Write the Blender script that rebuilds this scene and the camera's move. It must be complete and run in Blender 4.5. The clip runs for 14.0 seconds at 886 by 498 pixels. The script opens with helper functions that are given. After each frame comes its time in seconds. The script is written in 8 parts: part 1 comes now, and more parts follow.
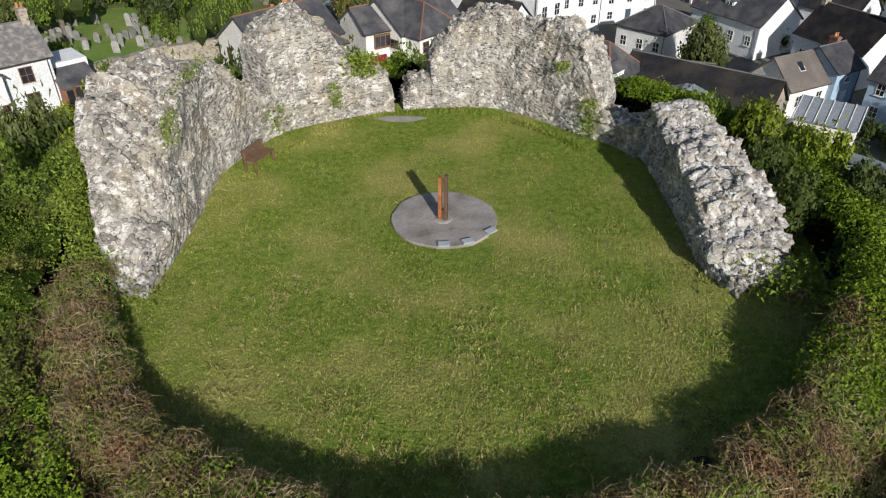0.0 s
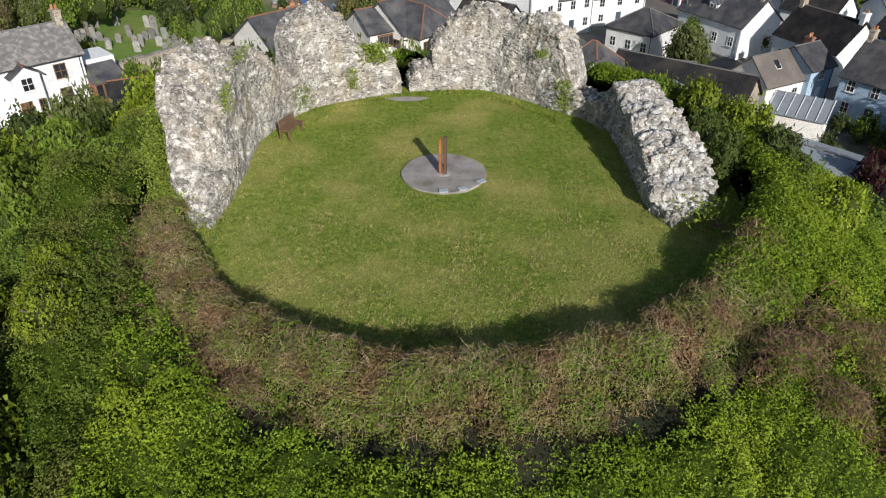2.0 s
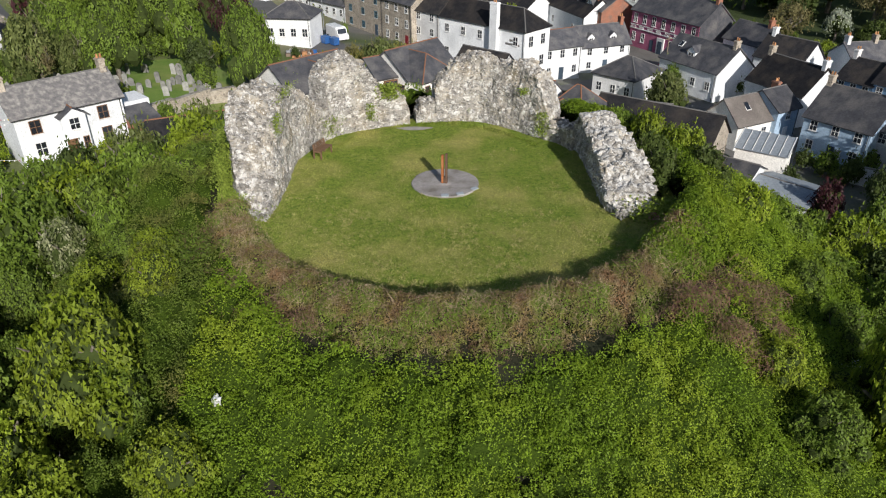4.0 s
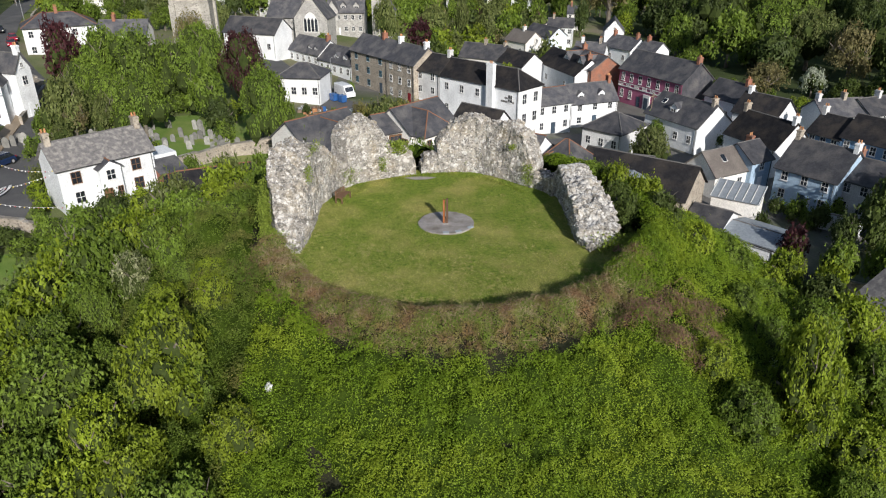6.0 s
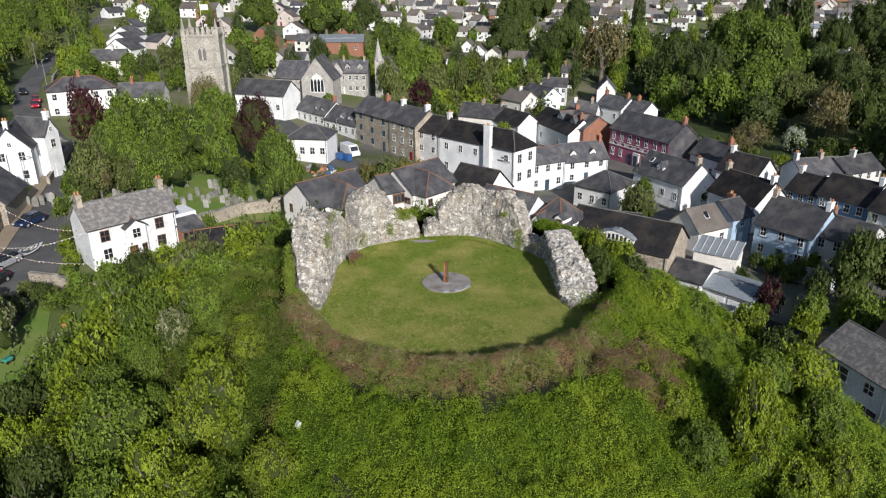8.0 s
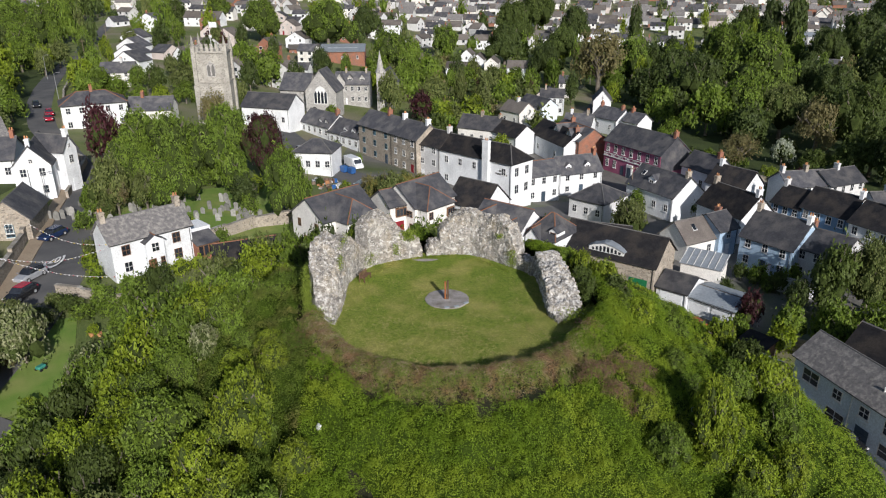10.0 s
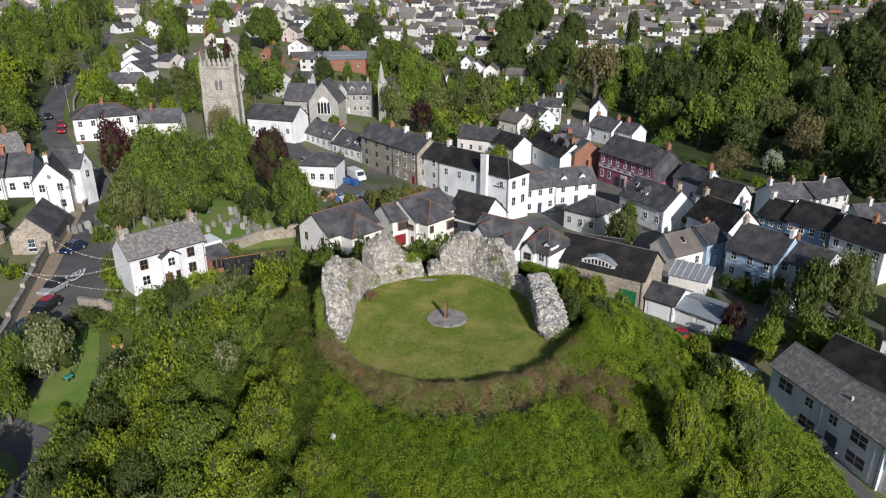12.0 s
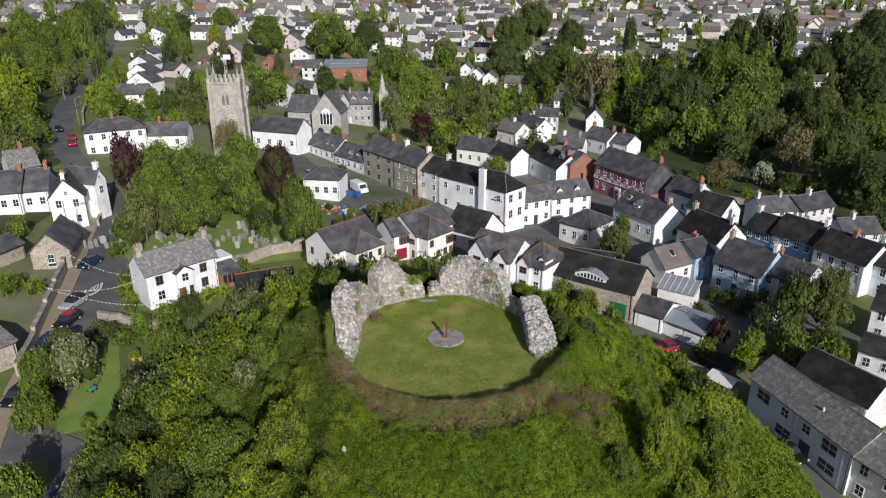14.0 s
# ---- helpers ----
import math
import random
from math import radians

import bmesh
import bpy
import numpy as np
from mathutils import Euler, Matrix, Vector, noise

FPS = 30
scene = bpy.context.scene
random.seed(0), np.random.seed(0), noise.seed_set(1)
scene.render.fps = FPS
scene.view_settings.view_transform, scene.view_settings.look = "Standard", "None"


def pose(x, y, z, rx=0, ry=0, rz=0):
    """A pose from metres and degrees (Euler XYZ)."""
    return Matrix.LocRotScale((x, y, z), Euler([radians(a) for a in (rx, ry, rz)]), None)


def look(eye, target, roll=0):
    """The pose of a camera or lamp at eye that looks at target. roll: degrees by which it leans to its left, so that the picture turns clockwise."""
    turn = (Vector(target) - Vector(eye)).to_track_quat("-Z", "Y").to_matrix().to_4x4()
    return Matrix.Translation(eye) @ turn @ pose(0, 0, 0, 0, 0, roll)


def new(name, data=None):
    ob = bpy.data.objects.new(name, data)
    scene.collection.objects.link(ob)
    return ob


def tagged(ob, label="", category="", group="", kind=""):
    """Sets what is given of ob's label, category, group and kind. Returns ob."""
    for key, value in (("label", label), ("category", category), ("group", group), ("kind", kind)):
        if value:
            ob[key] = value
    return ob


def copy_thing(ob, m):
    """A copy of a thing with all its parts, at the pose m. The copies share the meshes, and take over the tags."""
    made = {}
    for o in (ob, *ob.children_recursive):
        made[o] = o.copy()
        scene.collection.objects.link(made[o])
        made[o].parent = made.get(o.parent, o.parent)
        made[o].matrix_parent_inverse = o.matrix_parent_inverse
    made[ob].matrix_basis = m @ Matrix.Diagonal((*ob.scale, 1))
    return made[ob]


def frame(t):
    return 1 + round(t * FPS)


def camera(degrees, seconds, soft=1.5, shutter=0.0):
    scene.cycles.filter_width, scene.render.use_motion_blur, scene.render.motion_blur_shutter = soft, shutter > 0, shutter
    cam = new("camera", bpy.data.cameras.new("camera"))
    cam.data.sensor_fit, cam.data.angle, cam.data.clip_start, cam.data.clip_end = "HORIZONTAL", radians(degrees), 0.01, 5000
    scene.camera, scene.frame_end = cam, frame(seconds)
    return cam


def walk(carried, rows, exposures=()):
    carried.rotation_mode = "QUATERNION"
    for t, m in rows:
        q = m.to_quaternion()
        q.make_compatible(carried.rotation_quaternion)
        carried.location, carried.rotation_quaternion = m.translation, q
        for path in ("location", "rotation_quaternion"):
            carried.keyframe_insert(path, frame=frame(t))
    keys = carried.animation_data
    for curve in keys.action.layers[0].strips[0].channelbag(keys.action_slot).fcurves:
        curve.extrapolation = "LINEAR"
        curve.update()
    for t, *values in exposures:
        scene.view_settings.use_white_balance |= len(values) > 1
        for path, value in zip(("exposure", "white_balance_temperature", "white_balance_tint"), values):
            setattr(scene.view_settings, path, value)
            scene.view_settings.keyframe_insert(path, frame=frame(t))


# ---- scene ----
cam = camera(64.9, 14.0, soft=1.15)
METRES, EYE, TILT, LEAN, TURN = 42.0, 11.2, -34.0, 0.0, 0.0
ROWS = [
    (0.0, 0.0, 0.0, 0.0, 0.0, 0.0, 0.0),
    (0.5, 0.0003, -0.0235, -0.0087, -0.02, 0.01, 0.03),
    (1.0, 0.0002, -0.0517, -0.0219, -0.03, 0.01, 0.04),
    (1.5, -0.0, -0.0849, -0.0363, -0.06, 0.04, 0.05),
    (2.0, -0.0006, -0.1223, -0.0509, -0.06, 0.39, 0.07),
    (2.5, -0.0013, -0.1619, -0.0652, -0.09, 1.13, 0.11),
    (5.0, -0.0049, -0.3639, -0.1353, -0.11, 6.17, 0.23),
    (5.5, -0.0055, -0.4019, -0.1443, -0.12, 7.18, 0.25),
    (6.0, -0.0062, -0.4387, -0.1502, -0.12, 8.16, 0.26),
    (6.5, -0.0068, -0.476, -0.1529, -0.13, 9.16, 0.27),
    (7.0, -0.0073, -0.5126, -0.1544, -0.13, 10.16, 0.28),
    (7.5, -0.0079, -0.5476, -0.156, -0.14, 11.16, 0.3),
    (8.0, -0.0083, -0.581, -0.1576, -0.14, 12.1, 0.31),
    (10.5, -0.0109, -0.7412, -0.1505, -0.16, 12.33, 0.34),
    (11.0, -0.011, -0.7734, -0.1464, -0.17, 12.32, 0.34),
    (11.5, -0.0111, -0.8062, -0.1412, -0.17, 12.32, 0.33),
    (12.0, -0.0113, -0.8388, -0.1352, -0.17, 12.32, 0.33),
    (12.5, -0.0111, -0.8715, -0.1287, -0.17, 12.31, 0.34),
    (13.0, -0.0108, -0.9046, -0.1214, -0.17, 12.31, 0.34),
    (13.5, -0.0106, -0.937, -0.1148, -0.18, 12.3, 0.35),
    (14.0, -0.0105, -0.9693, -0.1079, -0.18, 12.3, 0.35),
]
walk(cam, [(t, pose(0, 0, EYE, TILT, LEAN, TURN) @ pose(METRES * x, METRES * y, METRES * z, 90 + pitch, roll, yaw)) for t, x, y, z, yaw, pitch, roll in ROWS],
     exposures=[(0.0, -0.08, 6500, 10), (2.5, 0.04, 6480, 10), (8.0, 0.0, 6400, 11), (14.0, -0.17, 6300, 13)])

# ---- world and sun ----
SUN_FROM = Vector((0.334, -0.943, 0.0)).normalized()
SUN_UP = radians(24)
world = bpy.data.worlds.new("sky")
scene.world = world
world.use_nodes = True
wn = world.node_tree.nodes
sky = wn.new("ShaderNodeTexSky")
sky.sky_type = "NISHITA"
sky.sun_disc = False
sky.sun_elevation = SUN_UP
sky.sun_rotation = math.atan2(SUN_FROM.x, SUN_FROM.y)
world.node_tree.links.new(sky.outputs[0], wn["Background"].inputs[0])
wn["Background"].inputs[1].default_value = 0.083
sun = new("sun", bpy.data.lights.new("sun", "SUN"))
sun.data.energy = 4.9
sun.data.angle = radians(0.6)
sun.data.color = (1.0, 0.955, 0.89)
sun_dir = SUN_FROM * math.cos(SUN_UP) + Vector((0, 0, math.sin(SUN_UP)))
sun.matrix_world = look(sun_dir * 200, (0, 0, 0))


# ---- materials ----
MATS = {}


def mat(name, c1, c2, scale=1.0, rough=0.85, bump=0.3, fine=12.0, obj=0.0, isl=0.0, spec=0.3, c3=None, s3=0.15, trans=0.0, contrast=0.5, bdist=0.03):
    """Two colours mixed by a coarse noise, a third by a broader one, with grain, relief, and a shift from piece to piece."""
    m = bpy.data.materials.new(name)
    m.use_nodes = True
    n, l = m.node_tree.nodes, m.node_tree.links
    b = n["Principled BSDF"]
    geo = n.new("ShaderNodeNewGeometry")

    def noise_at(s, detail=4.0):
        t = n.new("ShaderNodeTexNoise")
        t.inputs["Scale"].default_value = s
        t.inputs["Detail"].default_value = detail
        l.new(geo.outputs["Position"], t.inputs["Vector"])
        return t

    def ramp(src, a, z):
        r = n.new("ShaderNodeMapRange")
        r.inputs["From Min"].default_value, r.inputs["From Max"].default_value = a, z
        l.new(src, r.inputs["Value"])
        return r.outputs["Result"]

    def mix(f, a, c, kind="MIX"):
        x = n.new("ShaderNodeMix")
        x.data_type, x.blend_type = "RGBA", kind
        for v, slot in ((f, 0), (a, 6), (c, 7)):
            if isinstance(v, (int, float)):
                x.inputs[slot].default_value = v
            elif isinstance(v, tuple):
                x.inputs[slot].default_value = (*v, 1)
            else:
                l.new(v, x.inputs[slot])
        return x.outputs[2]

    coarse, grain = noise_at(scale), noise_at(fine, 6.0)
    w = 0.5 * (1 - contrast)
    col = mix(ramp(coarse.outputs["Fac"], w, 1 - w), c1, c2)
    if c3:
        col = mix(ramp(noise_at(s3, 3.0).outputs["Fac"], 0.45, 0.68), col, c3)
    hsv = n.new("ShaderNodeHueSaturation")
    l.new(col, hsv.inputs["Color"])
    val = ramp(grain.outputs["Fac"], 0.2, 0.8)
    v = n.new("ShaderNodeMath")
    v.operation = "MULTIPLY_ADD"
    v.inputs[1].default_value, v.inputs[2].default_value = 0.5, 0.75
    l.new(val, v.inputs[0])
    out = v.outputs[0]
    for amount, sock in ((obj, "o"), (isl, "i")):
        if amount:
            src = n.new("ShaderNodeObjectInfo").outputs["Random"] if sock == "o" else geo.outputs["Random Per Island"]
            k = n.new("ShaderNodeMath")
            k.operation = "MULTIPLY_ADD"
            k.inputs[1].default_value, k.inputs[2].default_value = 2 * amount, 1 - amount
            l.new(src, k.inputs[0])
            p = n.new("ShaderNodeMath")
            p.operation = "MULTIPLY"
            l.new(out, p.inputs[0])
            l.new(k.outputs[0], p.inputs[1])
            out = p.outputs[0]
    l.new(out, hsv.inputs["Value"])
    l.new(hsv.outputs[0], b.inputs["Base Color"])
    b.inputs["Roughness"].default_value = rough
    b.inputs["Specular IOR Level"].default_value = spec
    if bump:
        bp = n.new("ShaderNodeBump")
        bp.inputs["Strength"].default_value = bump
        bp.inputs["Distance"].default_value = bdist
        l.new(grain.outputs["Fac"], bp.inputs["Height"])
        l.new(bp.outputs[0], b.inputs["Normal"])
    if trans:
        tr = n.new("ShaderNodeBsdfTranslucent")
        l.new(hsv.outputs[0], tr.inputs[0])
        ms = n.new("ShaderNodeMixShader")
        ms.inputs[0].default_value = trans
        l.new(b.outputs[0], ms.inputs[1])
        l.new(tr.outputs[0], ms.inputs[2])
        l.new(ms.outputs[0], n["Material Output"].inputs[0])
    MATS[name] = m
    return m


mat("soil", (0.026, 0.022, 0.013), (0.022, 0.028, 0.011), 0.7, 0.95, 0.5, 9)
mat("earth", (0.098, 0.142, 0.037), (0.163, 0.182, 0.062), 0.25, 0.95, 0.8, 5, c3=(0.221, 0.196, 0.138), s3=0.05, bdist=0.15)
mat("lawn", (0.098, 0.172, 0.022), (0.255, 0.305, 0.060), 4.5, 0.9, 1.0, 14, c3=(0.34, 0.320, 0.105), s3=0.33, spec=0.1, contrast=0.4, bdist=0.06)
mat("yard", (0.12, 0.118, 0.112), (0.19, 0.18, 0.165), 0.3, 0.95, 0.6, 5, c3=(0.085, 0.115, 0.035), s3=0.09)
mat("wood_floor", (0.03, 0.045, 0.012), (0.06, 0.085, 0.022), 0.2, 0.95, 0.8, 4, bdist=0.2)
mat("petal_white", (0.72, 0.72, 0.66), (0.78, 0.78, 0.72), 2, 0.7, 0, 8, trans=0.3)
mat("petal_pink", (0.62, 0.14, 0.30), (0.68, 0.20, 0.36), 2, 0.7, 0, 8, trans=0.3)
mat("garden_lawn", (0.115, 0.213, 0.033), (0.184, 0.263, 0.055), 0.5, 0.9, 0.5, 20, c3=(0.253, 0.275, 0.088), s3=0.2)
mat("blade", (0.150, 0.230, 0.028), (0.275, 0.335, 0.055), 2.2, 0.75, 0, 6, isl=0.45, c3=(0.42, 0.40, 0.12), s3=0.33, trans=0.3)
mat("blade_dry", (0.40, 0.37, 0.145), (0.32, 0.32, 0.10), 0.5, 0.8, 0, 6, isl=0.4, trans=0.2)
mat("asphalt", (0.085, 0.085, 0.09), (0.12, 0.12, 0.12), 0.4, 0.9, 0.3, 30, c3=(0.15, 0.145, 0.14), s3=0.1)
mat("paving", (0.27, 0.21, 0.15), (0.33, 0.27, 0.20), 0.6, 0.9, 0.3, 8)
mat("concrete", (0.27, 0.25, 0.24), (0.42, 0.39, 0.37), 2.6, 0.9, 0.6, 18, c3=(0.20, 0.18, 0.155), s3=1.3)
mat("mortar", (0.21, 0.19, 0.16), (0.34, 0.31, 0.26), 1.6, 0.95, 1.0, 7, c3=(0.44, 0.42, 0.38), s3=0.7, bdist=0.12)


def masonry(name, stone, pale, joint, size=7.0, depth=0.05):
    """Rough mortar with many small embedded stones of uneven tone."""
    m = mat(name, joint, tuple(v * 1.35 for v in joint), 1.6, 0.95, 0, 9, c3=tuple(v * 1.6 for v in joint), s3=0.6)
    n, l = m.node_tree.nodes, m.node_tree.links
    geo, b = n["Geometry"], n["Principled BSDF"]
    warp = n.new("ShaderNodeMapping")
    warp.inputs["Scale"].default_value = (1, 1, 1.7)
    l.new(geo.outputs["Position"], warp.inputs[0])
    vo = n.new("ShaderNodeTexVoronoi")
    vo.inputs["Scale"].default_value = size
    vo.inputs["Randomness"].default_value = 1.0
    l.new(warp.outputs[0], vo.inputs["Vector"])
    edge = n.new("ShaderNodeMapRange")
    edge.inputs["From Min"].default_value, edge.inputs["From Max"].default_value = 0.62, 0.34
    l.new(vo.outputs["Distance"], edge.inputs["Value"])
    sep = n.new("ShaderNodeSeparateColor")
    l.new(vo.outputs["Color"], sep.inputs[0])
    tone = n.new("ShaderNodeMix")
    tone.data_type = "RGBA"
    tone.inputs[6].default_value, tone.inputs[7].default_value = (*stone, 1), (*pale, 1)
    power = n.new("ShaderNodeMath")
    power.operation = "POWER"
    power.inputs[1].default_value = 1.8
    l.new(sep.outputs[0], power.inputs[0])
    l.new(power.outputs[0], tone.inputs[0])
    some = n.new("ShaderNodeMath")
    some.operation = "MULTIPLY"
    keep = n.new("ShaderNodeMapRange")
    keep.inputs["From Min"].default_value, keep.inputs["From Max"].default_value = 0.2, 0.5
    l.new(sep.outputs[1], keep.inputs["Value"])
    l.new(edge.outputs[0], some.inputs[0])
    l.new(keep.outputs[0], some.inputs[1])
    old = b.inputs["Base Color"].links[0].from_socket
    mixn = n.new("ShaderNodeMix")
    mixn.data_type = "RGBA"
    l.new(some.outputs[0], mixn.inputs[0])
    l.new(old, mixn.inputs[6])
    l.new(tone.outputs[2], mixn.inputs[7])
    l.new(mixn.outputs[2], b.inputs["Base Color"])
    bp = n.new("ShaderNodeBump")
    bp.inputs["Strength"].default_value, bp.inputs["Distance"].default_value = 1.0, depth
    l.new(some.outputs[0], bp.inputs["Height"])
    l.new(bp.outputs[0], b.inputs["Normal"])
    return m


masonry("castle_masonry", (0.13, 0.124, 0.12), (0.42, 0.405, 0.385), (0.23, 0.215, 0.195), 6.5, 0.05)
mat("rubble", (0.15, 0.140, 0.128), (0.36, 0.340, 0.305), 1.6, 0.93, 0.9, 16, obj=0.3, isl=0.3, c3=(0.28, 0.23, 0.165), s3=1.1)
mat("rubble_pale", (0.20, 0.19, 0.175), (0.52, 0.50, 0.47), 1.6, 0.93, 0.9, 16, obj=0.38, isl=0.38, c3=(0.30, 0.25, 0.18), s3=1.1)


CRUSTS = (((0.34, 0.27, 0.16), 0.8, 0.50, 0.66, 0.6), ((0.50, 0.475, 0.43), 1.1, 0.48, 0.64, 0.6), ((0.66, 0.645, 0.625), 3.2, 0.53, 0.60, 0.8), ((0.72, 0.71, 0.69), 11.0, 0.585, 0.635, 0.85), ((0.20, 0.225, 0.05), 1.5, 0.64, 0.71, 0.6))


def lichen(name, crusts=CRUSTS):
    """Crusts of pale lichen, ochre soil and moss over the stones, in blotches of their own."""
    n, l = MATS[name].node_tree.nodes, MATS[name].node_tree.links
    geo, b = n["Geometry"], n["Principled BSDF"]
    for colour, scale, lo, hi, amount in crusts:
        t = n.new("ShaderNodeTexNoise")
        t.inputs["Scale"].default_value, t.inputs["Detail"].default_value, t.inputs["Roughness"].default_value = scale, 8.0, 0.68
        l.new(geo.outputs["Position"], t.inputs["Vector"])
        r = n.new("ShaderNodeMapRange")
        r.inputs["From Min"].default_value, r.inputs["From Max"].default_value, r.inputs["To Max"].default_value = lo, hi, amount
        l.new(t.outputs["Fac"], r.inputs["Value"])
        x = n.new("ShaderNodeMix")
        x.data_type = "RGBA"
        l.new(r.outputs["Result"], x.inputs[0])
        l.new(b.inputs["Base Color"].links[0].from_socket, x.inputs[6])
        x.inputs[7].default_value = (*colour, 1)
        l.new(x.outputs[2], b.inputs["Base Color"])


lichen("castle_masonry")
lichen("rubble")
lichen("rubble_pale")
lichen("rubble_pale", (((0.74, 0.73, 0.71), 3.0, 0.49, 0.56, 0.4),))
mat("moss", (0.17, 0.24, 0.03), (0.24, 0.30, 0.05), 3, 0.9, 0, 10, isl=0.3, trans=0.25)
mat("timber_post", (0.36, 0.13, 0.045), (0.24, 0.085, 0.03), 4, 0.75, 0.5, 25, c3=(0.42, 0.19, 0.08), s3=2.5)
mat("timber_dark", (0.08, 0.05, 0.035), (0.15, 0.09, 0.06), 4, 0.8, 0.5, 25)
mat("bench_wood", (0.13, 0.075, 0.045), (0.20, 0.12, 0.075), 5, 0.75, 0.4, 30)
mat("slate_plaque", (0.30, 0.34, 0.38), (0.38, 0.42, 0.45), 3, 0.5, 0.2, 20)
mat("bark", (0.11, 0.09, 0.07), (0.20, 0.18, 0.15), 2, 0.95, 0.6, 12)
mat("twig", (0.23, 0.15, 0.095), (0.125, 0.072, 0.05), 0.6, 0.9, 0, 8, isl=0.55, c3=(0.42, 0.34, 0.20), s3=0.7)
mat("straw", (0.42, 0.34, 0.22), (0.34, 0.25, 0.16), 0.8, 0.9, 0, 8, isl=0.3)
mat("twig_red", (0.15, 0.075, 0.055), (0.24, 0.16, 0.11), 0.8, 0.9, 0, 8, isl=0.35)
# near-black on purpose: shade inside the hedge, put into the colour
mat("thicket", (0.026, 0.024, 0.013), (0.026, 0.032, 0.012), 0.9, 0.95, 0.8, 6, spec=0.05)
# darker than the leaves, so gaps between them look shaded
mat("thicket_green_shade", (0.024, 0.042, 0.006), (0.048, 0.076, 0.009), 1.5, 0.95, 1.0, 7, bdist=0.15, spec=0.05)
LEAF = dict(rough=0.6, bump=0, fine=3.0, isl=0.30, obj=0.18, trans=0.32, spec=0.3)
mat("leaf_green", (0.108, 0.172, 0.020), (0.170, 0.240, 0.031), 0.35, **LEAF)
mat("leaf_bright", (0.165, 0.232, 0.014), (0.24, 0.30, 0.026), 0.4, **LEAF)
mat("leaf_dark", (0.052, 0.078, 0.020), (0.078, 0.108, 0.028), 0.35, **LEAF)
mat("leaf_deep", (0.062, 0.092, 0.018), (0.095, 0.130, 0.028), 0.35, **LEAF)
mat("leaf_pale", (0.12, 0.15, 0.042), (0.165, 0.19, 0.06), 0.4, **LEAF)
mat("leaf_thorn", (0.10, 0.14, 0.04), (0.17, 0.19, 0.075), 0.8, c3=(0.36, 0.36, 0.22), s3=2.2, **LEAF)
mat("leaf_reed", (0.20, 0.19, 0.045), (0.27, 0.25, 0.07), 0.5, **LEAF)
mat("leaf_copper", (0.04, 0.012, 0.016), (0.075, 0.024, 0.028), 0.4, **LEAF)
# colour of the crown cores: foliage darkened as if in shade
mat("crown_shade", (0.034, 0.046, 0.014), (0.052, 0.072, 0.020), 1.2, 0.95, 0, 6, spec=0.05)
mat("leaf_bare", (0.20, 0.165, 0.075), (0.19, 0.185, 0.07), 0.4, **LEAF)
mat("leaf_blossom", (0.40, 0.42, 0.36), (0.22, 0.27, 0.14), 0.8, **LEAF)
mat("leaf_under", (0.125, 0.210, 0.012), (0.205, 0.300, 0.018), 0.9, c3=(0.260, 0.340, 0.024), s3=0.3, **dict(LEAF, isl=0.24))
mat("leaf_flank", (0.082, 0.130, 0.016), (0.140, 0.195, 0.024), 0.8, c3=(0.160, 0.150, 0.040), s3=0.35, **LEAF)
mat("leaf_bramble", (0.120, 0.190, 0.020), (0.175, 0.245, 0.032), 0.6, c3=(0.25, 0.145, 0.075), s3=0.9, **LEAF)
for nm, a, c in (("white", (0.76, 0.78, 0.80), (0.82, 0.835, 0.85)), ("cream", (0.78, 0.755, 0.715), (0.83, 0.81, 0.77)), ("greyrender", (0.58, 0.58, 0.58), (0.68, 0.68, 0.68)),
                 ("paleblue", (0.66, 0.74, 0.82), (0.74, 0.81, 0.87)), ("blue", (0.16, 0.28, 0.46), (0.20, 0.34, 0.52)), ("skyblue", (0.34, 0.46, 0.60), (0.40, 0.53, 0.66)), ("maroon", (0.36, 0.11, 0.19), (0.42, 0.14, 0.23)),
                 ("pink", (0.56, 0.49, 0.46), (0.62, 0.55, 0.52))):
    mat("wall_" + nm, a, c, 0.7, 0.9, 0.15, 6, obj=0.05, c3=tuple(v * 0.86 for v in a), s3=0.35)
masonry("wall_stone", (0.19, 0.165, 0.14), (0.50, 0.42, 0.33), (0.30, 0.265, 0.22), 3.2, 0.04)
masonry("wall_ashlar", (0.22, 0.215, 0.21), (0.46, 0.45, 0.43), (0.32, 0.31, 0.295), 2.4, 0.03)
masonry("wall_tower", (0.20, 0.19, 0.17), (0.44, 0.42, 0.385), (0.30, 0.285, 0.255), 3.4, 0.03)
mat("wall_brick", (0.27, 0.115, 0.075), (0.34, 0.155, 0.10), 1.5, 0.9, 0.4, 9, c3=(0.22, 0.13, 0.10), s3=0.8)
mat("roof_slate", (0.050, 0.052, 0.061), (0.092, 0.092, 0.102), 1.3, 0.7, 0.6, 5, obj=0.28, c3=(0.135, 0.130, 0.130), s3=0.5, spec=0.22)
mat("roof_black", (0.018, 0.018, 0.021), (0.034, 0.033, 0.035), 1.4, 0.8, 0.6, 5, obj=0.2, c3=(0.052, 0.046, 0.042), s3=0.5, spec=0.06)
mat("roof_brown", (0.125, 0.112, 0.10), (0.175, 0.155, 0.14), 0.7, 0.85, 0.4, 6, obj=0.22, c3=(0.10, 0.085, 0.08), s3=0.2)
mat("roof_worn", (0.125, 0.12, 0.122), (0.20, 0.19, 0.188), 1.6, 0.8, 0.5, 5, c3=(0.30, 0.285, 0.265), s3=2.2)
mat("roof_lead", (0.22, 0.25, 0.28), (0.28, 0.31, 0.34), 0.5, 0.6, 0.2, 4, obj=0.1)
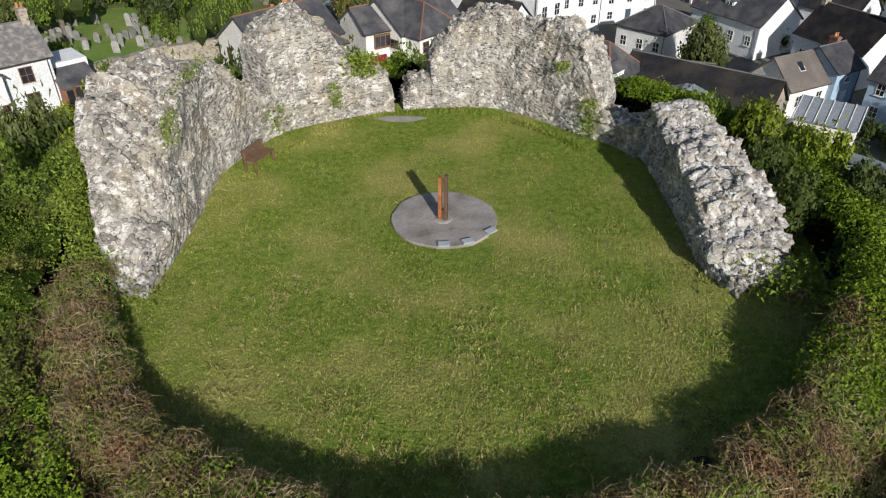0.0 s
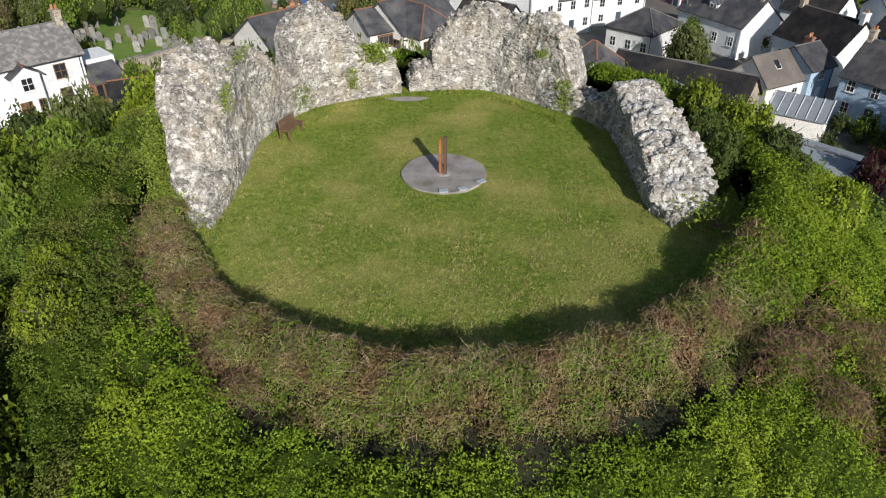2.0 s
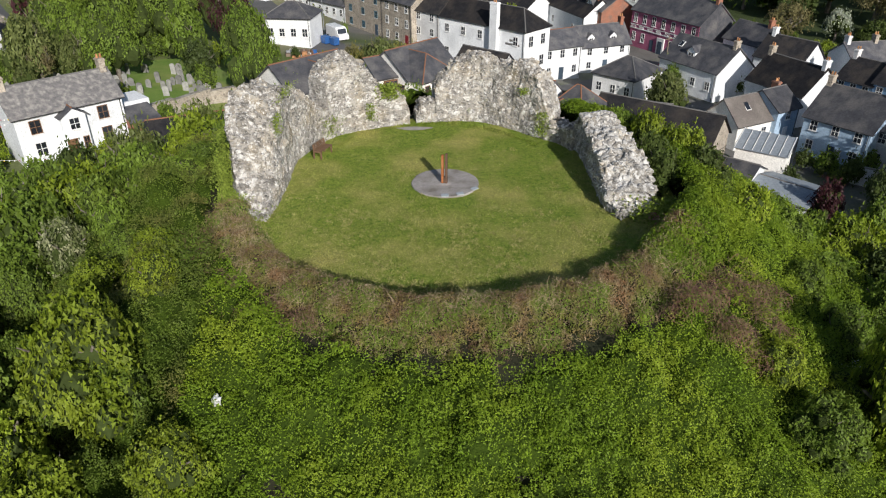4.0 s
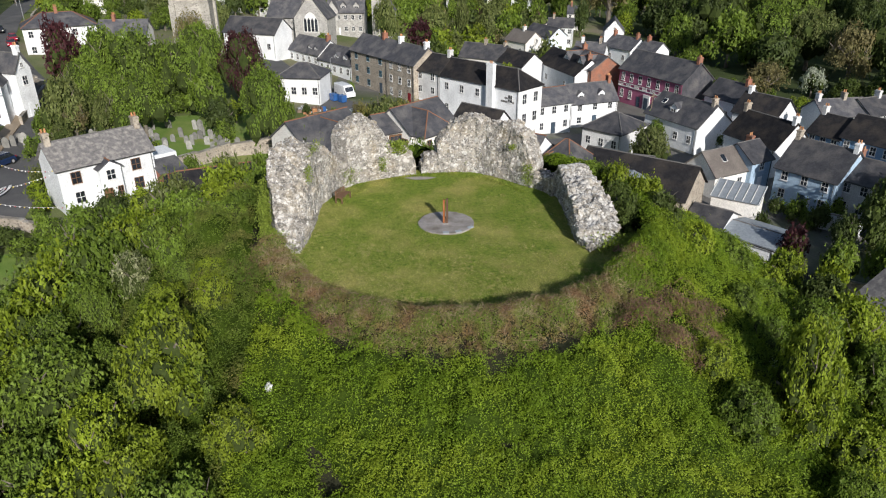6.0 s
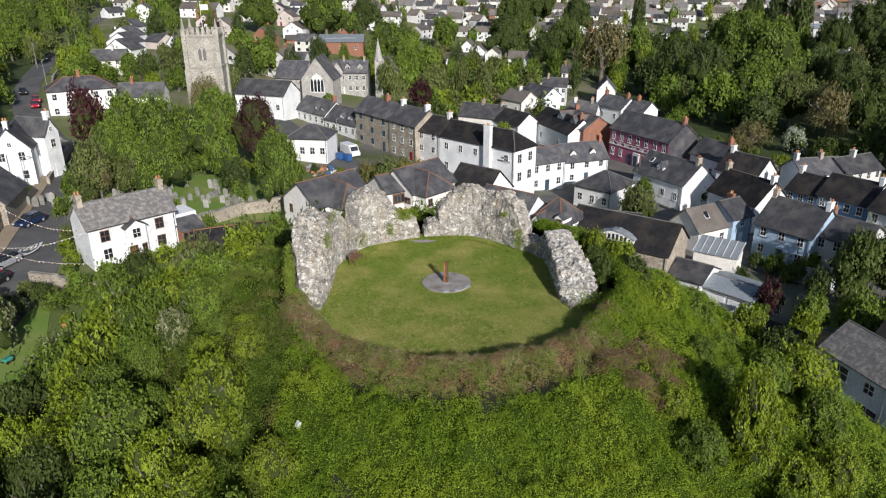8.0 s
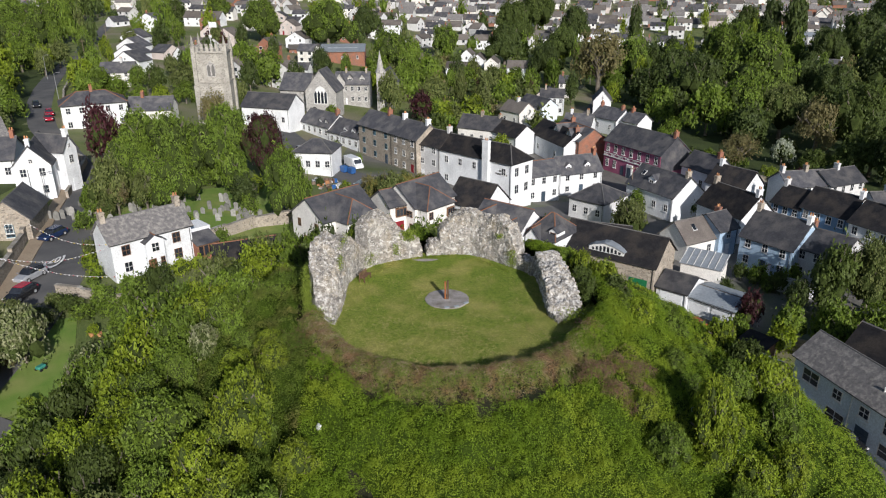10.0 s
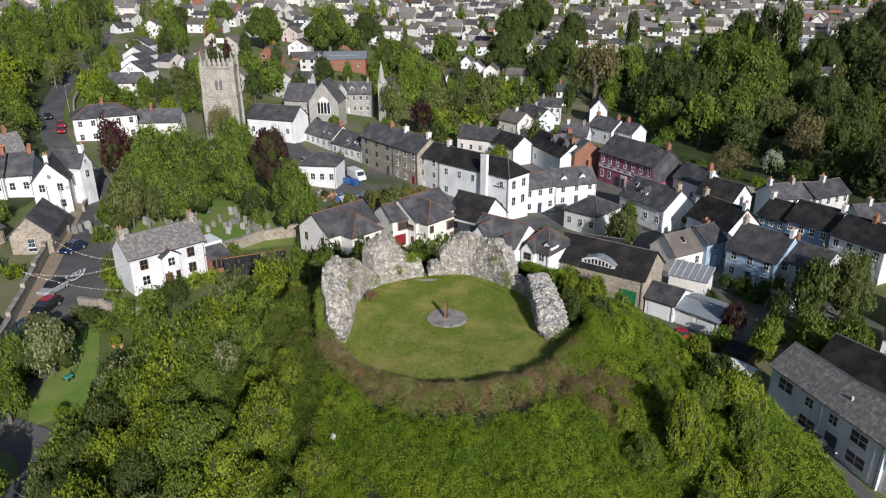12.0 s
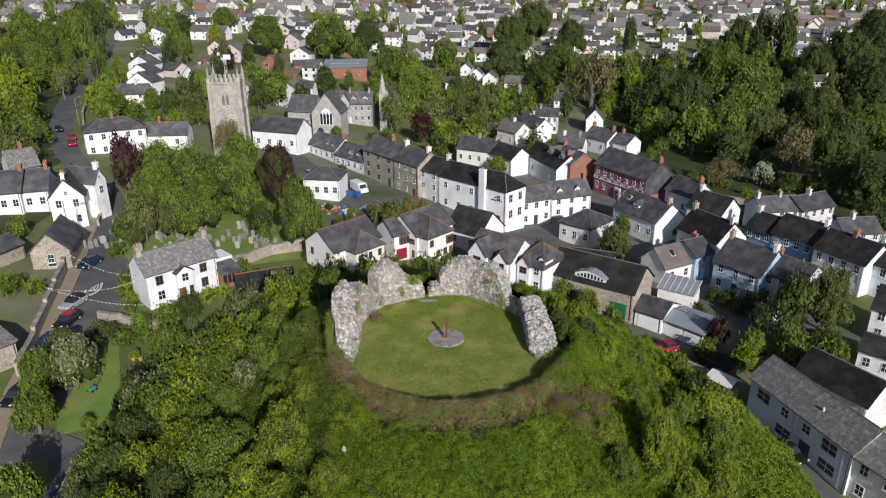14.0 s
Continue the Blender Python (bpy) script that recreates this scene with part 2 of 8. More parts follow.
mat("ridge_clay", (0.26, 0.12, 0.07), (0.20, 0.10, 0.06), 2, 0.85, 0.2, 8)
mat("ridge_grey", (0.13, 0.125, 0.12), (0.17, 0.165, 0.16), 2, 0.85, 0.2, 8)
mat("pot", (0.42, 0.19, 0.09), (0.50, 0.27, 0.13), 2, 0.85, 0.2, 8, obj=0.25)
mat("frame_white", (0.68, 0.68, 0.67), (0.74, 0.74, 0.73), 2, 0.5, 0, 8)
mat("frame_dark", (0.16, 0.085, 0.045), (0.20, 0.11, 0.06), 2, 0.5, 0, 8)
mat("frame_blue", (0.06, 0.14, 0.19), (0.08, 0.17, 0.22), 2, 0.5, 0, 8)
mat("gutter", (0.03, 0.03, 0.03), (0.05, 0.05, 0.05), 2, 0.5, 0, 8)
mat("pane", (0.018, 0.022, 0.028), (0.035, 0.04, 0.05), 0.9, 0.08, 0, 4, obj=0.3, spec=0.8)
mat("door_dark", (0.04, 0.06, 0.09), (0.06, 0.09, 0.12), 2, 0.5, 0, 8, obj=0.3)
mat("door_red", (0.20, 0.015, 0.025), (0.25, 0.02, 0.03), 2, 0.5, 0, 8)
mat("door_green", (0.015, 0.14, 0.055), (0.02, 0.17, 0.07), 2, 0.5, 0, 8)
mat("door_white", (0.72, 0.74, 0.76), (0.78, 0.80, 0.82), 2, 0.5, 0, 8)
mat("headstone", (0.17, 0.168, 0.155), (0.30, 0.295, 0.275), 2, 0.9, 0.4, 12, obj=0.35)
mat("tarpaulin", (0.36, 0.42, 0.42), (0.48, 0.54, 0.54), 1.2, 0.45, 0.3, 8)
mat("tyre", (0.012, 0.012, 0.012), (0.02, 0.02, 0.02), 3, 0.85, 0, 10)
mat("alloy", (0.35, 0.35, 0.36), (0.45, 0.45, 0.46), 3, 0.3, 0, 10)
mat("metal_grey", (0.24, 0.25, 0.26), (0.30, 0.31, 0.32), 3, 0.5, 0, 10)
mat("wood_pole", (0.16, 0.12, 0.09), (0.22, 0.17, 0.13), 2, 0.9, 0.3, 10)
for nm, c in (("navy", (0.012, 0.025, 0.07)), ("silver", (0.30, 0.31, 0.33)), ("red", (0.35, 0.012, 0.03)), ("black", (0.012, 0.012, 0.014)), ("white", (0.75, 0.76, 0.77)), ("blue", (0.03, 0.10, 0.28)), ("teal", (0.05, 0.25, 0.20)), ("yellow", (0.7, 0.55, 0.05))):
    mat("paint_" + nm, c, tuple(v * 1.15 for v in c), 2, 0.25, 0, 8, spec=0.6)


# ---- lie of the land ----
def ss(t):
    t = min(1.0, max(0.0, t))
    return t * t * (3 - 2 * t)


def town(x, y):
    """Height of the natural ground: it falls to the east and climbs far to the north."""
    e = ss((x + 40 + 0.25 * (min(y, 190) - 60)) / 85)
    z = -12.5 - 8.0 * e + 0.08 * min(60, max(0.0, -x - 45)) - 0.06 * min(40, max(0.0, 60 - y)) * (1 - e)
    z += 1.2 * math.exp(-((x + 3) / 14) ** 2 - ((y - 106) / 15) ** 2)
    d = max(0.0, y - 260)
    return z + 0.035 * d + 0.00005 * d * d


MX, MY = 0.0, 17.5


def keep_radius(x, y):
    """Distance from the middle of the keep, 1.0 on the edge of its lawn."""
    dx, dy = x - MX, y - MY
    rx = 8.8 if dx < 0 else 10.0
    return math.hypot(dx / rx, dy / 9.6)


def ground_z(x, y):
    r = math.hypot(x - MX, y - MY)
    k = keep_radius(x, y)
    top = 0.0 if k < 1.0 else -0.35 * ss((k - 1.0) / 0.3)
    m = top - 0.62 * max(0.0, r - 12.5) - 0.02 * max(0.0, r - 25) ** 2
    t = town(x, y)
    d = (m - t) / 1.2
    if d > 4:
        return m
    if d < -4:
        return t
    return t + 1.2 * math.log(1 + math.exp(d))


# ---- small builders ----
def link_mesh(name, me, parent=None, m=None, label="", material=None):
    ob = new(name, me)
    if material and not me.materials:
        me.materials.append(MATS[material])
    if parent:
        ob.parent = parent
    if m is not None:
        ob.matrix_basis = m
    return tagged(ob, label)


def part(name, bm, material, parent=None, label="", m=None, smooth=False):
    """Links a bmesh as one mesh object under a thing or part."""
    me = bpy.data.meshes.new(name)
    bm.to_mesh(me)
    bm.free()
    if smooth:
        me.shade_smooth()
    return link_mesh(name, me, parent, m, label, material)


def py_mesh(name, verts, faces, material, smooth=False):
    me = bpy.data.meshes.new(name)
    me.from_pydata([tuple(v) for v in verts], [], [tuple(f) for f in faces])
    me.materials.append(MATS[material])
    if smooth:
        me.shade_smooth()
    return me


def quad_mesh(name, v, material, n=4):
    """A mesh of many loose faces of n corners each, from an array of their corners."""
    v = np.asarray(v, dtype=np.float32).reshape(-1, 3)
    count = len(v) // n
    me = bpy.data.meshes.new(name)
    me.vertices.add(len(v))
    me.vertices.foreach_set("co", v.ravel())
    me.loops.add(len(v))
    me.loops.foreach_set("vertex_index", np.arange(len(v), dtype=np.int32))
    me.polygons.add(count)
    me.polygons.foreach_set("loop_start", np.arange(0, len(v), n, dtype=np.int32))
    me.polygons.foreach_set("loop_total", np.full(count, n, dtype=np.int32))
    me.update(calc_edges=True)
    me.materials.append(MATS[material])
    return me


def box(bm, x0, y0, z0, x1, y1, z1, m=None, bevel=0.0):
    r = bmesh.ops.create_cube(bm, size=1.0)["verts"]
    for v in r:
        v.co = Vector((x0 + (v.co.x + 0.5) * (x1 - x0), y0 + (v.co.y + 0.5) * (y1 - y0), z0 + (v.co.z + 0.5) * (z1 - z0)))
        if m is not None:
            v.co = m @ v.co
    if bevel:
        es = list({e for v in r for e in v.link_edges})
        bmesh.ops.bevel(bm, geom=es, offset=bevel, segments=1, affect="EDGES")
    return r


def tube(bm, a, b, r1, r2=None, seg=8):
    a, b = Vector(a), Vector(b)
    r2 = r1 if r2 is None else r2
    q = (b - a).to_track_quat("Z", "Y").to_matrix()
    rings = []
    for p, r in ((a, r1), (b, r2)):
        rings.append([bm.verts.new(p + q @ Vector((r * math.cos(2 * math.pi * i / seg), r * math.sin(2 * math.pi * i / seg), 0))) for i in range(seg)])
    for i in range(seg):
        bm.faces.new((rings[0][i], rings[0][(i + 1) % seg], rings[1][(i + 1) % seg], rings[1][i]))
    bm.faces.new(rings[1])
    bm.faces.new(rings[0][::-1])


def prism(bm, pts, y0, y1):
    """Extrudes a polygon of (x, z) points from y0 to y1."""
    a = [bm.verts.new((x, y0, z)) for x, z in pts]
    b = [bm.verts.new((x, y1, z)) for x, z in pts]
    n = len(pts)
    bm.faces.new(a)
    bm.faces.new(b[::-1])
    for i in range(n):
        bm.faces.new((a[i], b[i], b[(i + 1) % n], a[(i + 1) % n]))


def slab(bm, corners, up):
    """A plate: its lower face's corners in order, and the thickness upward along the normal."""
    c = [Vector(p) for p in corners]
    nrm = (c[1] - c[0]).cross(c[2] - c[0]).normalized()
    if nrm.z < 0:
        c.reverse()
        nrm = -nrm
    a = [bm.verts.new(p) for p in c]
    b = [bm.verts.new(p + nrm * up) for p in c]
    bm.faces.new(a[::-1])
    bm.faces.new(b)
    n = len(c)
    for i in range(n):
        bm.faces.new((a[i], a[(i + 1) % n], b[(i + 1) % n], b[i]))


def thing(name, m, label, category, group="", kind=""):
    e = new(name)
    e.empty_display_size = 0.3
    e.matrix_basis = m
    return tagged(e, label, category, group, kind)


# ---- ground ----
def spread(lo, hi, step, far, grow):
    out = list(np.arange(lo, hi + 0.01, step))
    s = step
    while out[-1] < far[1]:
        s *= grow
        out.append(out[-1] + s)
    s, low = step, []
    x = lo
    while x > far[0]:
        s *= grow
        x -= s
        low.append(x)
    return low[::-1] + out


gx, gy = spread(-60, 60, 1.0, (-2500, 2500), 1.11), spread(-12, 70, 1.0, (-1500, 3500), 1.10)
verts = [(x, y, ground_z(x, y) - (0.12 if keep_radius(x, y) < 1.0 else 0.0)) for y in gy for x in gx]
nx = len(gx)
faces = [(j * nx + i, j * nx + i + 1, (j + 1) * nx + i + 1, (j + 1) * nx + i) for j in range(len(gy) - 1) for i in range(nx - 1)]
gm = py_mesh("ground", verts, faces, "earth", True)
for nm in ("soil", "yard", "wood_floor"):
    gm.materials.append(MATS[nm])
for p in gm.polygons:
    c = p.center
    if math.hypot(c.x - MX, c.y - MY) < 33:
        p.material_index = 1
    elif -22 < c.x < 62 and 48 < c.y < 150:
        p.material_index = 2
    elif (c.x > 58 and 100 < c.y < 330) or c.x < -70 - 0.45 * max(0, c.y - 80):
        p.material_index = 3
tagged(new("ground", gm), "rolling ground of the town with gardens and earth", "ground", kind="structure")

# the lawn inside the keep
lv, lf = [], []
RINGS, SEG = 44, 120
for i in range(RINGS + 1):
    for j in range(SEG):
        a = 2 * math.pi * j / SEG
        rx = 8.8 if math.cos(a) < 0 else 10.0
        k = 1.11 * i / RINGS
        x, y = MX + rx * k * math.cos(a), MY + 9.6 * k * math.sin(a)
        z = 0.05 * noise.noise((x * 0.5, y * 0.5, 0.0)) + 0.02 * noise.noise((x * 2, y * 2, 5.0)) - 0.25 * ss((k - 1.06) / 0.05)
        d = math.hypot(x, y - 18.2)
        lv.append((x, y, z * min(1.0, d / 4.0)))
for i in range(RINGS):
    for j in range(SEG):
        j2 = (j + 1) % SEG
        lf.append((i * SEG + j, i * SEG + j2, (i + 1) * SEG + j2, (i + 1) * SEG + j) if i else (j, SEG + j2, SEG + j))
lm = py_mesh("lawn", lv, [f for f in lf if len(set(f)) > 2], "lawn", True)
tagged(new("lawn", lm), "mown grass with dry yellow patches inside the ruined keep", "lawn", kind="structure")


def draped(name, pts, width, material, label, dz=0.06, step=3.0, thick=0.0, kind="structure", category="road"):
    """A strip along a line of points, laid on the ground."""
    ps = [Vector((x, y)) for x, y in pts]
    line = []
    for a, b in zip(ps[:-1], ps[1:]):
        n = max(1, int((b - a).length / step))
        line += [a.lerp(b, i / n) for i in range(n)]
    line.append(ps[-1])
    bm = bmesh.new()
    rows = []
    for i, p in enumerate(line):
        d = (line[min(i + 1, len(line) - 1)] - line[max(i - 1, 0)]).normalized()
        nrm = Vector((-d.y, d.x))
        row = []
        for k in (-0.5, -0.17, 0.17, 0.5):
            q = p + nrm * width * k
            row.append(bm.verts.new((q.x, q.y, ground_z(q.x, q.y) + dz)))
        rows.append(row)
    for r1, r2 in zip(rows[:-1], rows[1:]):
        for k in range(3):
            bm.faces.new((r1[k], r2[k], r2[k + 1], r1[k + 1]))
    bmesh.ops.recalc_face_normals(bm, faces=bm.faces)
    if sum(f.normal.z for f in bm.faces) < 0:
        bmesh.ops.reverse_faces(bm, faces=bm.faces)
    if thick:
        r = bmesh.ops.extrude_face_region(bm, geom=list(bm.faces))
        for v in r["geom"]:
            if isinstance(v, bmesh.types.BMVert):
                v.co.z += thick
    ob = part(name, bm, material)
    return tagged(ob, label, category, kind=kind)


# ---- rubble walls of the keep ----
def stone_proto(seed, flat=0.6):
    bm = bmesh.new()
    bmesh.ops.create_icosphere(bm, subdivisions=1, radius=1.0)
    rnd = random.Random(seed)
    for v in bm.verts:
        f = rnd.uniform(0.72, 1.12)
        v.co = Vector((v.co.x * f * 1.25, v.co.y * f * 0.95, v.co.z * f * flat))
    me = bpy.data.meshes.new("stone")
    bm.to_mesh(me)
    bm.free()
    me.materials.append(MATS["rubble"])
    return me


STONES = [stone_proto(i, 0.5 + 0.04 * i) for i in range(10)]
STONE_ARR = []
for me in STONES:
    a = np.array([v.co[:] for v in me.vertices])
    f = np.array([p.vertices[:] for p in me.polygons])
    STONE_ARR.append((a, f))


def ruined_wall(label, stations, seed, lean=0.12, parts=150, joined=900, lo=0.04, top=0.115, ragged=0.35, stone="rubble"):
    """A broken rubble wall: stations of x, y on its inner foot, thickness and height; outward is away from the keep's middle."""
    rnd = random.Random(seed)
    w = thing("ruined_wall", pose(stations[0][0], stations[0][1], 0), label, "wall", "walls of the keep")
    org = Vector((stations[0][0], stations[0][1], 0))
    line, drops = [], []
    st = [(Vector(s[:4]), s[4] if len(s) > 4 else 0.0) for s in stations]
    for (a, da), (b, db) in zip(st[:-1], st[1:]):
        n = max(2, int((b.xy - a.xy).length / 0.16))
        line += [a.lerp(b, i / n) for i in range(n)]
        drops += [da + (db - da) * i / n for i in range(n)]
    line.append(st[-1][0])
    drops.append(st[-1][1])
    NU, NT = 16, 12
    grid = []
    for i, s in enumerate(line):
        d = (line[min(i + 1, len(line) - 1)].xy - line[max(i - 1, 0)].xy).normalized()
        out = Vector((-d.y, d.x))
        if out.dot(s.xy - Vector((MX, MY))) < 0:
            out = -out
        t, h, drop = s.z, s.w, drops[i]
        h *= 1 + ragged * 0.35 * noise.noise((s.x * 0.9, s.y * 0.9, seed)) + ragged * 0.3 * noise.noise((s.x * 2.3, s.y * 2.3, seed + 3))
        row = []
        base = -0.5
        outer = min(ground_z(s.x + out.x * t, s.y + out.y * t), 0.0) - 0.8
        hi = h - drop
        prof = [(lean * hi * k / NU, base + (hi - base) * k / NU) for k in range(NU)]
        prof += [(lean * hi + (t - 0.5 * lean * h - lean * hi) * k / NT, hi + drop * math.sin(math.pi / 2 * k / NT) + 0.16 * h * math.sin(math.pi * k / NT) * ragged) for k in range(NT)]
        prof += [(t - 0.5 * lean * h + 0.25 * k / NU, h + (outer - h) * k / NU) for k in range(NU + 1)]
        for u, z in prof:
            p = Vector((s.x + out.x * u, s.y + out.y * u, z))
            f = min(1.0, max(0.0, z / 0.6 + 0.4))
            e = 0.16 * noise.noise(p * 1.1 + Vector((seed, 0, 0))) + 0.10 * noise.noise(p * 2.7) + 0.06 * noise.noise(p * 6.0)
            p += Vector((-out.x * 0.6, -out.y * 0.6, 0.8)) * e * f * 1.5
            row.append(p - org)
        grid.append(row)
    n = len(grid[0])
    verts = [p for r in grid for p in r]
    faces = [(i * n + k, (i + 1) * n + k, (i + 1) * n + k + 1, i * n + k + 1) for i in range(len(grid) - 1) for k in range(n - 1)]
    faces += [tuple(range(n))[::-1], tuple((len(grid) - 1) * n + k for k in range(n))]
    me = py_mesh("core", verts, faces, "castle_masonry")
    bm = bmesh.new()
    bm.from_mesh(me)
    bmesh.ops.recalc_face_normals(bm, faces=bm.faces)
    bm.to_mesh(me)
    polys = [(f.calc_area(), f.calc_center_median().copy(), f.normal.copy()) for f in bm.faces if len(f.verts) == 4 and f.calc_center_median().z > -0.2]
    bm.free()
    link_mesh("core", me, w)
    picks = rnd.choices(polys, weights=[p[0] * (3.2 if p[2].z > 0.5 else 1.0) for p in polys], k=parts + joined)
    allv, allf, base = [], [], 0
    for i, (_, c, nr) in enumerate(picks):
        big = nr.z > 0.45
        s = (lo + (top - lo) * rnd.random() ** 1.6) * (1.2 if big else 0.85) * (1.7 if rnd.random() < 0.06 else 1.0)
        q = nr.to_track_quat("Z", "Y").to_matrix().to_4x4() @ pose(0, 0, 0, rnd.uniform(-25, 25), rnd.uniform(-25, 25), rnd.uniform(0, 360) if big else rnd.uniform(-14, 14))
        jit = Vector((rnd.uniform(-0.08, 0.08), rnd.uniform(-0.08, 0.08), rnd.uniform(-0.08, 0.08)))
        m = Matrix.Translation(c + jit - nr * s * (0.12 if big else 0.42)) @ q @ Matrix.Diagonal((s, s, s, 1) if big else (s * 1.5, s * 0.7, s * 0.6, 1))
        k = rnd.randrange(len(STONES))
        if i < parts:
            piece = link_mesh("stone", STONES[k], w, m)
            if stone != "rubble":
                piece.material_slots[0].link = "OBJECT"
                piece.material_slots[0].material = MATS[stone]
        else:
            a, f = STONE_ARR[k]
            mm = np.array(m)
            allv.append(a @ mm[:3, :3].T + mm[:3, 3])
            allf.append(f + base)
            base += len(a)
    me = bpy.data.meshes.new("rubble")
    me.from_pydata(np.concatenate(allv).tolist(), [], np.concatenate(allf).tolist())
    me.materials.append(MATS[stone])
    tagged(link_mesh("rubble", me, w), kind="stuff")
    return w


# ---- leaves and plants ----
def leaf_array(rng, centres, normals, size, tilt=0.7, slim=0.55):
    """Folded diamond leaves at the centres, facing roughly along the normals."""
    n = len(centres)
    nr = normals + rng.normal(0, tilt, (n, 3))
    nr /= np.linalg.norm(nr, axis=1)[:, None] + 1e-9
    a = rng.normal(0, 1, (n, 3))
    a -= (a * nr).sum(1)[:, None] * nr
    a /= np.linalg.norm(a, axis=1)[:, None] + 1e-9
    b = np.cross(nr, a)
    s = (size * rng.uniform(0.6, 1.35, n))[:, None]
    fold = nr * s * 0.22
    return np.stack([centres - a * s, centres - b * s * slim + fold, centres + a * s, centres + b * s * slim + fold], 1)


def tri_leaves(rng, centres, normals, size, tilt=0.7, slim=0.6):
    """Pointed leaves of one face each."""
    n = len(centres)
    nr = normals + rng.normal(0, tilt, (n, 3))
    nr /= np.linalg.norm(nr, axis=1)[:, None] + 1e-9
    a = rng.normal(0, 1, (n, 3))
    a -= (a * nr).sum(1)[:, None] * nr
    a /= np.linalg.norm(a, axis=1)[:, None] + 1e-9
    b = np.cross(nr, a)
    s = (size * rng.uniform(0.6, 1.35, n))[:, None]
    return np.stack([centres - a * s * 0.8 - b * s * slim, centres - a * s * 0.8 + b * s * slim, centres + a * s], 1)


def lobes_for(rng, n, round_=1.0):
    """Lobes of a crown of radius 1 between heights 0.2 and 1."""
    out = [(0, 0, 0.55, 0.6)]
    for i in range(n):
        a, h = rng.uniform(0, 2 * math.pi), rng.uniform(0.0, 1.0)
        r = (0.30 + 0.38 * rng.random()) * (1.0 - 0.55 * h ** 1.6) * round_
        out.append((r * math.cos(a), r * math.sin(a), 0.30 + 0.52 * h, rng.uniform(0.6, 1.0) * (0.40 if n < 20 else 0.31) * (1 - 0.25 * h)))
    return out


def crown_mesh(seed, lobes=14, leaves=4200, size=0.05, core=0.7, zs=0.75, spray=18):
    """Sprays of leaves over the lobes of a crown, and a core coloured dark for the shade inside it."""
    rng = np.random.default_rng(seed)
    ls = lobes_for(rng, lobes)
    w = np.array([l[3] ** 2 for l in ls])
    n = leaves // spray
    L = np.array(ls)[rng.choice(len(ls), n, p=w / w.sum())]
    d = rng.normal(0, 1, (n, 3))
    d[:, 2] = np.abs(d[:, 2]) - 0.25 * rng.random(n)
    d /= np.linalg.norm(d, axis=1)[:, None]
    rad = L[:, 3] * (0.78 + 0.40 * rng.random(n) ** 1.2)
    c = L[:, :3] + d * rad[:, None] * np.array([1, 1, zs])
    # each spray is a small bough that droops outward, its leaves in one layer
    d = d + rng.normal(0, 0.28, d.shape)
    d /= np.linalg.norm(d, axis=1)[:, None]
    u = np.cross(d, rng.normal(0, 1, d.shape))
    u /= np.linalg.norm(u, axis=1)[:, None] + 1e-9
    v = np.cross(d, u)
    reach = size * 2.3
    a, b = rng.normal(0, reach, (n, spray, 1)), rng.normal(0, reach, (n, spray, 1))
    pts = c[:, None] + u[:, None] * a + v[:, None] * b - d[:, None] * (a * a + b * b) / reach * 0.35 + rng.normal(0, 0.2 * size, (n, spray, 3))
    v = tri_leaves(rng, pts.reshape(-1, 3), np.repeat(d + np.array([0, 0, 0.35]), spray, 0), size, 0.42).reshape(-1, 3)
    faces = np.arange(len(v)).reshape(-1, 3).tolist()
    own = len(faces)
    # lumps behind the sprays, painted dark to deepen gaps between boughs
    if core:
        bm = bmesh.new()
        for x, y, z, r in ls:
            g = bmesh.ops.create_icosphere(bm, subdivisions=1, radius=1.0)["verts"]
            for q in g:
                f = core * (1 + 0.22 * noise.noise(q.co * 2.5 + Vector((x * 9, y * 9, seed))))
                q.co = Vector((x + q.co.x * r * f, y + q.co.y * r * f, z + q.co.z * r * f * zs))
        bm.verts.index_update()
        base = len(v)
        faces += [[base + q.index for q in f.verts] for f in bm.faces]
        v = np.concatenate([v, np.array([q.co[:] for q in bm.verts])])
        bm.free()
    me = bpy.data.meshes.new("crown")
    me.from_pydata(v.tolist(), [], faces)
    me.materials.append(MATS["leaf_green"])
    me.materials.append(MATS["crown_shade"])
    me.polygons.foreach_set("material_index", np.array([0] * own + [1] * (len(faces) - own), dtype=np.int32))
    return me


def limb_mesh(seed, bare=False):
    rnd = random.Random(seed)
    bm = bmesh.new()
    tube(bm, (0, 0, -0.05), (0.02, 0.01, 0.3), 0.075, 0.055, 8)
    tube(bm, (0.02, 0.01, 0.29), (0.0, 0.03, 0.62), 0.055, 0.03, 7)
    for i in range(9 if bare else 6):
        a, z = rnd.uniform(0, 6.28), rnd.uniform(0.25, 0.55)
        e = Vector((math.cos(a) * rnd.uniform(0.35, 0.7), math.sin(a) * rnd.uniform(0.35, 0.7), z + rnd.uniform(0.15, 0.38)))
        tube(bm, (0.01, 0.02, z), e, 0.03, 0.012, 6)
        for k in range(5 if bare else 2):
            o = Vector((rnd.uniform(-0.22, 0.22), rnd.uniform(-0.22, 0.22), rnd.uniform(0.02, 0.22)))
            p = e.lerp(Vector((0.01, 0.02, z)), rnd.uniform(0, 0.5))
            tube(bm, p, p + o, 0.012, 0.004, 4)
    me = bpy.data.meshes.new("trunk")
    bm.to_mesh(me)
    bm.free()
    me.materials.append(MATS["bark"])
    return me


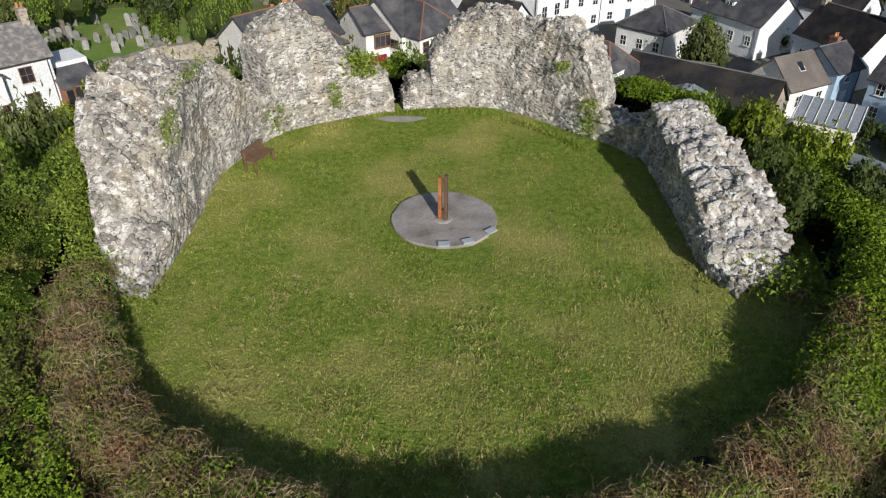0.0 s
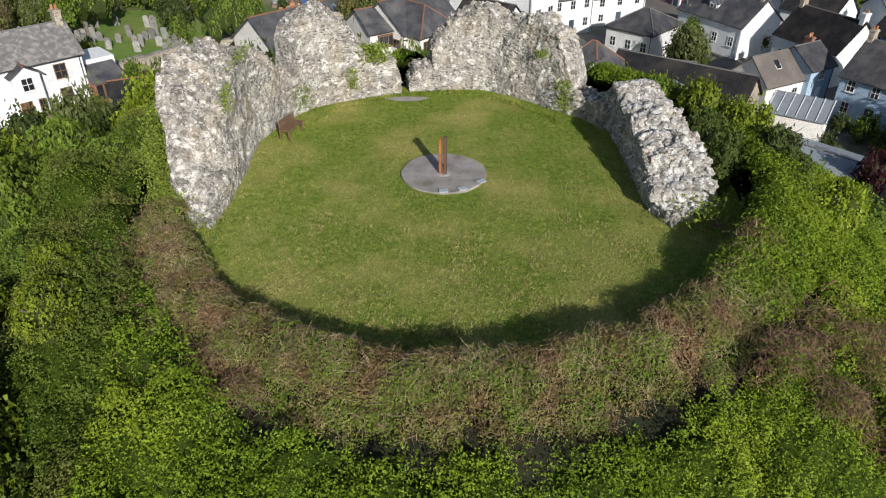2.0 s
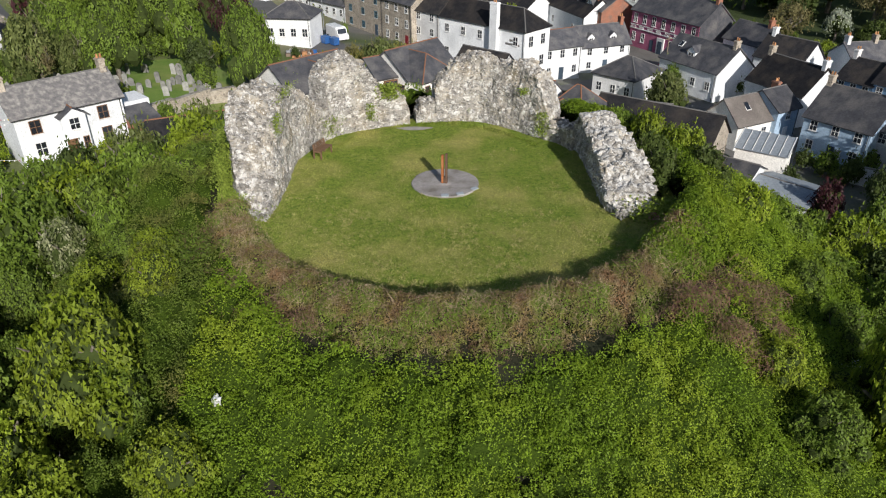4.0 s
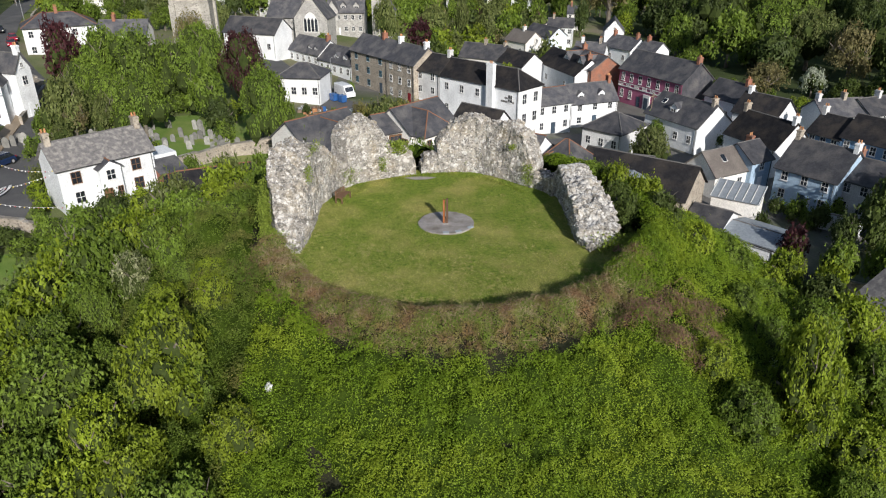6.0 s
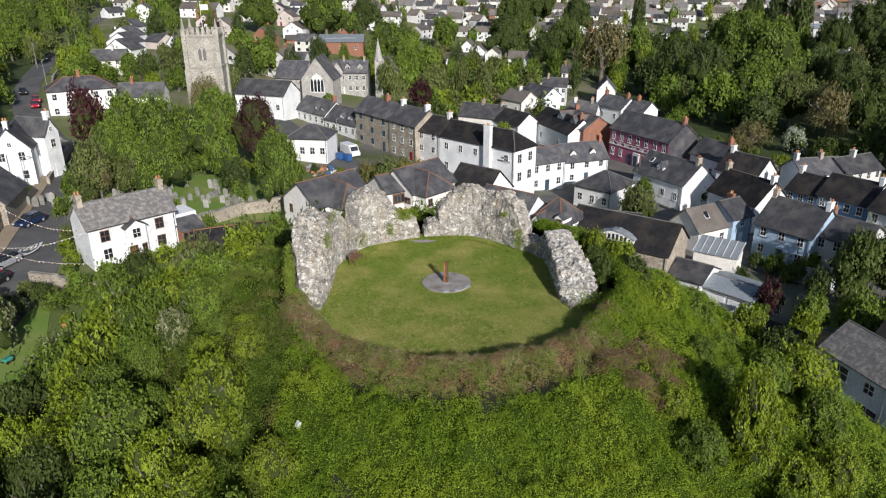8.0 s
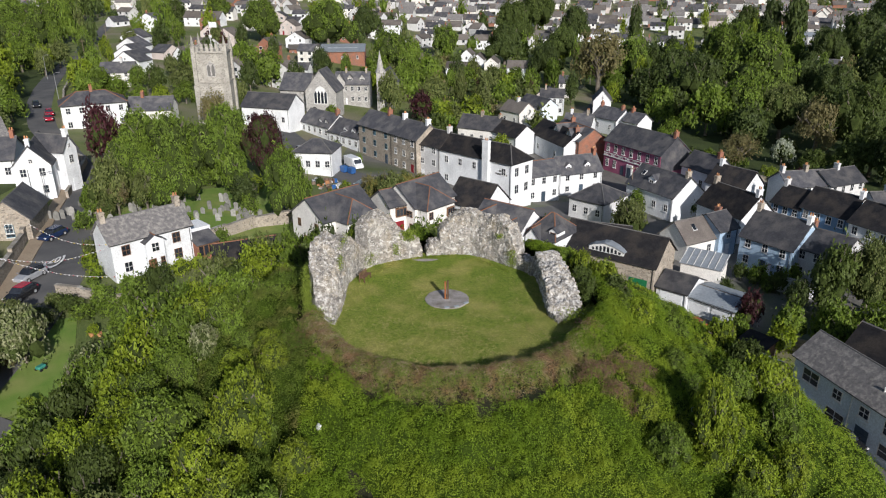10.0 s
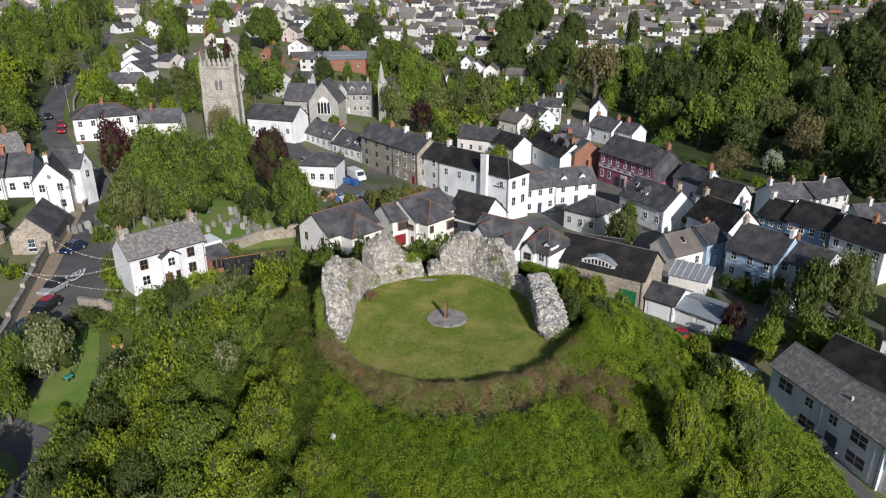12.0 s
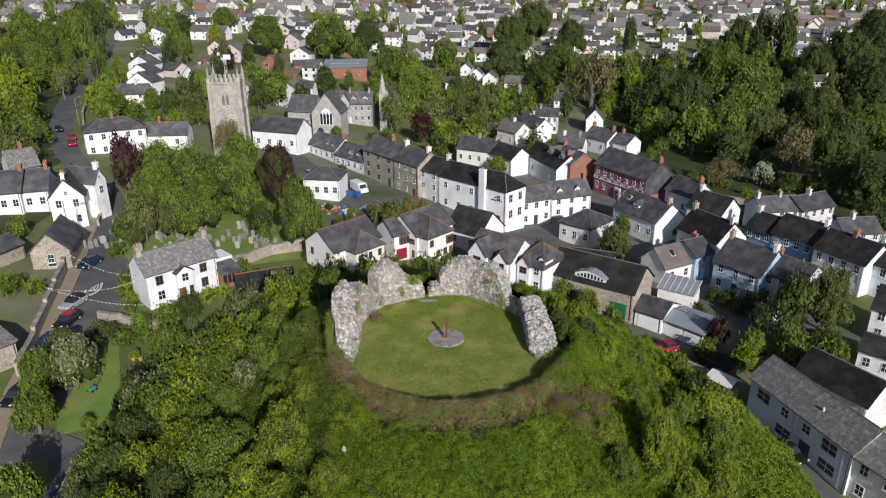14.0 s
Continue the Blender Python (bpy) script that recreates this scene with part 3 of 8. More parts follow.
NEAR = [(crown_mesh(100 + i, 34, 3900, 0.043, 0.72), limb_mesh(i)) for i in range(6)]
MID = [(crown_mesh(200 + i, 26, 2900, 0.048, 0.72), limb_mesh(20 + i)) for i in range(6)]
FAR = [(crown_mesh(300 + i, 20, 2300, 0.055, 0.72), limb_mesh(40 + i)) for i in range(5)]
CLOSE = [(crown_mesh(700 + i, 40, 8600, 0.026, 0.74), limb_mesh(95 + i)) for i in range(4)]
BIG = [(crown_mesh(600 + i, 44, 9600, 0.024, 0.80), limb_mesh(90 + i)) for i in range(3)]
SHRUB = [(crown_mesh(500 + i, 16, 1150, 0.078, 0.72), limb_mesh(80 + i)) for i in range(4)]
FAR_ARR = [(np.array([v.co[:] for v in me.vertices]), [p.vertices[:] for p in me.polygons]) for me in (crown_mesh(350 + i, 6, 198, 0.15) for i in range(3))]
BARE = [(crown_mesh(400 + i, 22, 4200, 0.030, 0), limb_mesh(60 + i, True)) for i in range(2)]
TREE_LABEL = {"green": "broadleaf tree in full green leaf", "deep": "broadleaf tree in deep green leaf", "bright": "broadleaf tree in fresh bright green leaf", "dark": "dense dark green evergreen tree", "pale": "greyish green tree with feathery foliage",
              "thorn": "hawthorn tree flecked with creamy blossom", "copper": "copper-leaved tree with dark purple foliage", "bare": "tree just coming into brownish leaf with visible limbs", "blossom": "small tree covered in white blossom",
              "reed": "yellowish willow shrub with upright stems", "under": "rounded green shrub", "bramble": "tangled bramble bush with brown stems"}
tree_rnd = random.Random(7)


def tree(x, y, h, r, kind, z=None, name="tree"):
    if r < 2.7:
        name = "shrub"
    d = math.hypot(x, y + 30)
    bank = BARE if kind == "bare" else SHRUB if (r < 2.2 and d > 70) else CLOSE if d < 47 else BIG if (r > 4.2 and d < 150) or r > 8.2 else NEAR if d < 85 else MID if d < 190 else FAR
    crown, limb = bank[tree_rnd.randrange(len(bank))]
    z = ground_z(x, y) if z is None else z
    t = thing(name, pose(x, y, z, 0, 0, tree_rnd.uniform(0, 360)), TREE_LABEL[kind] if name == "tree" else TREE_LABEL[kind].replace("small tree", "shrub").replace("tree", "shrub"), name, "%ss of the town" % name)
    s = Matrix.Diagonal((r * 1.08, r * 1.08, h, 1))
    link_mesh("trunk", limb, t, Matrix.Diagonal((min(r, h * 0.5), min(r, h * 0.5), h, 1)))
    o = link_mesh("crown", crown, t, s)
    o.material_slots[0].link = "OBJECT"
    o.material_slots[0].material = MATS["leaf_" + kind]
    return t


# ---- the keep ----
ruined_wall("thick broken rubble wall end with pale lichen and moss", [(-7.7, 14.3, 0.9, 0.35, 0.2), (-7.6, 15.0, 1.4, 0.9, 0.4), (-7.55, 15.8, 1.8, 2.1, 1.2), (-7.5, 16.6, 2.1, 3.35, 1.8), (-7.5, 17.5, 2.4, 3.95, 1.5), (-7.5, 18.6, 2.5, 4.15, 0.9),
            (-7.55, 20.0, 2.4, 4.0, 0.5), (-7.55, 21.2, 2.3, 3.8, 0.4), (-7.15, 22.4, 2.1, 3.2, 0.3), (-6.7, 23.5, 1.8, 2.2, 0.2), (-6.2, 24.3, 1.6, 1.7, 0.1)], 11, lean=0.06, parts=240, joined=1700)
ruined_wall("tall broken rubble wall with ledge and ivy", [(-6.2, 24.2, 1.6, 3.0), (-5.9, 24.6, 1.8, 3.7), (-5.0, 25.2, 1.8, 3.9), (-4.1, 25.7, 1.7, 3.5), (-3.5, 26.0, 1.6, 2.2), (-2.9, 26.2, 1.5, 1.7),
            (-2.2, 26.45, 1.4, 1.5), (-1.95, 26.5, 1.2, 0.8)], 23, lean=0.06, parts=180, joined=1000)
ruined_wall("low rubble stub beside a gap in the wall", [(-1.6, 26.65, 1.1, 0.5), (-1.3, 26.7, 1.2, 1.15), (-0.8, 26.8, 1.2, 1.25), (-0.35, 26.85, 1.2, 1.1)], 31, parts=60, joined=260)
ruined_wall("tall rounded rubble wall of grey stone", [(-0.45, 26.8, 1.4, 1.9), (0.1, 26.9, 1.6, 2.6), (0.9, 27.0, 1.7, 3.35), (2.0, 26.9, 1.7, 3.55), (3.2, 26.2, 1.7, 3.55), (4.1, 25.4, 1.7, 3.5), (4.8, 24.7, 1.7, 3.2),
            (5.2, 24.3, 1.6, 2.4), (5.5, 24.0, 1.4, 1.5)], 47, lean=0.10, parts=240, joined=1500, ragged=0.25)
ruined_wall("low rubble link between two wall pieces", [(5.4, 24.0, 1.4, 1.0), (6.0, 23.5, 1.5, 0.8), (6.5, 22.9, 1.5, 0.9), (6.7, 22.3, 1.6, 1.1)], 53, parts=70, joined=420)
ruined_wall("broad broken rubble wall with pale loose stones on top", [(6.9, 22.8, 1.4, 1.4), (7.1, 21.8, 1.7, 1.95), (7.15, 20.5, 1.8, 1.85), (7.15, 19.0, 1.95, 1.65), (7.15, 17.6, 2.1, 1.4), (7.1, 16.4, 2.3, 1.1), (7.2, 15.3, 2.2, 0.65), (7.6, 14.4, 1.5, 0.25)], 61, lean=0.0, parts=300, joined=4600, lo=0.045, top=0.15, ragged=0.5, stone="rubble_pale")

# concrete pad with the timber post
pad = thing("concrete_pad", pose(0.03, 18.22, 0), "round weathered grey concrete pad in the grass", "slab")
bm = bmesh.new()
ring = []
for i in range(48):
    a = 2 * math.pi * i / 48
    r = 1.62 * (1 + 0.03 * noise.noise((math.cos(a) * 2, math.sin(a) * 2, 3)) + 0.03 * noise.noise((math.cos(a) * 7, math.sin(a) * 7, 9)))
    ring.append((r * math.cos(a), r * math.sin(a)))
top = [bm.verts.new((x * 0.99, y * 0.99, 0.075)) for x, y in ring]
mid = [bm.verts.new((x, y, 0.055)) for x, y in ring]
low = [bm.verts.new((x, y, -0.15)) for x, y in ring]
bm.faces.new(top)
for i in range(48):
    j = (i + 1) % 48
    bm.faces.new((mid[i], mid[j], top[j], top[i]))
    bm.faces.new((low[i], low[j], mid[j], mid[i]))
part("disc", bm, "concrete", pad)

post = thing("timber_post", pose(0.0, 18.12, 0.075, 0, 0, -14), "split reddish timber post standing on a concrete pad", "post")
# right upright gets the darker timber to paint the post's shaded side
for sx, top_h, mt in ((-0.092, 1.44, "timber_post"), (0.092, 1.52, "timber_dark")):
    bm = bmesh.new()
    box(bm, sx - 0.052, -0.09, 0, sx + 0.052, 0.09, top_h, bevel=0.012)
    for v in bm.verts:
        if v.co.z > 1:
            v.co.z += 0.05 * noise.noise(v.co * 9)
            v.co.x *= 0.96
    part("upright", bm, mt, post)
bm = bmesh.new()
box(bm, -0.04, -0.075, 0, 0.04, 0.075, 0.35)
part("spacer", bm, "timber_dark", post)
bm = bmesh.new()
tube(bm, (0, 0, -0.001), (0, 0, 0.025), 0.28, 0.24, 14)
part("footing", bm, "concrete", post)
for x, y, a in ((0.02, 16.7, 4), (0.72, 16.86, 22), (1.42, 17.42, 40)):
    bm = bmesh.new()
    box(bm, -0.17, -0.11, 0.0, 0.17, 0.11, 0.05, bevel=0.008)
    tagged(part("stone_tile", bm, "slate_plaque", m=pose(x, y, 0.085, 6, 0, a)), "small grey slate tile resting on the concrete edge", "tile", "tiles on the pad")

bench = thing("bench", pose(-6.35, 21.75, 0.02, 0, 0, 68), "weathered slatted wooden garden bench by the wall", "bench")
for sx in (-0.52, 0.52):
    for sy, hh in ((-0.2, 0.42), (0.22, 0.72)):
        bm = bmesh.new()
        box(bm, sx - 0.035, sy - 0.035, 0, sx + 0.035, sy + 0.035, hh, bevel=0.006)
        part("leg", bm, "bench_wood", bench)
    bm = bmesh.new()
    box(bm, sx - 0.03, -0.22, 0.36, sx + 0.03, 0.22, 0.42)
    part("rail", bm, "bench_wood", bench)
for i in range(5):
    bm = bmesh.new()
    box(bm, -0.58, -0.24 + 0.095 * i, 0.42, 0.58, -0.165 + 0.095 * i, 0.45, bevel=0.005)
    part("seat_slat", bm, "bench_wood", bench)
for i in range(4):
    bm = bmesh.new()
    box(bm, -0.58, 0.17 + 0.02 * i, 0.48 + 0.075 * i, 0.58, 0.20 + 0.02 * i, 0.535 + 0.075 * i, bevel=0.005)
    part("back_slat", bm, "bench_wood", bench)

# worn earth by the gap in the wall
bm = bmesh.new()
vs = [bm.verts.new((1.0 * math.cos(a) * (1 + 0.2 * math.sin(3 * a)), 0.3 * math.sin(a), 0.0)) for a in np.linspace(0, 2 * math.pi, 24, endpoint=False)]
bm.faces.new(vs)
tagged(part("worn_patch", bm, "concrete", m=pose(-1.7, 25.75, 0.045)), "bare worn earth patch in the grass", "ground", kind="structure")


# ---- grass blades on the lawn ----
rng = np.random.default_rng(5)


def in_lawn(n, k=1.06):
    a, r = rng.uniform(0, 2 * math.pi, n), k * np.sqrt(rng.random(n))
    x = MX + np.where(np.cos(a) < 0, 8.8, 10.0) * r * np.cos(a)
    y = MY + 9.6 * r * np.sin(a)
    keep = np.hypot(x - 0.03, y - 18.22) > 1.6
    return x[keep], y[keep]


def blades(n, length, width, material, name, label, patchy=None):
    x, y = in_lawn(n)
    if patchy is not None:
        f = np.array([noise.noise((a * 0.9, b * 0.9, 7.0)) + 0.6 * noise.noise((a * 3, b * 3, 2.0)) + 0.06 * (16 - b) for a, b in zip(x, y)])
        f = f + rng.normal(0, 0.28, len(f))
        x, y = x[f > patchy], y[f > patchy]
    n = len(x)
    z = np.array([0.05 * noise.noise((a * 0.5, b * 0.5, 0.0)) for a, b in zip(x, y)]) - 0.02
    c = np.stack([x, y, z], 1)
    a = rng.uniform(0, 2 * math.pi, n)
    side = np.stack([np.cos(a), np.sin(a), 0 * a], 1) * (width * rng.uniform(0.6, 1.4, n))[:, None]
    up = rng.normal(0, 0.55, (n, 3))
    up[:, 2] = 1
    up *= (length * rng.uniform(0.5, 1.5, n))[:, None]
    v = np.stack([c - side, c + side, c + up], 1)
    ob = new(name, quad_mesh(name, v, material, 3))
    tagged(ob, label, "grass", kind="stuff")


blades(215000, 0.06, 0.014, "blade", "grass", "short green grass blades on the lawn")
blades(120000, 0.06, 0.014, "blade_dry", "dry_grass", "dry straw-coloured blades among the grass", 0.02)
# tussocks, mostly on the trampled front of the lawn
tx, ty = in_lawn(9000)
keep = np.array([noise.noise((a * 0.6, b * 0.6, 3.0)) + 0.07 * (13 - b) for a, b in zip(tx, ty)]) + rng.normal(0, 0.25, len(tx)) > 0.2
tx, ty = tx[keep][:1100], ty[keep][:1100]
n = len(tx) * 24
c = np.stack([np.repeat(tx, 24) + rng.normal(0, 0.07, n), np.repeat(ty, 24) + rng.normal(0, 0.07, n), np.zeros(n)], 1)
side = rng.normal(0, 0.009, (n, 3))
up = rng.normal(0, 0.6, (n, 3))
up[:, 2] = 1
tagged(new("tussocks", quad_mesh("tussocks", np.stack([c - side, c + side, c + up * (0.075 * rng.uniform(0.4, 1.4, n))[:, None]], 1), "blade_dry", 3)), "scattered coarse dry tussocks on the lawn", "grass", kind="stuff")


n = 3800
a = rng.uniform(math.radians(38), math.radians(158), n)
wob = 0.93 + 0.05 * rng.random(n)
c = np.stack([MX - 0.3 + 7.1 * np.cos(a) * wob, MY + 9.5 * np.sin(a) * wob, np.zeros(n)], 1)
side = rng.normal(0, 0.014, (n, 3))
up = rng.normal(0, 0.35, (n, 3))
up[:, 2] = 1
tagged(new("wall_foot_grass", quad_mesh("wall_foot_grass", np.stack([c - side, c + side, c + up * (0.12 * rng.uniform(0.4, 1.4, n))[:, None]], 1), "blade", 3)), "long grass at the foot of the ruined walls", "grass", kind="stuff")


# ---- thickets on the mound ----
def domes(n, place, rmin, rmax, rnd):
    out = []
    for _ in range(n):
        p = place(rnd)
        if p:
            out.append((*p, rnd.uniform(rmin, rmax)))
    return np.array(out)


def leafy(name, label, ds, per, size, material, squash=0.8, category="shrubs"):
    """Leaves over many low domes, one sheet of growth."""
    w = ds[:, 3] ** 2
    n = int(per * w.sum())
    D = ds[rng.choice(len(ds), n, p=w / w.sum())]
    d = rng.normal(0, 1, (n, 3))
    d[:, 2] = np.abs(d[:, 2]) * 1.1 - 0.1
    d /= np.linalg.norm(d, axis=1)[:, None]
    c = D[:, :3] + d * (D[:, 3] * (1 - 0.4 * rng.random(n) ** 2))[:, None] * np.array([1, 1, squash])
    ob = new(name, quad_mesh(name, tri_leaves(rng, c, d, size, 0.6), material, 3))
    return tagged(ob, label, category, kind="stuff")


def stems(name, label, ds, per, length, material, width=0.012):
    """Arching thin stems over the domes."""
    w = ds[:, 3] ** 2
    n = int(per * w.sum())
    D = ds[rng.choice(len(ds), n, p=w / w.sum())]
    d = rng.normal(0, 1, (n, 3))
    d[:, 2] = np.abs(d[:, 2]) * 1.2
    d /= np.linalg.norm(d, axis=1)[:, None]
    c = D[:, :3] + d * (D[:, 3] * rng.uniform(0.75, 1.08, n))[:, None] * np.array([1, 1, 0.8])
    t = rng.normal(0, 1, (n, 3)) + np.array([0, 0, 0.5])
    t /= np.linalg.norm(t, axis=1)[:, None]
    ln = (length * rng.uniform(0.4, 1.4, n))[:, None]
    s = np.cross(t, rng.normal(0, 1, (n, 3)))
    s = s / (np.linalg.norm(s, axis=1)[:, None] + 1e-9) * width
    p0, p1 = c - t * ln * 0.5, c + t * ln * 0.15 + np.array([0, 0, 0.06])
    p2 = c + t * ln * 0.5 - np.array([0, 0, 0.10])
    q = np.concatenate([np.stack([p0 - s, p0 + s, p1 + s, p1 - s], 1), np.stack([p1 - s, p1 + s, p2 + s * 0.3, p2 - s * 0.3], 1)])
    ob = new(name, quad_mesh(name, q, material))
    return tagged(ob, label, "brambles", kind="stuff")


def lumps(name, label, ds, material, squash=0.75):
    """Rough lumps inside the growth, their dark colour standing for the shade in there."""
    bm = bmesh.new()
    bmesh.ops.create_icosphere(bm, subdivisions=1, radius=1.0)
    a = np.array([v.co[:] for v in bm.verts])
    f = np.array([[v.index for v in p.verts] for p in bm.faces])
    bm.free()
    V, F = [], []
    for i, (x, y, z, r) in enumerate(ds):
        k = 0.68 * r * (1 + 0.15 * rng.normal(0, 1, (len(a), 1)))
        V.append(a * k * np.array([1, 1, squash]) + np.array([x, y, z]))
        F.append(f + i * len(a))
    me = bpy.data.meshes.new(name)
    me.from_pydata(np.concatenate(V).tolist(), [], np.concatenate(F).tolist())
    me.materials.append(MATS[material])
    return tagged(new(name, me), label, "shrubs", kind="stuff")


hr = random.Random(3)


def on_hedge(rnd, a0=math.radians(196), a1=math.radians(332), off=0.0):
    a = rnd.uniform(a0, a1)
    k = rnd.uniform(0, 1)
    w = 1.75
    out = off * ss((math.degrees(a) - 315) / 40)
    rx = (9.15 if math.cos(a) < 0 else 10.5) + w * k + out
    ry = 10.3 + w * k + out
    z = 0.58 * math.sin(math.pi * min(1, 0.25 + 0.75 * k) ** 0.9) - 0.75 * k * k + 0.05
    z += 0.5 * ss((math.degrees(a) - 312) / 25)
    return MX + rx * math.cos(a), MY + ry * math.sin(a), z


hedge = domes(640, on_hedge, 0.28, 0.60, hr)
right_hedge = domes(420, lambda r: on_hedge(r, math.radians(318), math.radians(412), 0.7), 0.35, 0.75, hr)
lumps("hedge_body", "near-black body for the shade inside the bramble hedge round the lawn", hedge, "thicket")
leafy("hedge_leaves", "bramble leaves on the hedge round the lawn", hedge, 1700, 0.038, "leaf_bramble", category="brambles")
stems("hedge_stems", "dry brown bramble stems on the hedge", hedge, 270, 0.40, "twig", 0.0038)
stems("pale_stems", "bleached straw-coloured stems standing out of the hedge", hedge, 40, 0.65, "straw", 0.0036)
lumps("green_hedge_body", "dark green body for the shade inside the hedge east of the wall", right_hedge, "thicket_green_shade")
leafy("green_hedge", "leafy green hedge east of the ruined wall", right_hedge, 800, 0.046, "leaf_under", category="hedge")


def on_mound(rnd):
    for _ in range(50):
        x, y = rnd.uniform(-34, 36), rnd.uniform(-3, 52)
        r = math.hypot(x - MX, y - MY)
        if keep_radius(x, y) > 1.30 and r < 34 and ground_z(x, y) > town(x, y) + 0.4:
            return x, y, ground_z(x, y) + 0.15 + 0.5 * max(0, noise.noise((x * 0.25, y * 0.25, 1)))


def carpet_edge(x, y):
    """Where the undergrowth begins outside the hedge: farther out along the front, where a dark gap shows."""
    return 1.19 + 0.10 * ss((MY - y) / 9) * ss((x + 8) / 4)


def carpet_z(x, y):
    """Top of the undergrowth on the mound."""
    west = ss((-x - 6) / 6)
    return (ground_z(x, y) + 0.45 + 0.5 * noise.noise((x * 0.22, y * 0.22, 1)) + (0.85 + 0.7 * west) * abs(noise.noise((x * 0.42, y * 0.42, 4))) * 1.5 + 0.75 * abs(noise.noise((x * 1.1, y * 1.1, 8)))
            + 0.30 * noise.noise((x * 2.6, y * 2.6, 2)) - 1.7 * max(0, noise.noise((x * 0.75, y * 0.75, 31)) - 0.18) - 0.7 * ss((x + 8) / 4) * ss((MY - 2 - y) / 7) * (1 - ss((keep_radius(x, y) - carpet_edge(x, y)) / 0.13)))


def carpet(n, name, label, size, test, material="leaf_under"):
    """Leaves lying over each other on the top of the undergrowth, with shoots that stand out of it."""
    pts = []
    rnd = random.Random(len(name) + n)
    while len(pts) < n:
        x, y = rnd.uniform(-34, 36), rnd.uniform(-18, 50)
        if (y > 27 or y < -3) and rnd.random() < 0.65:
            continue
        r = math.hypot(x - MX, y - MY)
        if keep_radius(x, y) > carpet_edge(x, y) + 0.015 and r < 35 and test(r, x):
            z = carpet_z(x, y)
            if rnd.random() < 0.10:
                hh = rnd.uniform(0.15, 0.55)
                for q in range(9):
                    pts.append((x + rnd.gauss(0, 0.06), y + rnd.gauss(0, 0.06), z + hh * q / 9))
            else:
                pts.append((x, y, z - 0.28 * rnd.random() ** 2))
    c = np.array(pts[:n])
    d = np.tile(np.array([0.12, -0.35, 0.9]), (n, 1))
    ob = new(name, quad_mesh(name, tri_leaves(rng, c, d, size, 0.5), material, 3))
    return tagged(ob, label, "shrubs", kind="stuff")


# sheet just under the leaves; its dark colour paints the shadowed gaps
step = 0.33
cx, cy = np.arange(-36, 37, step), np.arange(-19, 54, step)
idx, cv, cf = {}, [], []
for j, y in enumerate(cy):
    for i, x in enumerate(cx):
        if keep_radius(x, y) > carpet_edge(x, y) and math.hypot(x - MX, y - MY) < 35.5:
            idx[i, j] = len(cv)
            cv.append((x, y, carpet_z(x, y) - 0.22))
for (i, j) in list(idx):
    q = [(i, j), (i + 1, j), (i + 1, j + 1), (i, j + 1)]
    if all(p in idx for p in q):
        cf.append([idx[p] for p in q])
tagged(new("thicket", py_mesh("thicket", cv, cf, "thicket_green_shade", True)), "dark green sheet for the shade between the leaves on the mound", "shrubs", kind="stuff")


def on_slope(rnd):
    for _ in range(60):
        x, y = rnd.uniform(-22, 24), rnd.uniform(-3, 30)
        if keep_radius(x, y) > carpet_edge(x, y) + 0.05 and math.hypot(x - MX, y - MY) < 22:
            return x, y, carpet_z(x, y) - 0.12


tufts = domes(2600, on_slope, 0.18, 0.55, random.Random(77))
west = tufts[:, 0] < -8.5
leafy("undergrowth_tufts", "bright green leafy tufts rising from the undergrowth", tufts[~west], 760, 0.042, "leaf_under", 0.95)
leafy("undergrowth_tufts", "mid green bushy growth on the west flank of the mound", tufts[west], 760, 0.042, "leaf_flank", 0.95)
carpet(180000, "undergrowth", "bright green undergrowth covering the mound", 0.036, lambda r, x: r < 20 and x > -8.5)
carpet(75000, "undergrowth", "mid green undergrowth on the west flank of the mound", 0.036, lambda r, x: r < 20 and x <= -8.5, "leaf_flank")
carpet(105000, "undergrowth", "green undergrowth on the lower slopes of the mound", 0.06, lambda r, x: r >= 20 and x > -8.5)
carpet(50000, "undergrowth", "mid green undergrowth low on the west flank", 0.06, lambda r, x: r >= 20 and x <= -8.5, "leaf_flank")


def on_dead(rnd):
    a, r = rnd.uniform(0, 6.28), rnd.random() ** 0.5
    x, y = 9.9 + 2.6 * r * math.cos(a), 8.6 + 2.7 * r * math.sin(a)
    if keep_radius(x, y) > 1.3:
        return x, y, carpet_z(x, y) + 0.1


dead = domes(85, on_dead, 0.35, 0.7, hr)
stems("dead_brambles", "patch of dead reddish brown brambles on the slope", dead, 240, 0.5, "twig_red", 0.0055)
leafy("dead_bramble_leaves", "sparse leaves among dead brambles", dead, 230, 0.045, "leaf_bramble", category="brambles")


def on_west_brambles(rnd):
    a, k = math.radians(rnd.uniform(198, 246)), rnd.random()
    x, y = MX + (10.7 + 1.3 * k) * math.cos(a), MY + (11.7 + 1.3 * k) * math.sin(a)
    return x, y, ground_z(x, y) + 0.5 - 0.25 * k


west_brambles = domes(70, on_west_brambles, 0.35, 0.6, hr)
stems("west_brambles", "reddish brown brambles on the outer side of the hedge", west_brambles, 260, 0.5, "twig_red", 0.0045)
leafy("west_bramble_leaves", "sparse green leaves among the brown brambles", west_brambles, 420, 0.04, "leaf_bramble", category="brambles")


# ivy and moss on the walls
def mossy(cx, cy, z0, z1, sx, sy, n, size=0.05):
    c = np.stack([cx + rng.normal(0, sx, n), cy + rng.normal(0, sy, n), rng.uniform(z0, z1, n)], 1)
    d = rng.normal(0, 1, (n, 3)) + np.array([0, -0.6, 0.6])
    return tri_leaves(rng, c, d / np.linalg.norm(d, axis=1)[:, None], size)


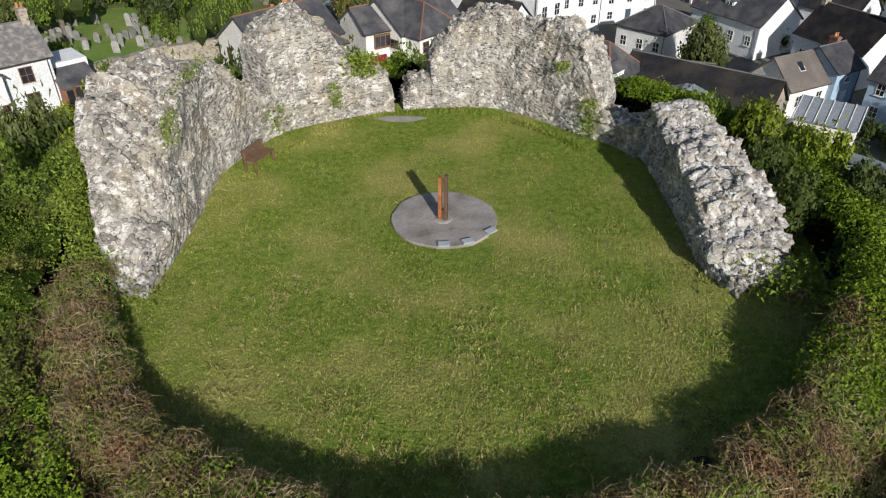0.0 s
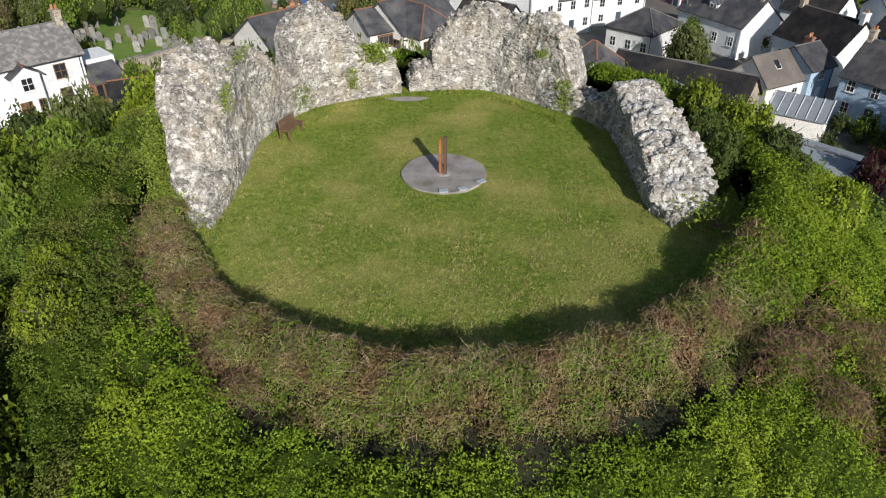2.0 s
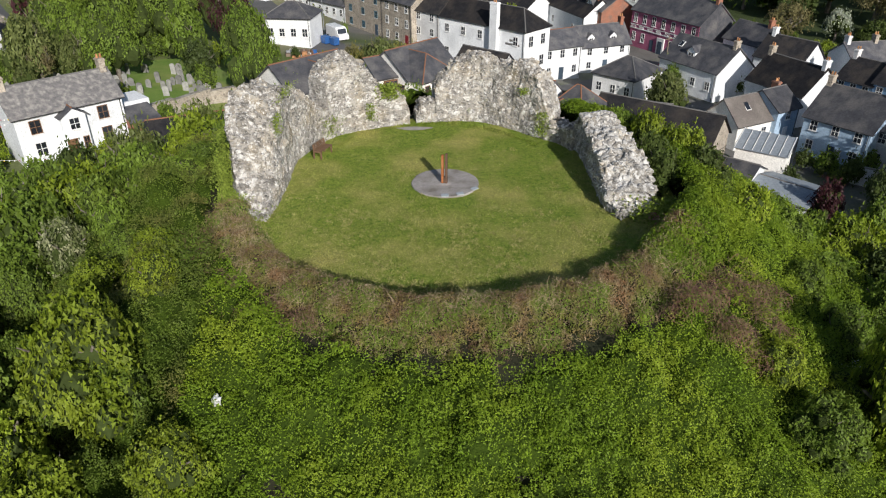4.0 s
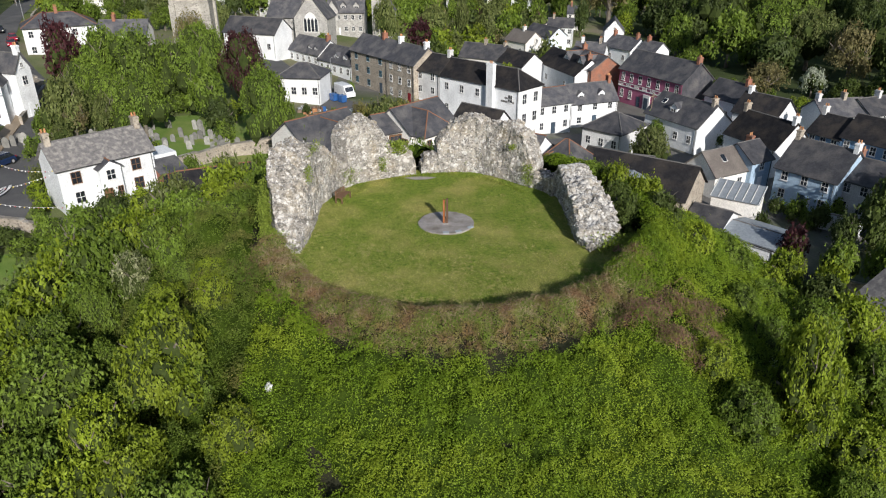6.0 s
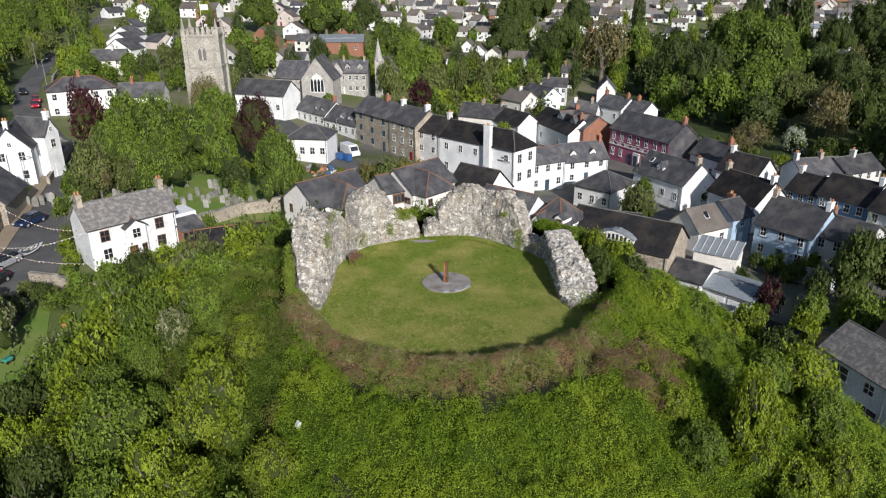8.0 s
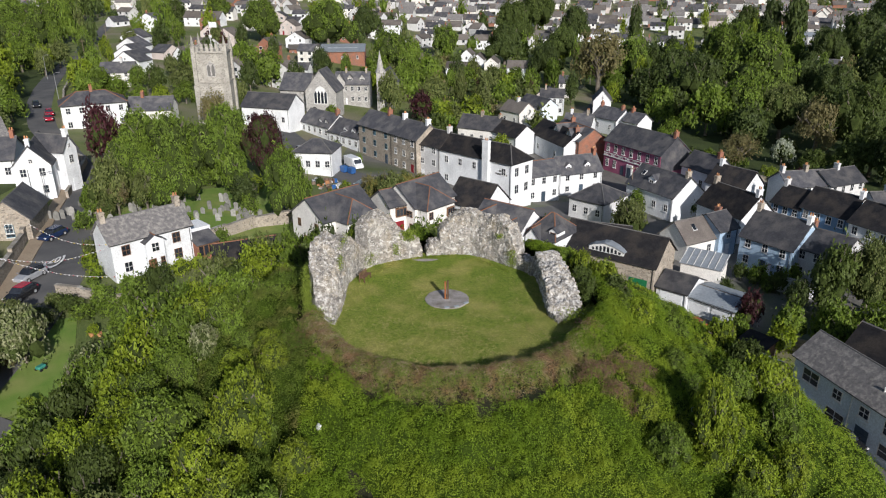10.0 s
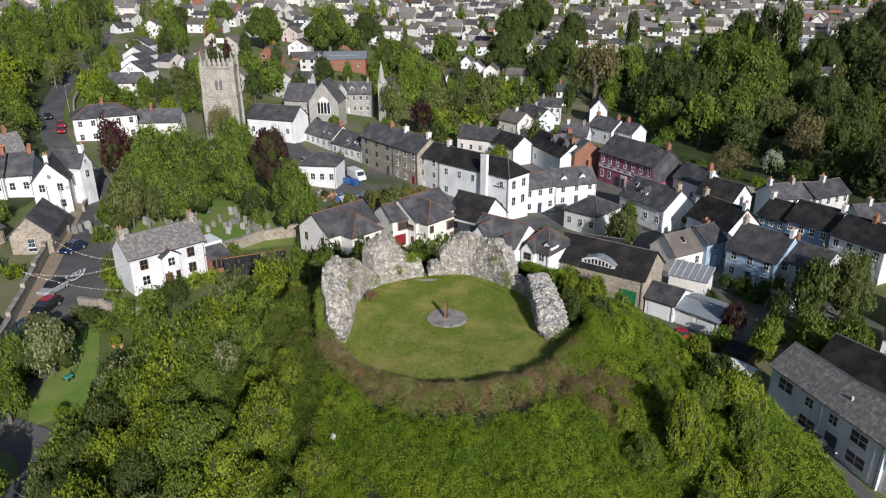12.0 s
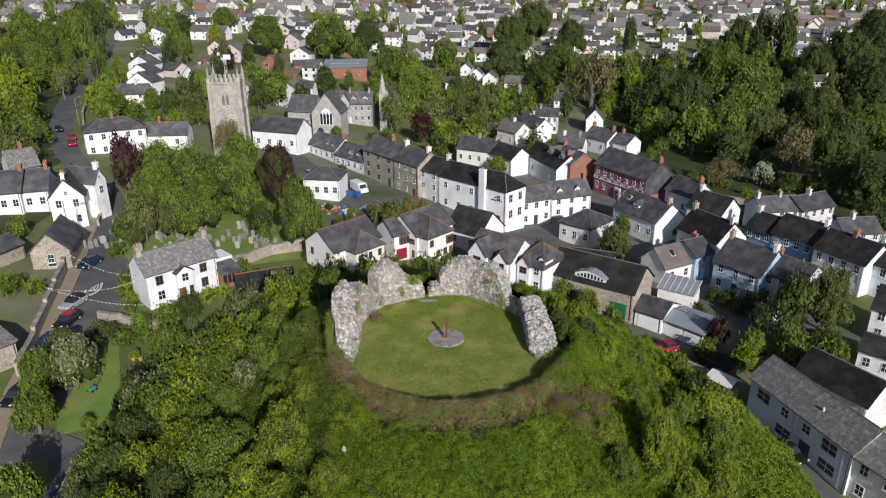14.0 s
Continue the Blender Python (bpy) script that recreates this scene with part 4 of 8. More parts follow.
ivy = [mossy(-9.85, 16.1, -0.4, 2.4, 0.16, 0.5, 3200, 0.05), mossy(-9.25, 15.1, -0.3, 1.0, 0.35, 0.3, 3000, 0.05), mossy(-10.0, 17.2, 0.5, 3.2, 0.15, 0.6, 1600, 0.05), mossy(-7.65, 18.0, 2.7, 3.5, 0.10, 0.35, 420, 0.04), mossy(-7.7, 20.6, 3.7, 4.0, 0.15, 0.9, 300, 0.04),
       mossy(-3.2, 26.2, 1.7, 2.5, 0.35, 0.25, 900, 0.07), mossy(-6.3, 24.0, 0.2, 1.4, 0.35, 0.25, 350, 0.05), mossy(5.4, 24.0, 0.2, 1.6, 0.22, 0.25, 600, 0.05), mossy(4.4, 24.95, 2.3, 2.6, 0.15, 0.12, 160, 0.05),
       mossy(-4.1, 25.5, 0.6, 1.6, 0.14, 0.1, 260, 0.05), mossy(9.2, 14.4, -0.2, 0.8, 0.7, 0.6, 1300, 0.07), mossy(-8.5, 14.2, -0.1, 0.5, 0.7, 0.3, 500, 0.05)]
tagged(new("ivy", quad_mesh("ivy", np.concatenate(ivy), "moss", 3)), "lime green ivy and moss creeping over the ruined walls", "ivy", kind="stuff")

# trees and tall shrubs on the flanks of the mound
mr = random.Random(21)
placed = []
for _ in range(4000):
    if len(placed) > 235:
        break
    x, y = mr.uniform(-38, 40), mr.uniform(-6, 56)
    r = math.hypot(x - MX, y - MY)
    a = math.degrees(math.atan2(y - MY, x - MX))
    if r < 15.5 and not (a > 150 or a < -140) or ground_z(x, y) < town(x, y) + 0.6 or keep_radius(x, y) < (1.42 if x < -9 else 1.6):
        continue
    if -116 < a < -48 and r < 25:
        continue
    gap = 1.2 + 0.05 * r
    if any(math.hypot(x - p, y - q) < gap for p, q in placed):
        continue
    if (x > 0 and r > (22.5 if a > 12 else 23.8)) or x < -33 or (x < -27 and y > 24) or (x < -30 and y > 9):
        continue
    top = (-1.1 - 0.35 * (r - 13) if x > 0 and a > 12 else -0.5 - 0.27 * (r - 13) if x > 0 else 0.6 - 0.2 * (r - 13)) + mr.uniform(-0.7, 0.9)
    if a > 20 and a < 160:
        top -= 1.6
    placed.append((x, y))
    h = max(1.6, top - ground_z(x, y))
    if x < -23:
        h = min(h, 5.2)
    sunny = x > 11
    front = -155 < a < -20
    kind = mr.choices(["green", "bright", "deep", "dark", "pale", "thorn"], weights=[5, 4.5, 0.4, 0, 0.2, 0.1] if sunny else [5, 3.4, 0.4, 0, 0.1, 0.3] if front and r < 24 else [5, 2.8, 1.2, 0, 0.3, 0.4] if r < 24 else [4.5, 1.5, 3.0, 1.0, 0.5, 0.7])[0]
    tree(x, y, h, max(1.3, min(2.8, h * 0.5)) * mr.uniform(0.9, 1.2), kind, name="shrub" if h < 3.2 else "tree")

# two fresh green trees that stand out of the slopes
tree(-11.6, 5.2, 5.2, 2.6, "bright")
tree(15.2, 5.4, 6.0, 1.9, "bright")
# bushes that crowd the outer side of the east wall
for x, y, h, r, kind in ((9.5, 23.2, 2.4, 1.2, "green"), (10.5, 21.6, 2.9, 1.35, "bright"), (10.2, 19.6, 2.3, 1.2, "deep"), (10.4, 17.9, 2.1, 1.3, "deep"), (12.0, 20.2, 2.7, 1.5, "bright"),
                         (12.3, 17.8, 2.5, 1.5, "deep"), (11.9, 15.9, 1.9, 1.3, "deep"), (13.6, 15.6, 2.4, 1.5, "bright"), (9.0, 25.0, 2.0, 1.2, "green"), (12.6, 22.8, 2.5, 1.5, "green")):
    tree(x, y, h, r, kind, ground_z(x, y) - 0.2, name="shrub")
# white umbels on the east slope and pink valerian at the wall's foot
def flower_heads(name, label, material, spots, per, spread, size):
    c = np.concatenate([np.stack([x + rng.normal(0, spread, per), y + rng.normal(0, spread, per), z + rng.uniform(0.1, 0.45, per)], 1) for x, y, z in spots])
    d = np.tile(np.array([0.1, -0.4, 0.9]), (len(c), 1))
    tagged(new(name, quad_mesh(name, tri_leaves(rng, c, d, size, 0.4), material, 3)), label, "flowers", kind="stuff")


fl = random.Random(12)
spots = []
for _ in range(26):
    u = fl.random()
    x, y = 15.0 + 3.5 * u + fl.gauss(0, 0.8), 9.5 - 8.0 * u + fl.gauss(0, 0.8)
    spots.append((x, y, carpet_z(x, y)))
flower_heads("white_flowers", "clusters of white umbel flowers on the east slope", "petal_white", spots, 16, 0.16, 0.03)
flower_heads("pink_flowers", "tuft of pink valerian at the end of the ruined wall", "petal_pink", [(8.9, 14.0, 0.1), (9.2, 14.2, 0.0)], 60, 0.14, 0.03)


# ---- houses ----
WIN = {}


def lattice(xs, zs, y0=-0.05, y1=0.03):
    """A flat frame of bars: every second cell of the grid is open."""
    bm = bmesh.new()
    g = [[bm.verts.new((x, y0, z)) for x in xs] for z in zs]
    for j in range(len(zs) - 1):
        for i in range(len(xs) - 1):
            if not (i % 2 and j % 2):
                bm.faces.new((g[j][i], g[j][i + 1], g[j + 1][i + 1], g[j + 1][i]))
    r = bmesh.ops.extrude_face_region(bm, geom=list(bm.faces))
    for v in r["geom"]:
        if isinstance(v, bmesh.types.BMVert):
            v.co.y = y1
    bmesh.ops.recalc_face_normals(bm, faces=bm.faces)
    return bm


def win_meshes(w, h, glaze, bars):
    key = (round(w, 2), round(h, 2), glaze, bars)
    if key not in WIN:
        t = 0.07
        xs = [-w / 2, -w / 2 + t, -0.025, 0.025, w / 2 - t, w / 2] if bars else [-w / 2, -w / 2 + t, w / 2 - t, w / 2]
        zs = [0, t, h / 2 - 0.025, h / 2 + 0.025, h - t, h] if bars else [0, t, h - t, h]
        bm = lattice(xs, zs)
        fr = bpy.data.meshes.new("window")
        bm.to_mesh(fr)
        bm.free()
        fr.materials.append(MATS["frame_" + glaze])
        bm = bmesh.new()
        box(bm, -w / 2 + t, -0.02, t, w / 2 - t, 0.02, h - t)
        pn = bpy.data.meshes.new("pane")
        bm.to_mesh(pn)
        bm.free()
        pn.materials.append(MATS["pane"])
        bm = bmesh.new()
        box(bm, -w / 2 - 0.08, -0.14, -0.09, w / 2 + 0.08, 0.02, -0.003, bevel=0.01)
        sl = bpy.data.meshes.new("sill")
        bm.to_mesh(sl)
        bm.free()
        sl.materials.append(MATS["frame_white"])
        WIN[key] = (fr, pn, sl)
    return WIN[key]


def window(parent, m, w=0.95, h=1.25, glaze="white", bars=True, sill=True):
    fr, pn, sl = win_meshes(w, h, glaze, bars)
    o = link_mesh("window", fr, parent, m)
    link_mesh("pane", pn, o)
    if sill:
        link_mesh("sill", sl, o)
    return o


def chimney(parent, x, y, z0, z1, w=0.75, d=0.6, pots=2, material="wall_brick", pale=False):
    bm = bmesh.new()
    box(bm, x - w / 2, y - d / 2, z0, x + w / 2, y + d / 2, z1)
    box(bm, x - w / 2 - 0.07, y - d / 2 - 0.07, z1 - 0.25, x + w / 2 + 0.07, y + d / 2 + 0.07, z1 - 0.08)
    c = part("chimney", bm, material, parent)
    for i in range(pots):
        bm = bmesh.new()
        px = x + (i - (pots - 1) / 2) * 0.34
        tube(bm, (px, y, z1 - 0.02), (px, y, z1 + 0.42), 0.12, 0.10, 8)
        part("pot", bm, "pot", c)


def roof_parts(t, w, d, h, rise, style, roof, ridge, over=0.28):
    bm = bmesh.new()
    e = over
    drop = e * rise / (d / 2) if style != "front" else e * rise / (w / 2)
    zt = h + rise
    if style == "front":
        for s in (0, 1):
            x = -e if s == 0 else w + e
            slab(bm, [(x, -e, h - drop), (w / 2, -e, zt), (w / 2, d + e, zt), (x, d + e, h - drop)], 0.14)
        line = ((w / 2, -e, zt), (w / 2, d + e, zt))
        hips = []
    else:
        il = min(w * 0.45, d * 0.45) if style in ("hip",) else 0
        ir = min(w * 0.45, d * 0.45) if style in ("hip", "hipr") else 0
        a, b = (il if il else -e), (w - ir if ir else w + e)
        y = d / 2
        slab(bm, [(-e, -e, h - drop), (w + e, -e, h - drop), (b, y, zt), (a, y, zt)], 0.14)
        slab(bm, [(-e, d + e, h - drop), (w + e, d + e, h - drop), (b, y, zt), (a, y, zt)], 0.14)
        hips = []
        if il:
            slab(bm, [(-e, -e, h - drop), (-e, d + e, h - drop), (a, y, zt)], 0.14)
            hips += [((-e, -e, h - drop), (a, y, zt)), ((-e, d + e, h - drop), (a, y, zt))]
        if ir:
            slab(bm, [(w + e, -e, h - drop), (w + e, d + e, h - drop), (b, y, zt)], 0.14)
            hips += [((w + e, -e, h - drop), (b, y, zt)), ((w + e, d + e, h - drop), (b, y, zt))]
        line = ((a, y, zt), (b, y, zt))
    r = part("roof", bm, roof, t)
    bm = bmesh.new()
    up = Vector((0, 0, 0.13))
    for p, q in [line] + hips:
        tube(bm, Vector(p) + up, Vector(q) + up, 0.10, seg=6)
    if ridge:
        part("ridge", bm, ridge, r)
    else:
        bm.free()
    return r


house_rnd = random.Random(2)
HOUSES = []


def house(x1, y1, x2, y2, gz, h, depth, rise, style="gable", win=(3, 2), chim=(), label="", wall="white", roof="slate", ridge="grey", glaze="white", door=True, ww=0.95, wh=1.35, plain=False, slim=0.84):
    if style != "front" and depth > 6:
        depth, rise = depth * slim, rise * slim
    v = Vector((x2 - x1, y2 - y1))
    w = v.length
    t = thing("house", pose(x1, y1, gz, 0, 0, math.degrees(math.atan2(v.y, v.x))), label, "house", "houses of the town")
    cx, cy = (Vector((x1, y1)) + v / 2 + Vector((-v.y, v.x)).normalized() * depth / 2)
    HOUSES.append((cx, cy, max(w, depth) * 0.6))
    z0 = -2.2
    bm = bmesh.new()
    if style == "gable":
        pts = [(0, z0), (depth, z0), (depth, h), (depth / 2, h + rise), (0, h)]
        prism(bm, pts, 0, w)
        for q in bm.verts:
            q.co = Vector((q.co.y, q.co.x, q.co.z))
    elif style == "front":
        prism(bm, [(0, z0), (w, z0), (w, h), (w / 2, h + rise), (0, h)], 0, depth)
    elif style == "hipr":
        prism(bm, [(0, z0), (depth, z0), (depth, h), (0, h)], 0, w)
        for q in bm.verts:
            q.co = Vector((q.co.y, q.co.x, q.co.z))
        b = [bm.verts.new(p) for p in ((0, 0, h), (0, depth, h), (0, depth / 2, h + rise), (0.3, 0, h), (0.3, depth, h), (0.3, depth / 2, h + rise))]
        for f in ((0, 2, 1), (3, 4, 5), (0, 3, 5, 2), (1, 2, 5, 4), (0, 1, 4, 3)):
            bm.faces.new([b[i] for i in f])
    else:
        box(bm, 0, 0, z0, w, depth, h)
    bmesh.ops.recalc_face_normals(bm, faces=bm.faces)
    part("wall", bm, "wall_" + wall, t)
    roof_parts(t, w, depth, h, rise, style, "roof_" + roof, "" if plain else "ridge_" + ridge)
    if style != "front" and not plain:
        bm = bmesh.new()
        tube(bm, (-0.2, -0.34, h - 0.16), (w + 0.2, -0.34, h - 0.16), 0.06, seg=6)
        part("gutter", bm, "gutter", t)
        bm = bmesh.new()
        tube(bm, (w - 0.25, -0.08, 0), (w - 0.25, -0.08, h - 0.2), 0.045, seg=6)
        part("downpipe", bm, "gutter", t)
    cols, floors = win
    fh = h / max(1, floors)
    dcol = house_rnd.randrange(cols) if (cols and door and floors > 1 and not plain) else -1
    for f in range(floors):
        for c in range(cols):
            x = w * (c + 0.5) / cols
            if f == 0 and c == dcol:
                bm = bmesh.new()
                box(bm, -0.46, -0.06, 0, 0.46, 0.02, 2.05, bevel=0.01)
                dr = part("door", bm, house_rnd.choice(["door_dark", "door_red", "door_white", "door_dark"]), t, m=pose(x, 0, 0.1))
                bm = bmesh.new()
                box(bm, 0.30, -0.11, 0.95, 0.36, -0.06, 1.05)
                part("handle", bm, "alloy", dr)
                continue
            wi = min(ww, 0.62 * w / cols)
            window(t, pose(x, -0.01, f * fh + fh * 0.32 + 0.12), wi, min(wh, fh * 0.52), glaze, not plain, not plain)
    if style == "front" and h + rise > 6 and not plain:
        window(t, pose(w / 2, -0.01, h + rise * 0.12), 0.6, 0.7, glaze)
    for u in chim:
        if style == "front":
            chimney(t, w / 2, depth * max(u, 0.04), h + rise - 0.6, h + rise + 1.2, 0.6, 0.8, 2, "wall_white" if wall == "white" and u < 0.1 else "wall_brick")
        else:
            chimney(t, w * u, depth / 2, h + rise - 0.7, h + rise + 1.2, 0.6, 1.0, 2, house_rnd.choice(["wall_brick", "wall_stone", "wall_greyrender", "wall_white", "wall_brick"]) if wall != "white" or depth > 5.6 else "wall_stone")
    return t




# ---- roads ----
WEST = [(-44, 16), (-46.9, 32), (-47.6, 40), (-49.2, 48), (-51.8, 57.5), (-55.9, 70), (-59.7, 81.5), (-66, 96), (-77, 110), (-88, 125), (-98.5, 143), (-112, 172), (-125, 204), (-137, 238), (-150, 277), (-166, 324), (-179, 366), (-196, 426)]
draped("road", WEST, 5.6, "asphalt", "grey asphalt road climbing past the churchyard", 0.08)
draped("road", [(-44.6, 28), (-45.2, 38), (-46.4, 47), (-48.6, 56), (-52.4, 66)], 4.6, "asphalt", "asphalt widening of the road beside the cottage", 0.09)
draped("pavement", [(-46, 22), (-49.0, 31.9), (-50.6, 39.8), (-52.4, 48.5), (-55.6, 60.8), (-60.0, 74.4), (-63.8, 87.0)], 1.8, "paving", "buff paved footway beside the road", 0.1, thick=0.14, category="pavement")
STREET = [(-44, 150), (-33, 128), (-24, 112), (-13, 98), (-2, 90), (10, 90), (22, 97), (34, 108), (46, 104), (62, 92), (80, 82)]
draped("street", STREET, 7.0, "asphalt", "grey asphalt main street between terraces", 0.08)
draped("street", [(34, 108), (31, 122), (36, 150), (43, 180), (55, 215), (63, 240), (74, 300)], 6.5, "asphalt", "grey asphalt street between coloured terraces", 0.1)
draped("lane", [(24, 60), (32, 46), (36, 34), (38, 20), (38, 6), (36, -10)], 4.5, "asphalt", "narrow asphalt lane below the castle mound", 0.1)
draped("drive", [(-48, 25), (-42, 23.2), (-38, 21.5), (-35.6, 18), (-35.5, 12), (-36, 4)], 4.0, "asphalt", "asphalt drive under the trees", 0.1)
draped("court", [(-10, 72), (2, 70), (14, 60)], 6.0, "paving", "paved court in front of the houses", 0.08)
draped("garden", [(-44.5, 41), (-41, 33), (-37.5, 25.5)], 6.5, "garden_lawn", "mown garden lawn among hedges", 0.07, category="lawn")
draped("churchyard", [(-52, 70), (-38, 76), (-24, 84)], 26.0, "garden_lawn", "green churchyard grass", 0.05, category="lawn")
draped("green", [(-36, 158), (-12, 164)], 14.0, "garden_lawn", "green lawn before the school house", 0.06, category="lawn")

# ---- houses ----
# churchyard and castle side
cottage = house(-40.3, 50.2, -33.0, 57.4, -12.9, 5.0, 5.5, 2.2, win=(0, 2), chim=(0.04, 0.97), label="white rendered cottage with weathered slate roof and porch", wall="white", roof="worn")
cream_house = house(-16.7, 63.2, -10.2, 70.1, -14.6, 4.8, 8.7, 3.1, win=(0, 2), label="cream rendered house with grey slate roof and red ridge tiles", wall="cream", roof="slate", ridge="clay", glaze="dark")
bay_house = house(-8.1, 72.9, -4.0, 75.8, -15.4, 4.6, 5.6, 1.9, win=(0, 2), label="cream rendered house with dark bay window and red garage door", wall="cream", roof="slate", ridge="clay", glaze="dark")
hip_house = house(-4.3, 73.2, 1.9, 79.9, -15.9, 4.9, 8.9, 3.4, win=(0, 2), label="cream rendered house with hipped slate wing", wall="cream", roof="slate", ridge="clay", glaze="dark")
house(0.8, 85.6, 6.6, 80.7, -17.5, 3.6, 9.0, 4.0, win=(2, 1), label="low hall with long black slate roof", wall="white", roof="black")
gabled_house = house(4.3, 69.7, 10.7, 64.5, -16.9, 4.7, 8.4, 3.2, win=(3, 2), label="white house with grey slate gables", wall="white", roof="slate", ridge="clay")
corner_house = house(11.8, 66.0, 15.6, 62.8, -17.2, 4.6, 8.0, 3.2, style="hip", win=(2, 2), label="white house with hipped brown-ridged roof", wall="white", roof="slate", ridge="clay")
# the main street
house(-5.15, 112.6, -0.5, 108.2, -17.4, 7.4, 8.0, 3.0, win=(2, 3), chim=(0.95,), label="grey rendered terraced house of three storeys", wall="greyrender", roof="black")
inn = house(-0.4, 108.1, 12.7, 95.6, -17.7, 7.5, 7.6, 3.0, style="hipr", win=(5, 2), label="long white inn with black slate roof", wall="white", roof="black")
stone_house = house(-18.8, 128.5, -10.7, 118.3, -16.4, 7.2, 8.2, 3.2, win=(3, 3), chim=(0.6,), label="rubble stone house of three storeys with blue windows", wall="stone", roof="slate", glaze="blue")
house(-10.7, 118.2, -5.2, 111.2, -16.7, 7.5, 8.2, 3.2, win=(3, 3), chim=(0.04, 0.95), label="rubble stone terraced house with white windows", wall="stone", roof="slate")
long_cottage = house(-35.2, 146.0, -27.0, 137.3, -15.2, 3.2, 8.0, 3.2, win=(5, 1), chim=(0.95,), label="white terraced house with grey slate roof", wall="white", roof="slate")
dormer_cottage = house(-27.0, 137.2, -18.9, 128.7, -16.0, 3.3, 8.0, 3.2, win=(5, 1), label="white terraced cottage with dormers", wall="white", roof="slate")
maroon_hall = house(37.7, 130.0, 46.1, 114.8, -20.5, 7.0, 10.0, 4.0, win=(7, 2), chim=(0.98,), label="maroon painted hall with white balustrade and slate roof", wall="maroon", roof="slate", wh=1.7)
brick_house = house(27.3, 144.3, 32.0, 131.5, -20.5, 6.2, 9.0, 3.0, win=(4, 2), chim=(0.3,), label="red brick house with timbered gables", wall="brick", roof="slate", ridge="clay")
house(16.5, 101.8, 23.4, 105.2, -19.9, 5.4, 7.0, 2.6, win=(3, 2), chim=(0.05,), label="white cottage with slate roof", wall="white", roof="slate", ridge="clay")
white_cottage = house(24.1, 108.5, 33.2, 111.7, -20.4, 4.6, 7.5, 3.4, win=(3, 2), chim=(0.95,), label="white cottage with dormers in a grey slate roof", wall="white", roof="slate")
house(23.5, 94.8, 28.8, 89.8, -20.1, 4.0, 10.0, 2.6, style="hip", win=(3, 1), label="pale house with low hipped slate roof", wall="greyrender", roof="slate")
dormer_house = house(36.2, 103.2, 42.0, 92.8, -20.5, 4.6, 9.5, 3.8, win=(4, 1), chim=(0.95,), label="white house with large slate roof and one dormer", wall="white", roof="slate")
house(22.8, 148.0, 28.6, 131.7, -20.5, 5.0, 9.0, 3.6, win=(2, 1), chim=(0.95,), label="white house with black roof and rendered gable", wall="white", roof="black")
house(12.3, 151.6, 18.4, 142.2, -20.3, 4.6, 8.0, 3.0, win=(3, 1), chim=(0.05,), label="house with dark slate roof", wall="white", roof="black")
house(4.4, 155.2, 14.1, 149.8, -20.0, 4.4, 8.0, 3.4, win=(4, 1), chim=(0.5,), label="cream bungalow with grey slate roof", wall="cream", roof="slate")
house(24.2, 188.7, 29.9, 178.8, -20.5, 5.6, 7.0, 2.6, win=(3, 2), label="pale blue terraced house", wall="paleblue", roof="slate")
house(31.8, 196.7, 39.0, 195.1, -20.5, 5.8, 7.0, 2.6, win=(4, 2), chim=(0.2,), label="white terraced house along the street", wall="white", roof="slate")
house(43.2, 230.0, 48.6, 228.8, -20.5, 5.4, 7.0, 2.6, win=(3, 2), chim=(0.2,), label="cream terraced house along the street", wall="cream", roof="slate")
# lanes below the castle on the east
barn = house(16.9, 65.9, 28.4, 57.5, -19.1, 4.6, 8.0, 3.0, win=(0, 1), label="barn with long black slate roof and arched dormer", wall="stone", roof="black", slim=1.0)
garage = house(29.0, 57.8, 32.2, 55.0, -19.8, 2.6, 7.0, 1.6, win=(0, 1), label="white garage with grey slate roof", wall="white", roof="slate")
garages = house(32.7, 55.4, 36.9, 50.8, -20.1, 2.4, 6.0, 0.6, win=(0, 1), label="pair of garages with low grey roof", wall="white", roof="lead")
brown_cottage = house(38.1, 72.9, 46.9, 77.5, -20.5, 3.4, 7.0, 3.2, win=(3, 1), chim=(0.95,), label="cottage with brown-grey slate roof and rooflights", wall="cream", roof="brown")
house(45.6, 90.2, 49.8, 81.4, -20.5, 4.6, 9.0, 4.0, win=(3, 1), chim=(0.02, 0.97), label="house with big black slate roof", wall="white", roof="black")
house(51.7, 103.1, 56.3, 96.5, -20.5, 4.8, 8.0, 3.6, win=(2, 1), chim=(0.1,), label="house with black slate roof and white gable", wall="white", roof="black")
house(50.7, 114.8, 54.0, 108.0, -20.5, 5.0, 8.0, 3.2, win=(2, 1), chim=(0.9,), label="rear house with worn slate roof", wall="white", roof="slate")
house(44.0, 75.2, 47.7, 77.3, -20.5, 4.6, 7.0, 2.4, win=(1, 2), label="pale blue rear wing with slate roof", wall="skyblue", roof="slate")
house(46.1, 72.5, 51.0, 65.8, -20.5, 5.0, 10.0, 4.0, win=(3, 2), chim=(0.02, 0.97), label="pale blue house with broad dark slate roof", wall="skyblue", roof="slate")
house(52.4, 67.6, 56.2, 62.5, -20.5, 5.0, 9.0, 2.6, win=(3, 2), chim=(0.05,), label="pale rendered house with worn slate roof", wall="greyrender", roof="slate")
house(58.5, 89.5, 61.3, 84.8, -20.5, 5.0, 8.0, 3.0, win=(3, 2), chim=(0.04,), label="blue painted terraced house", wall="blue", roof="black")
house(61.3, 84.7, 65.6, 78.0, -20.5, 5.6, 9.0, 3.4, win=(4, 2), chim=(0.97,), label="blue painted house with black slate roof", wall="blue", roof="black")
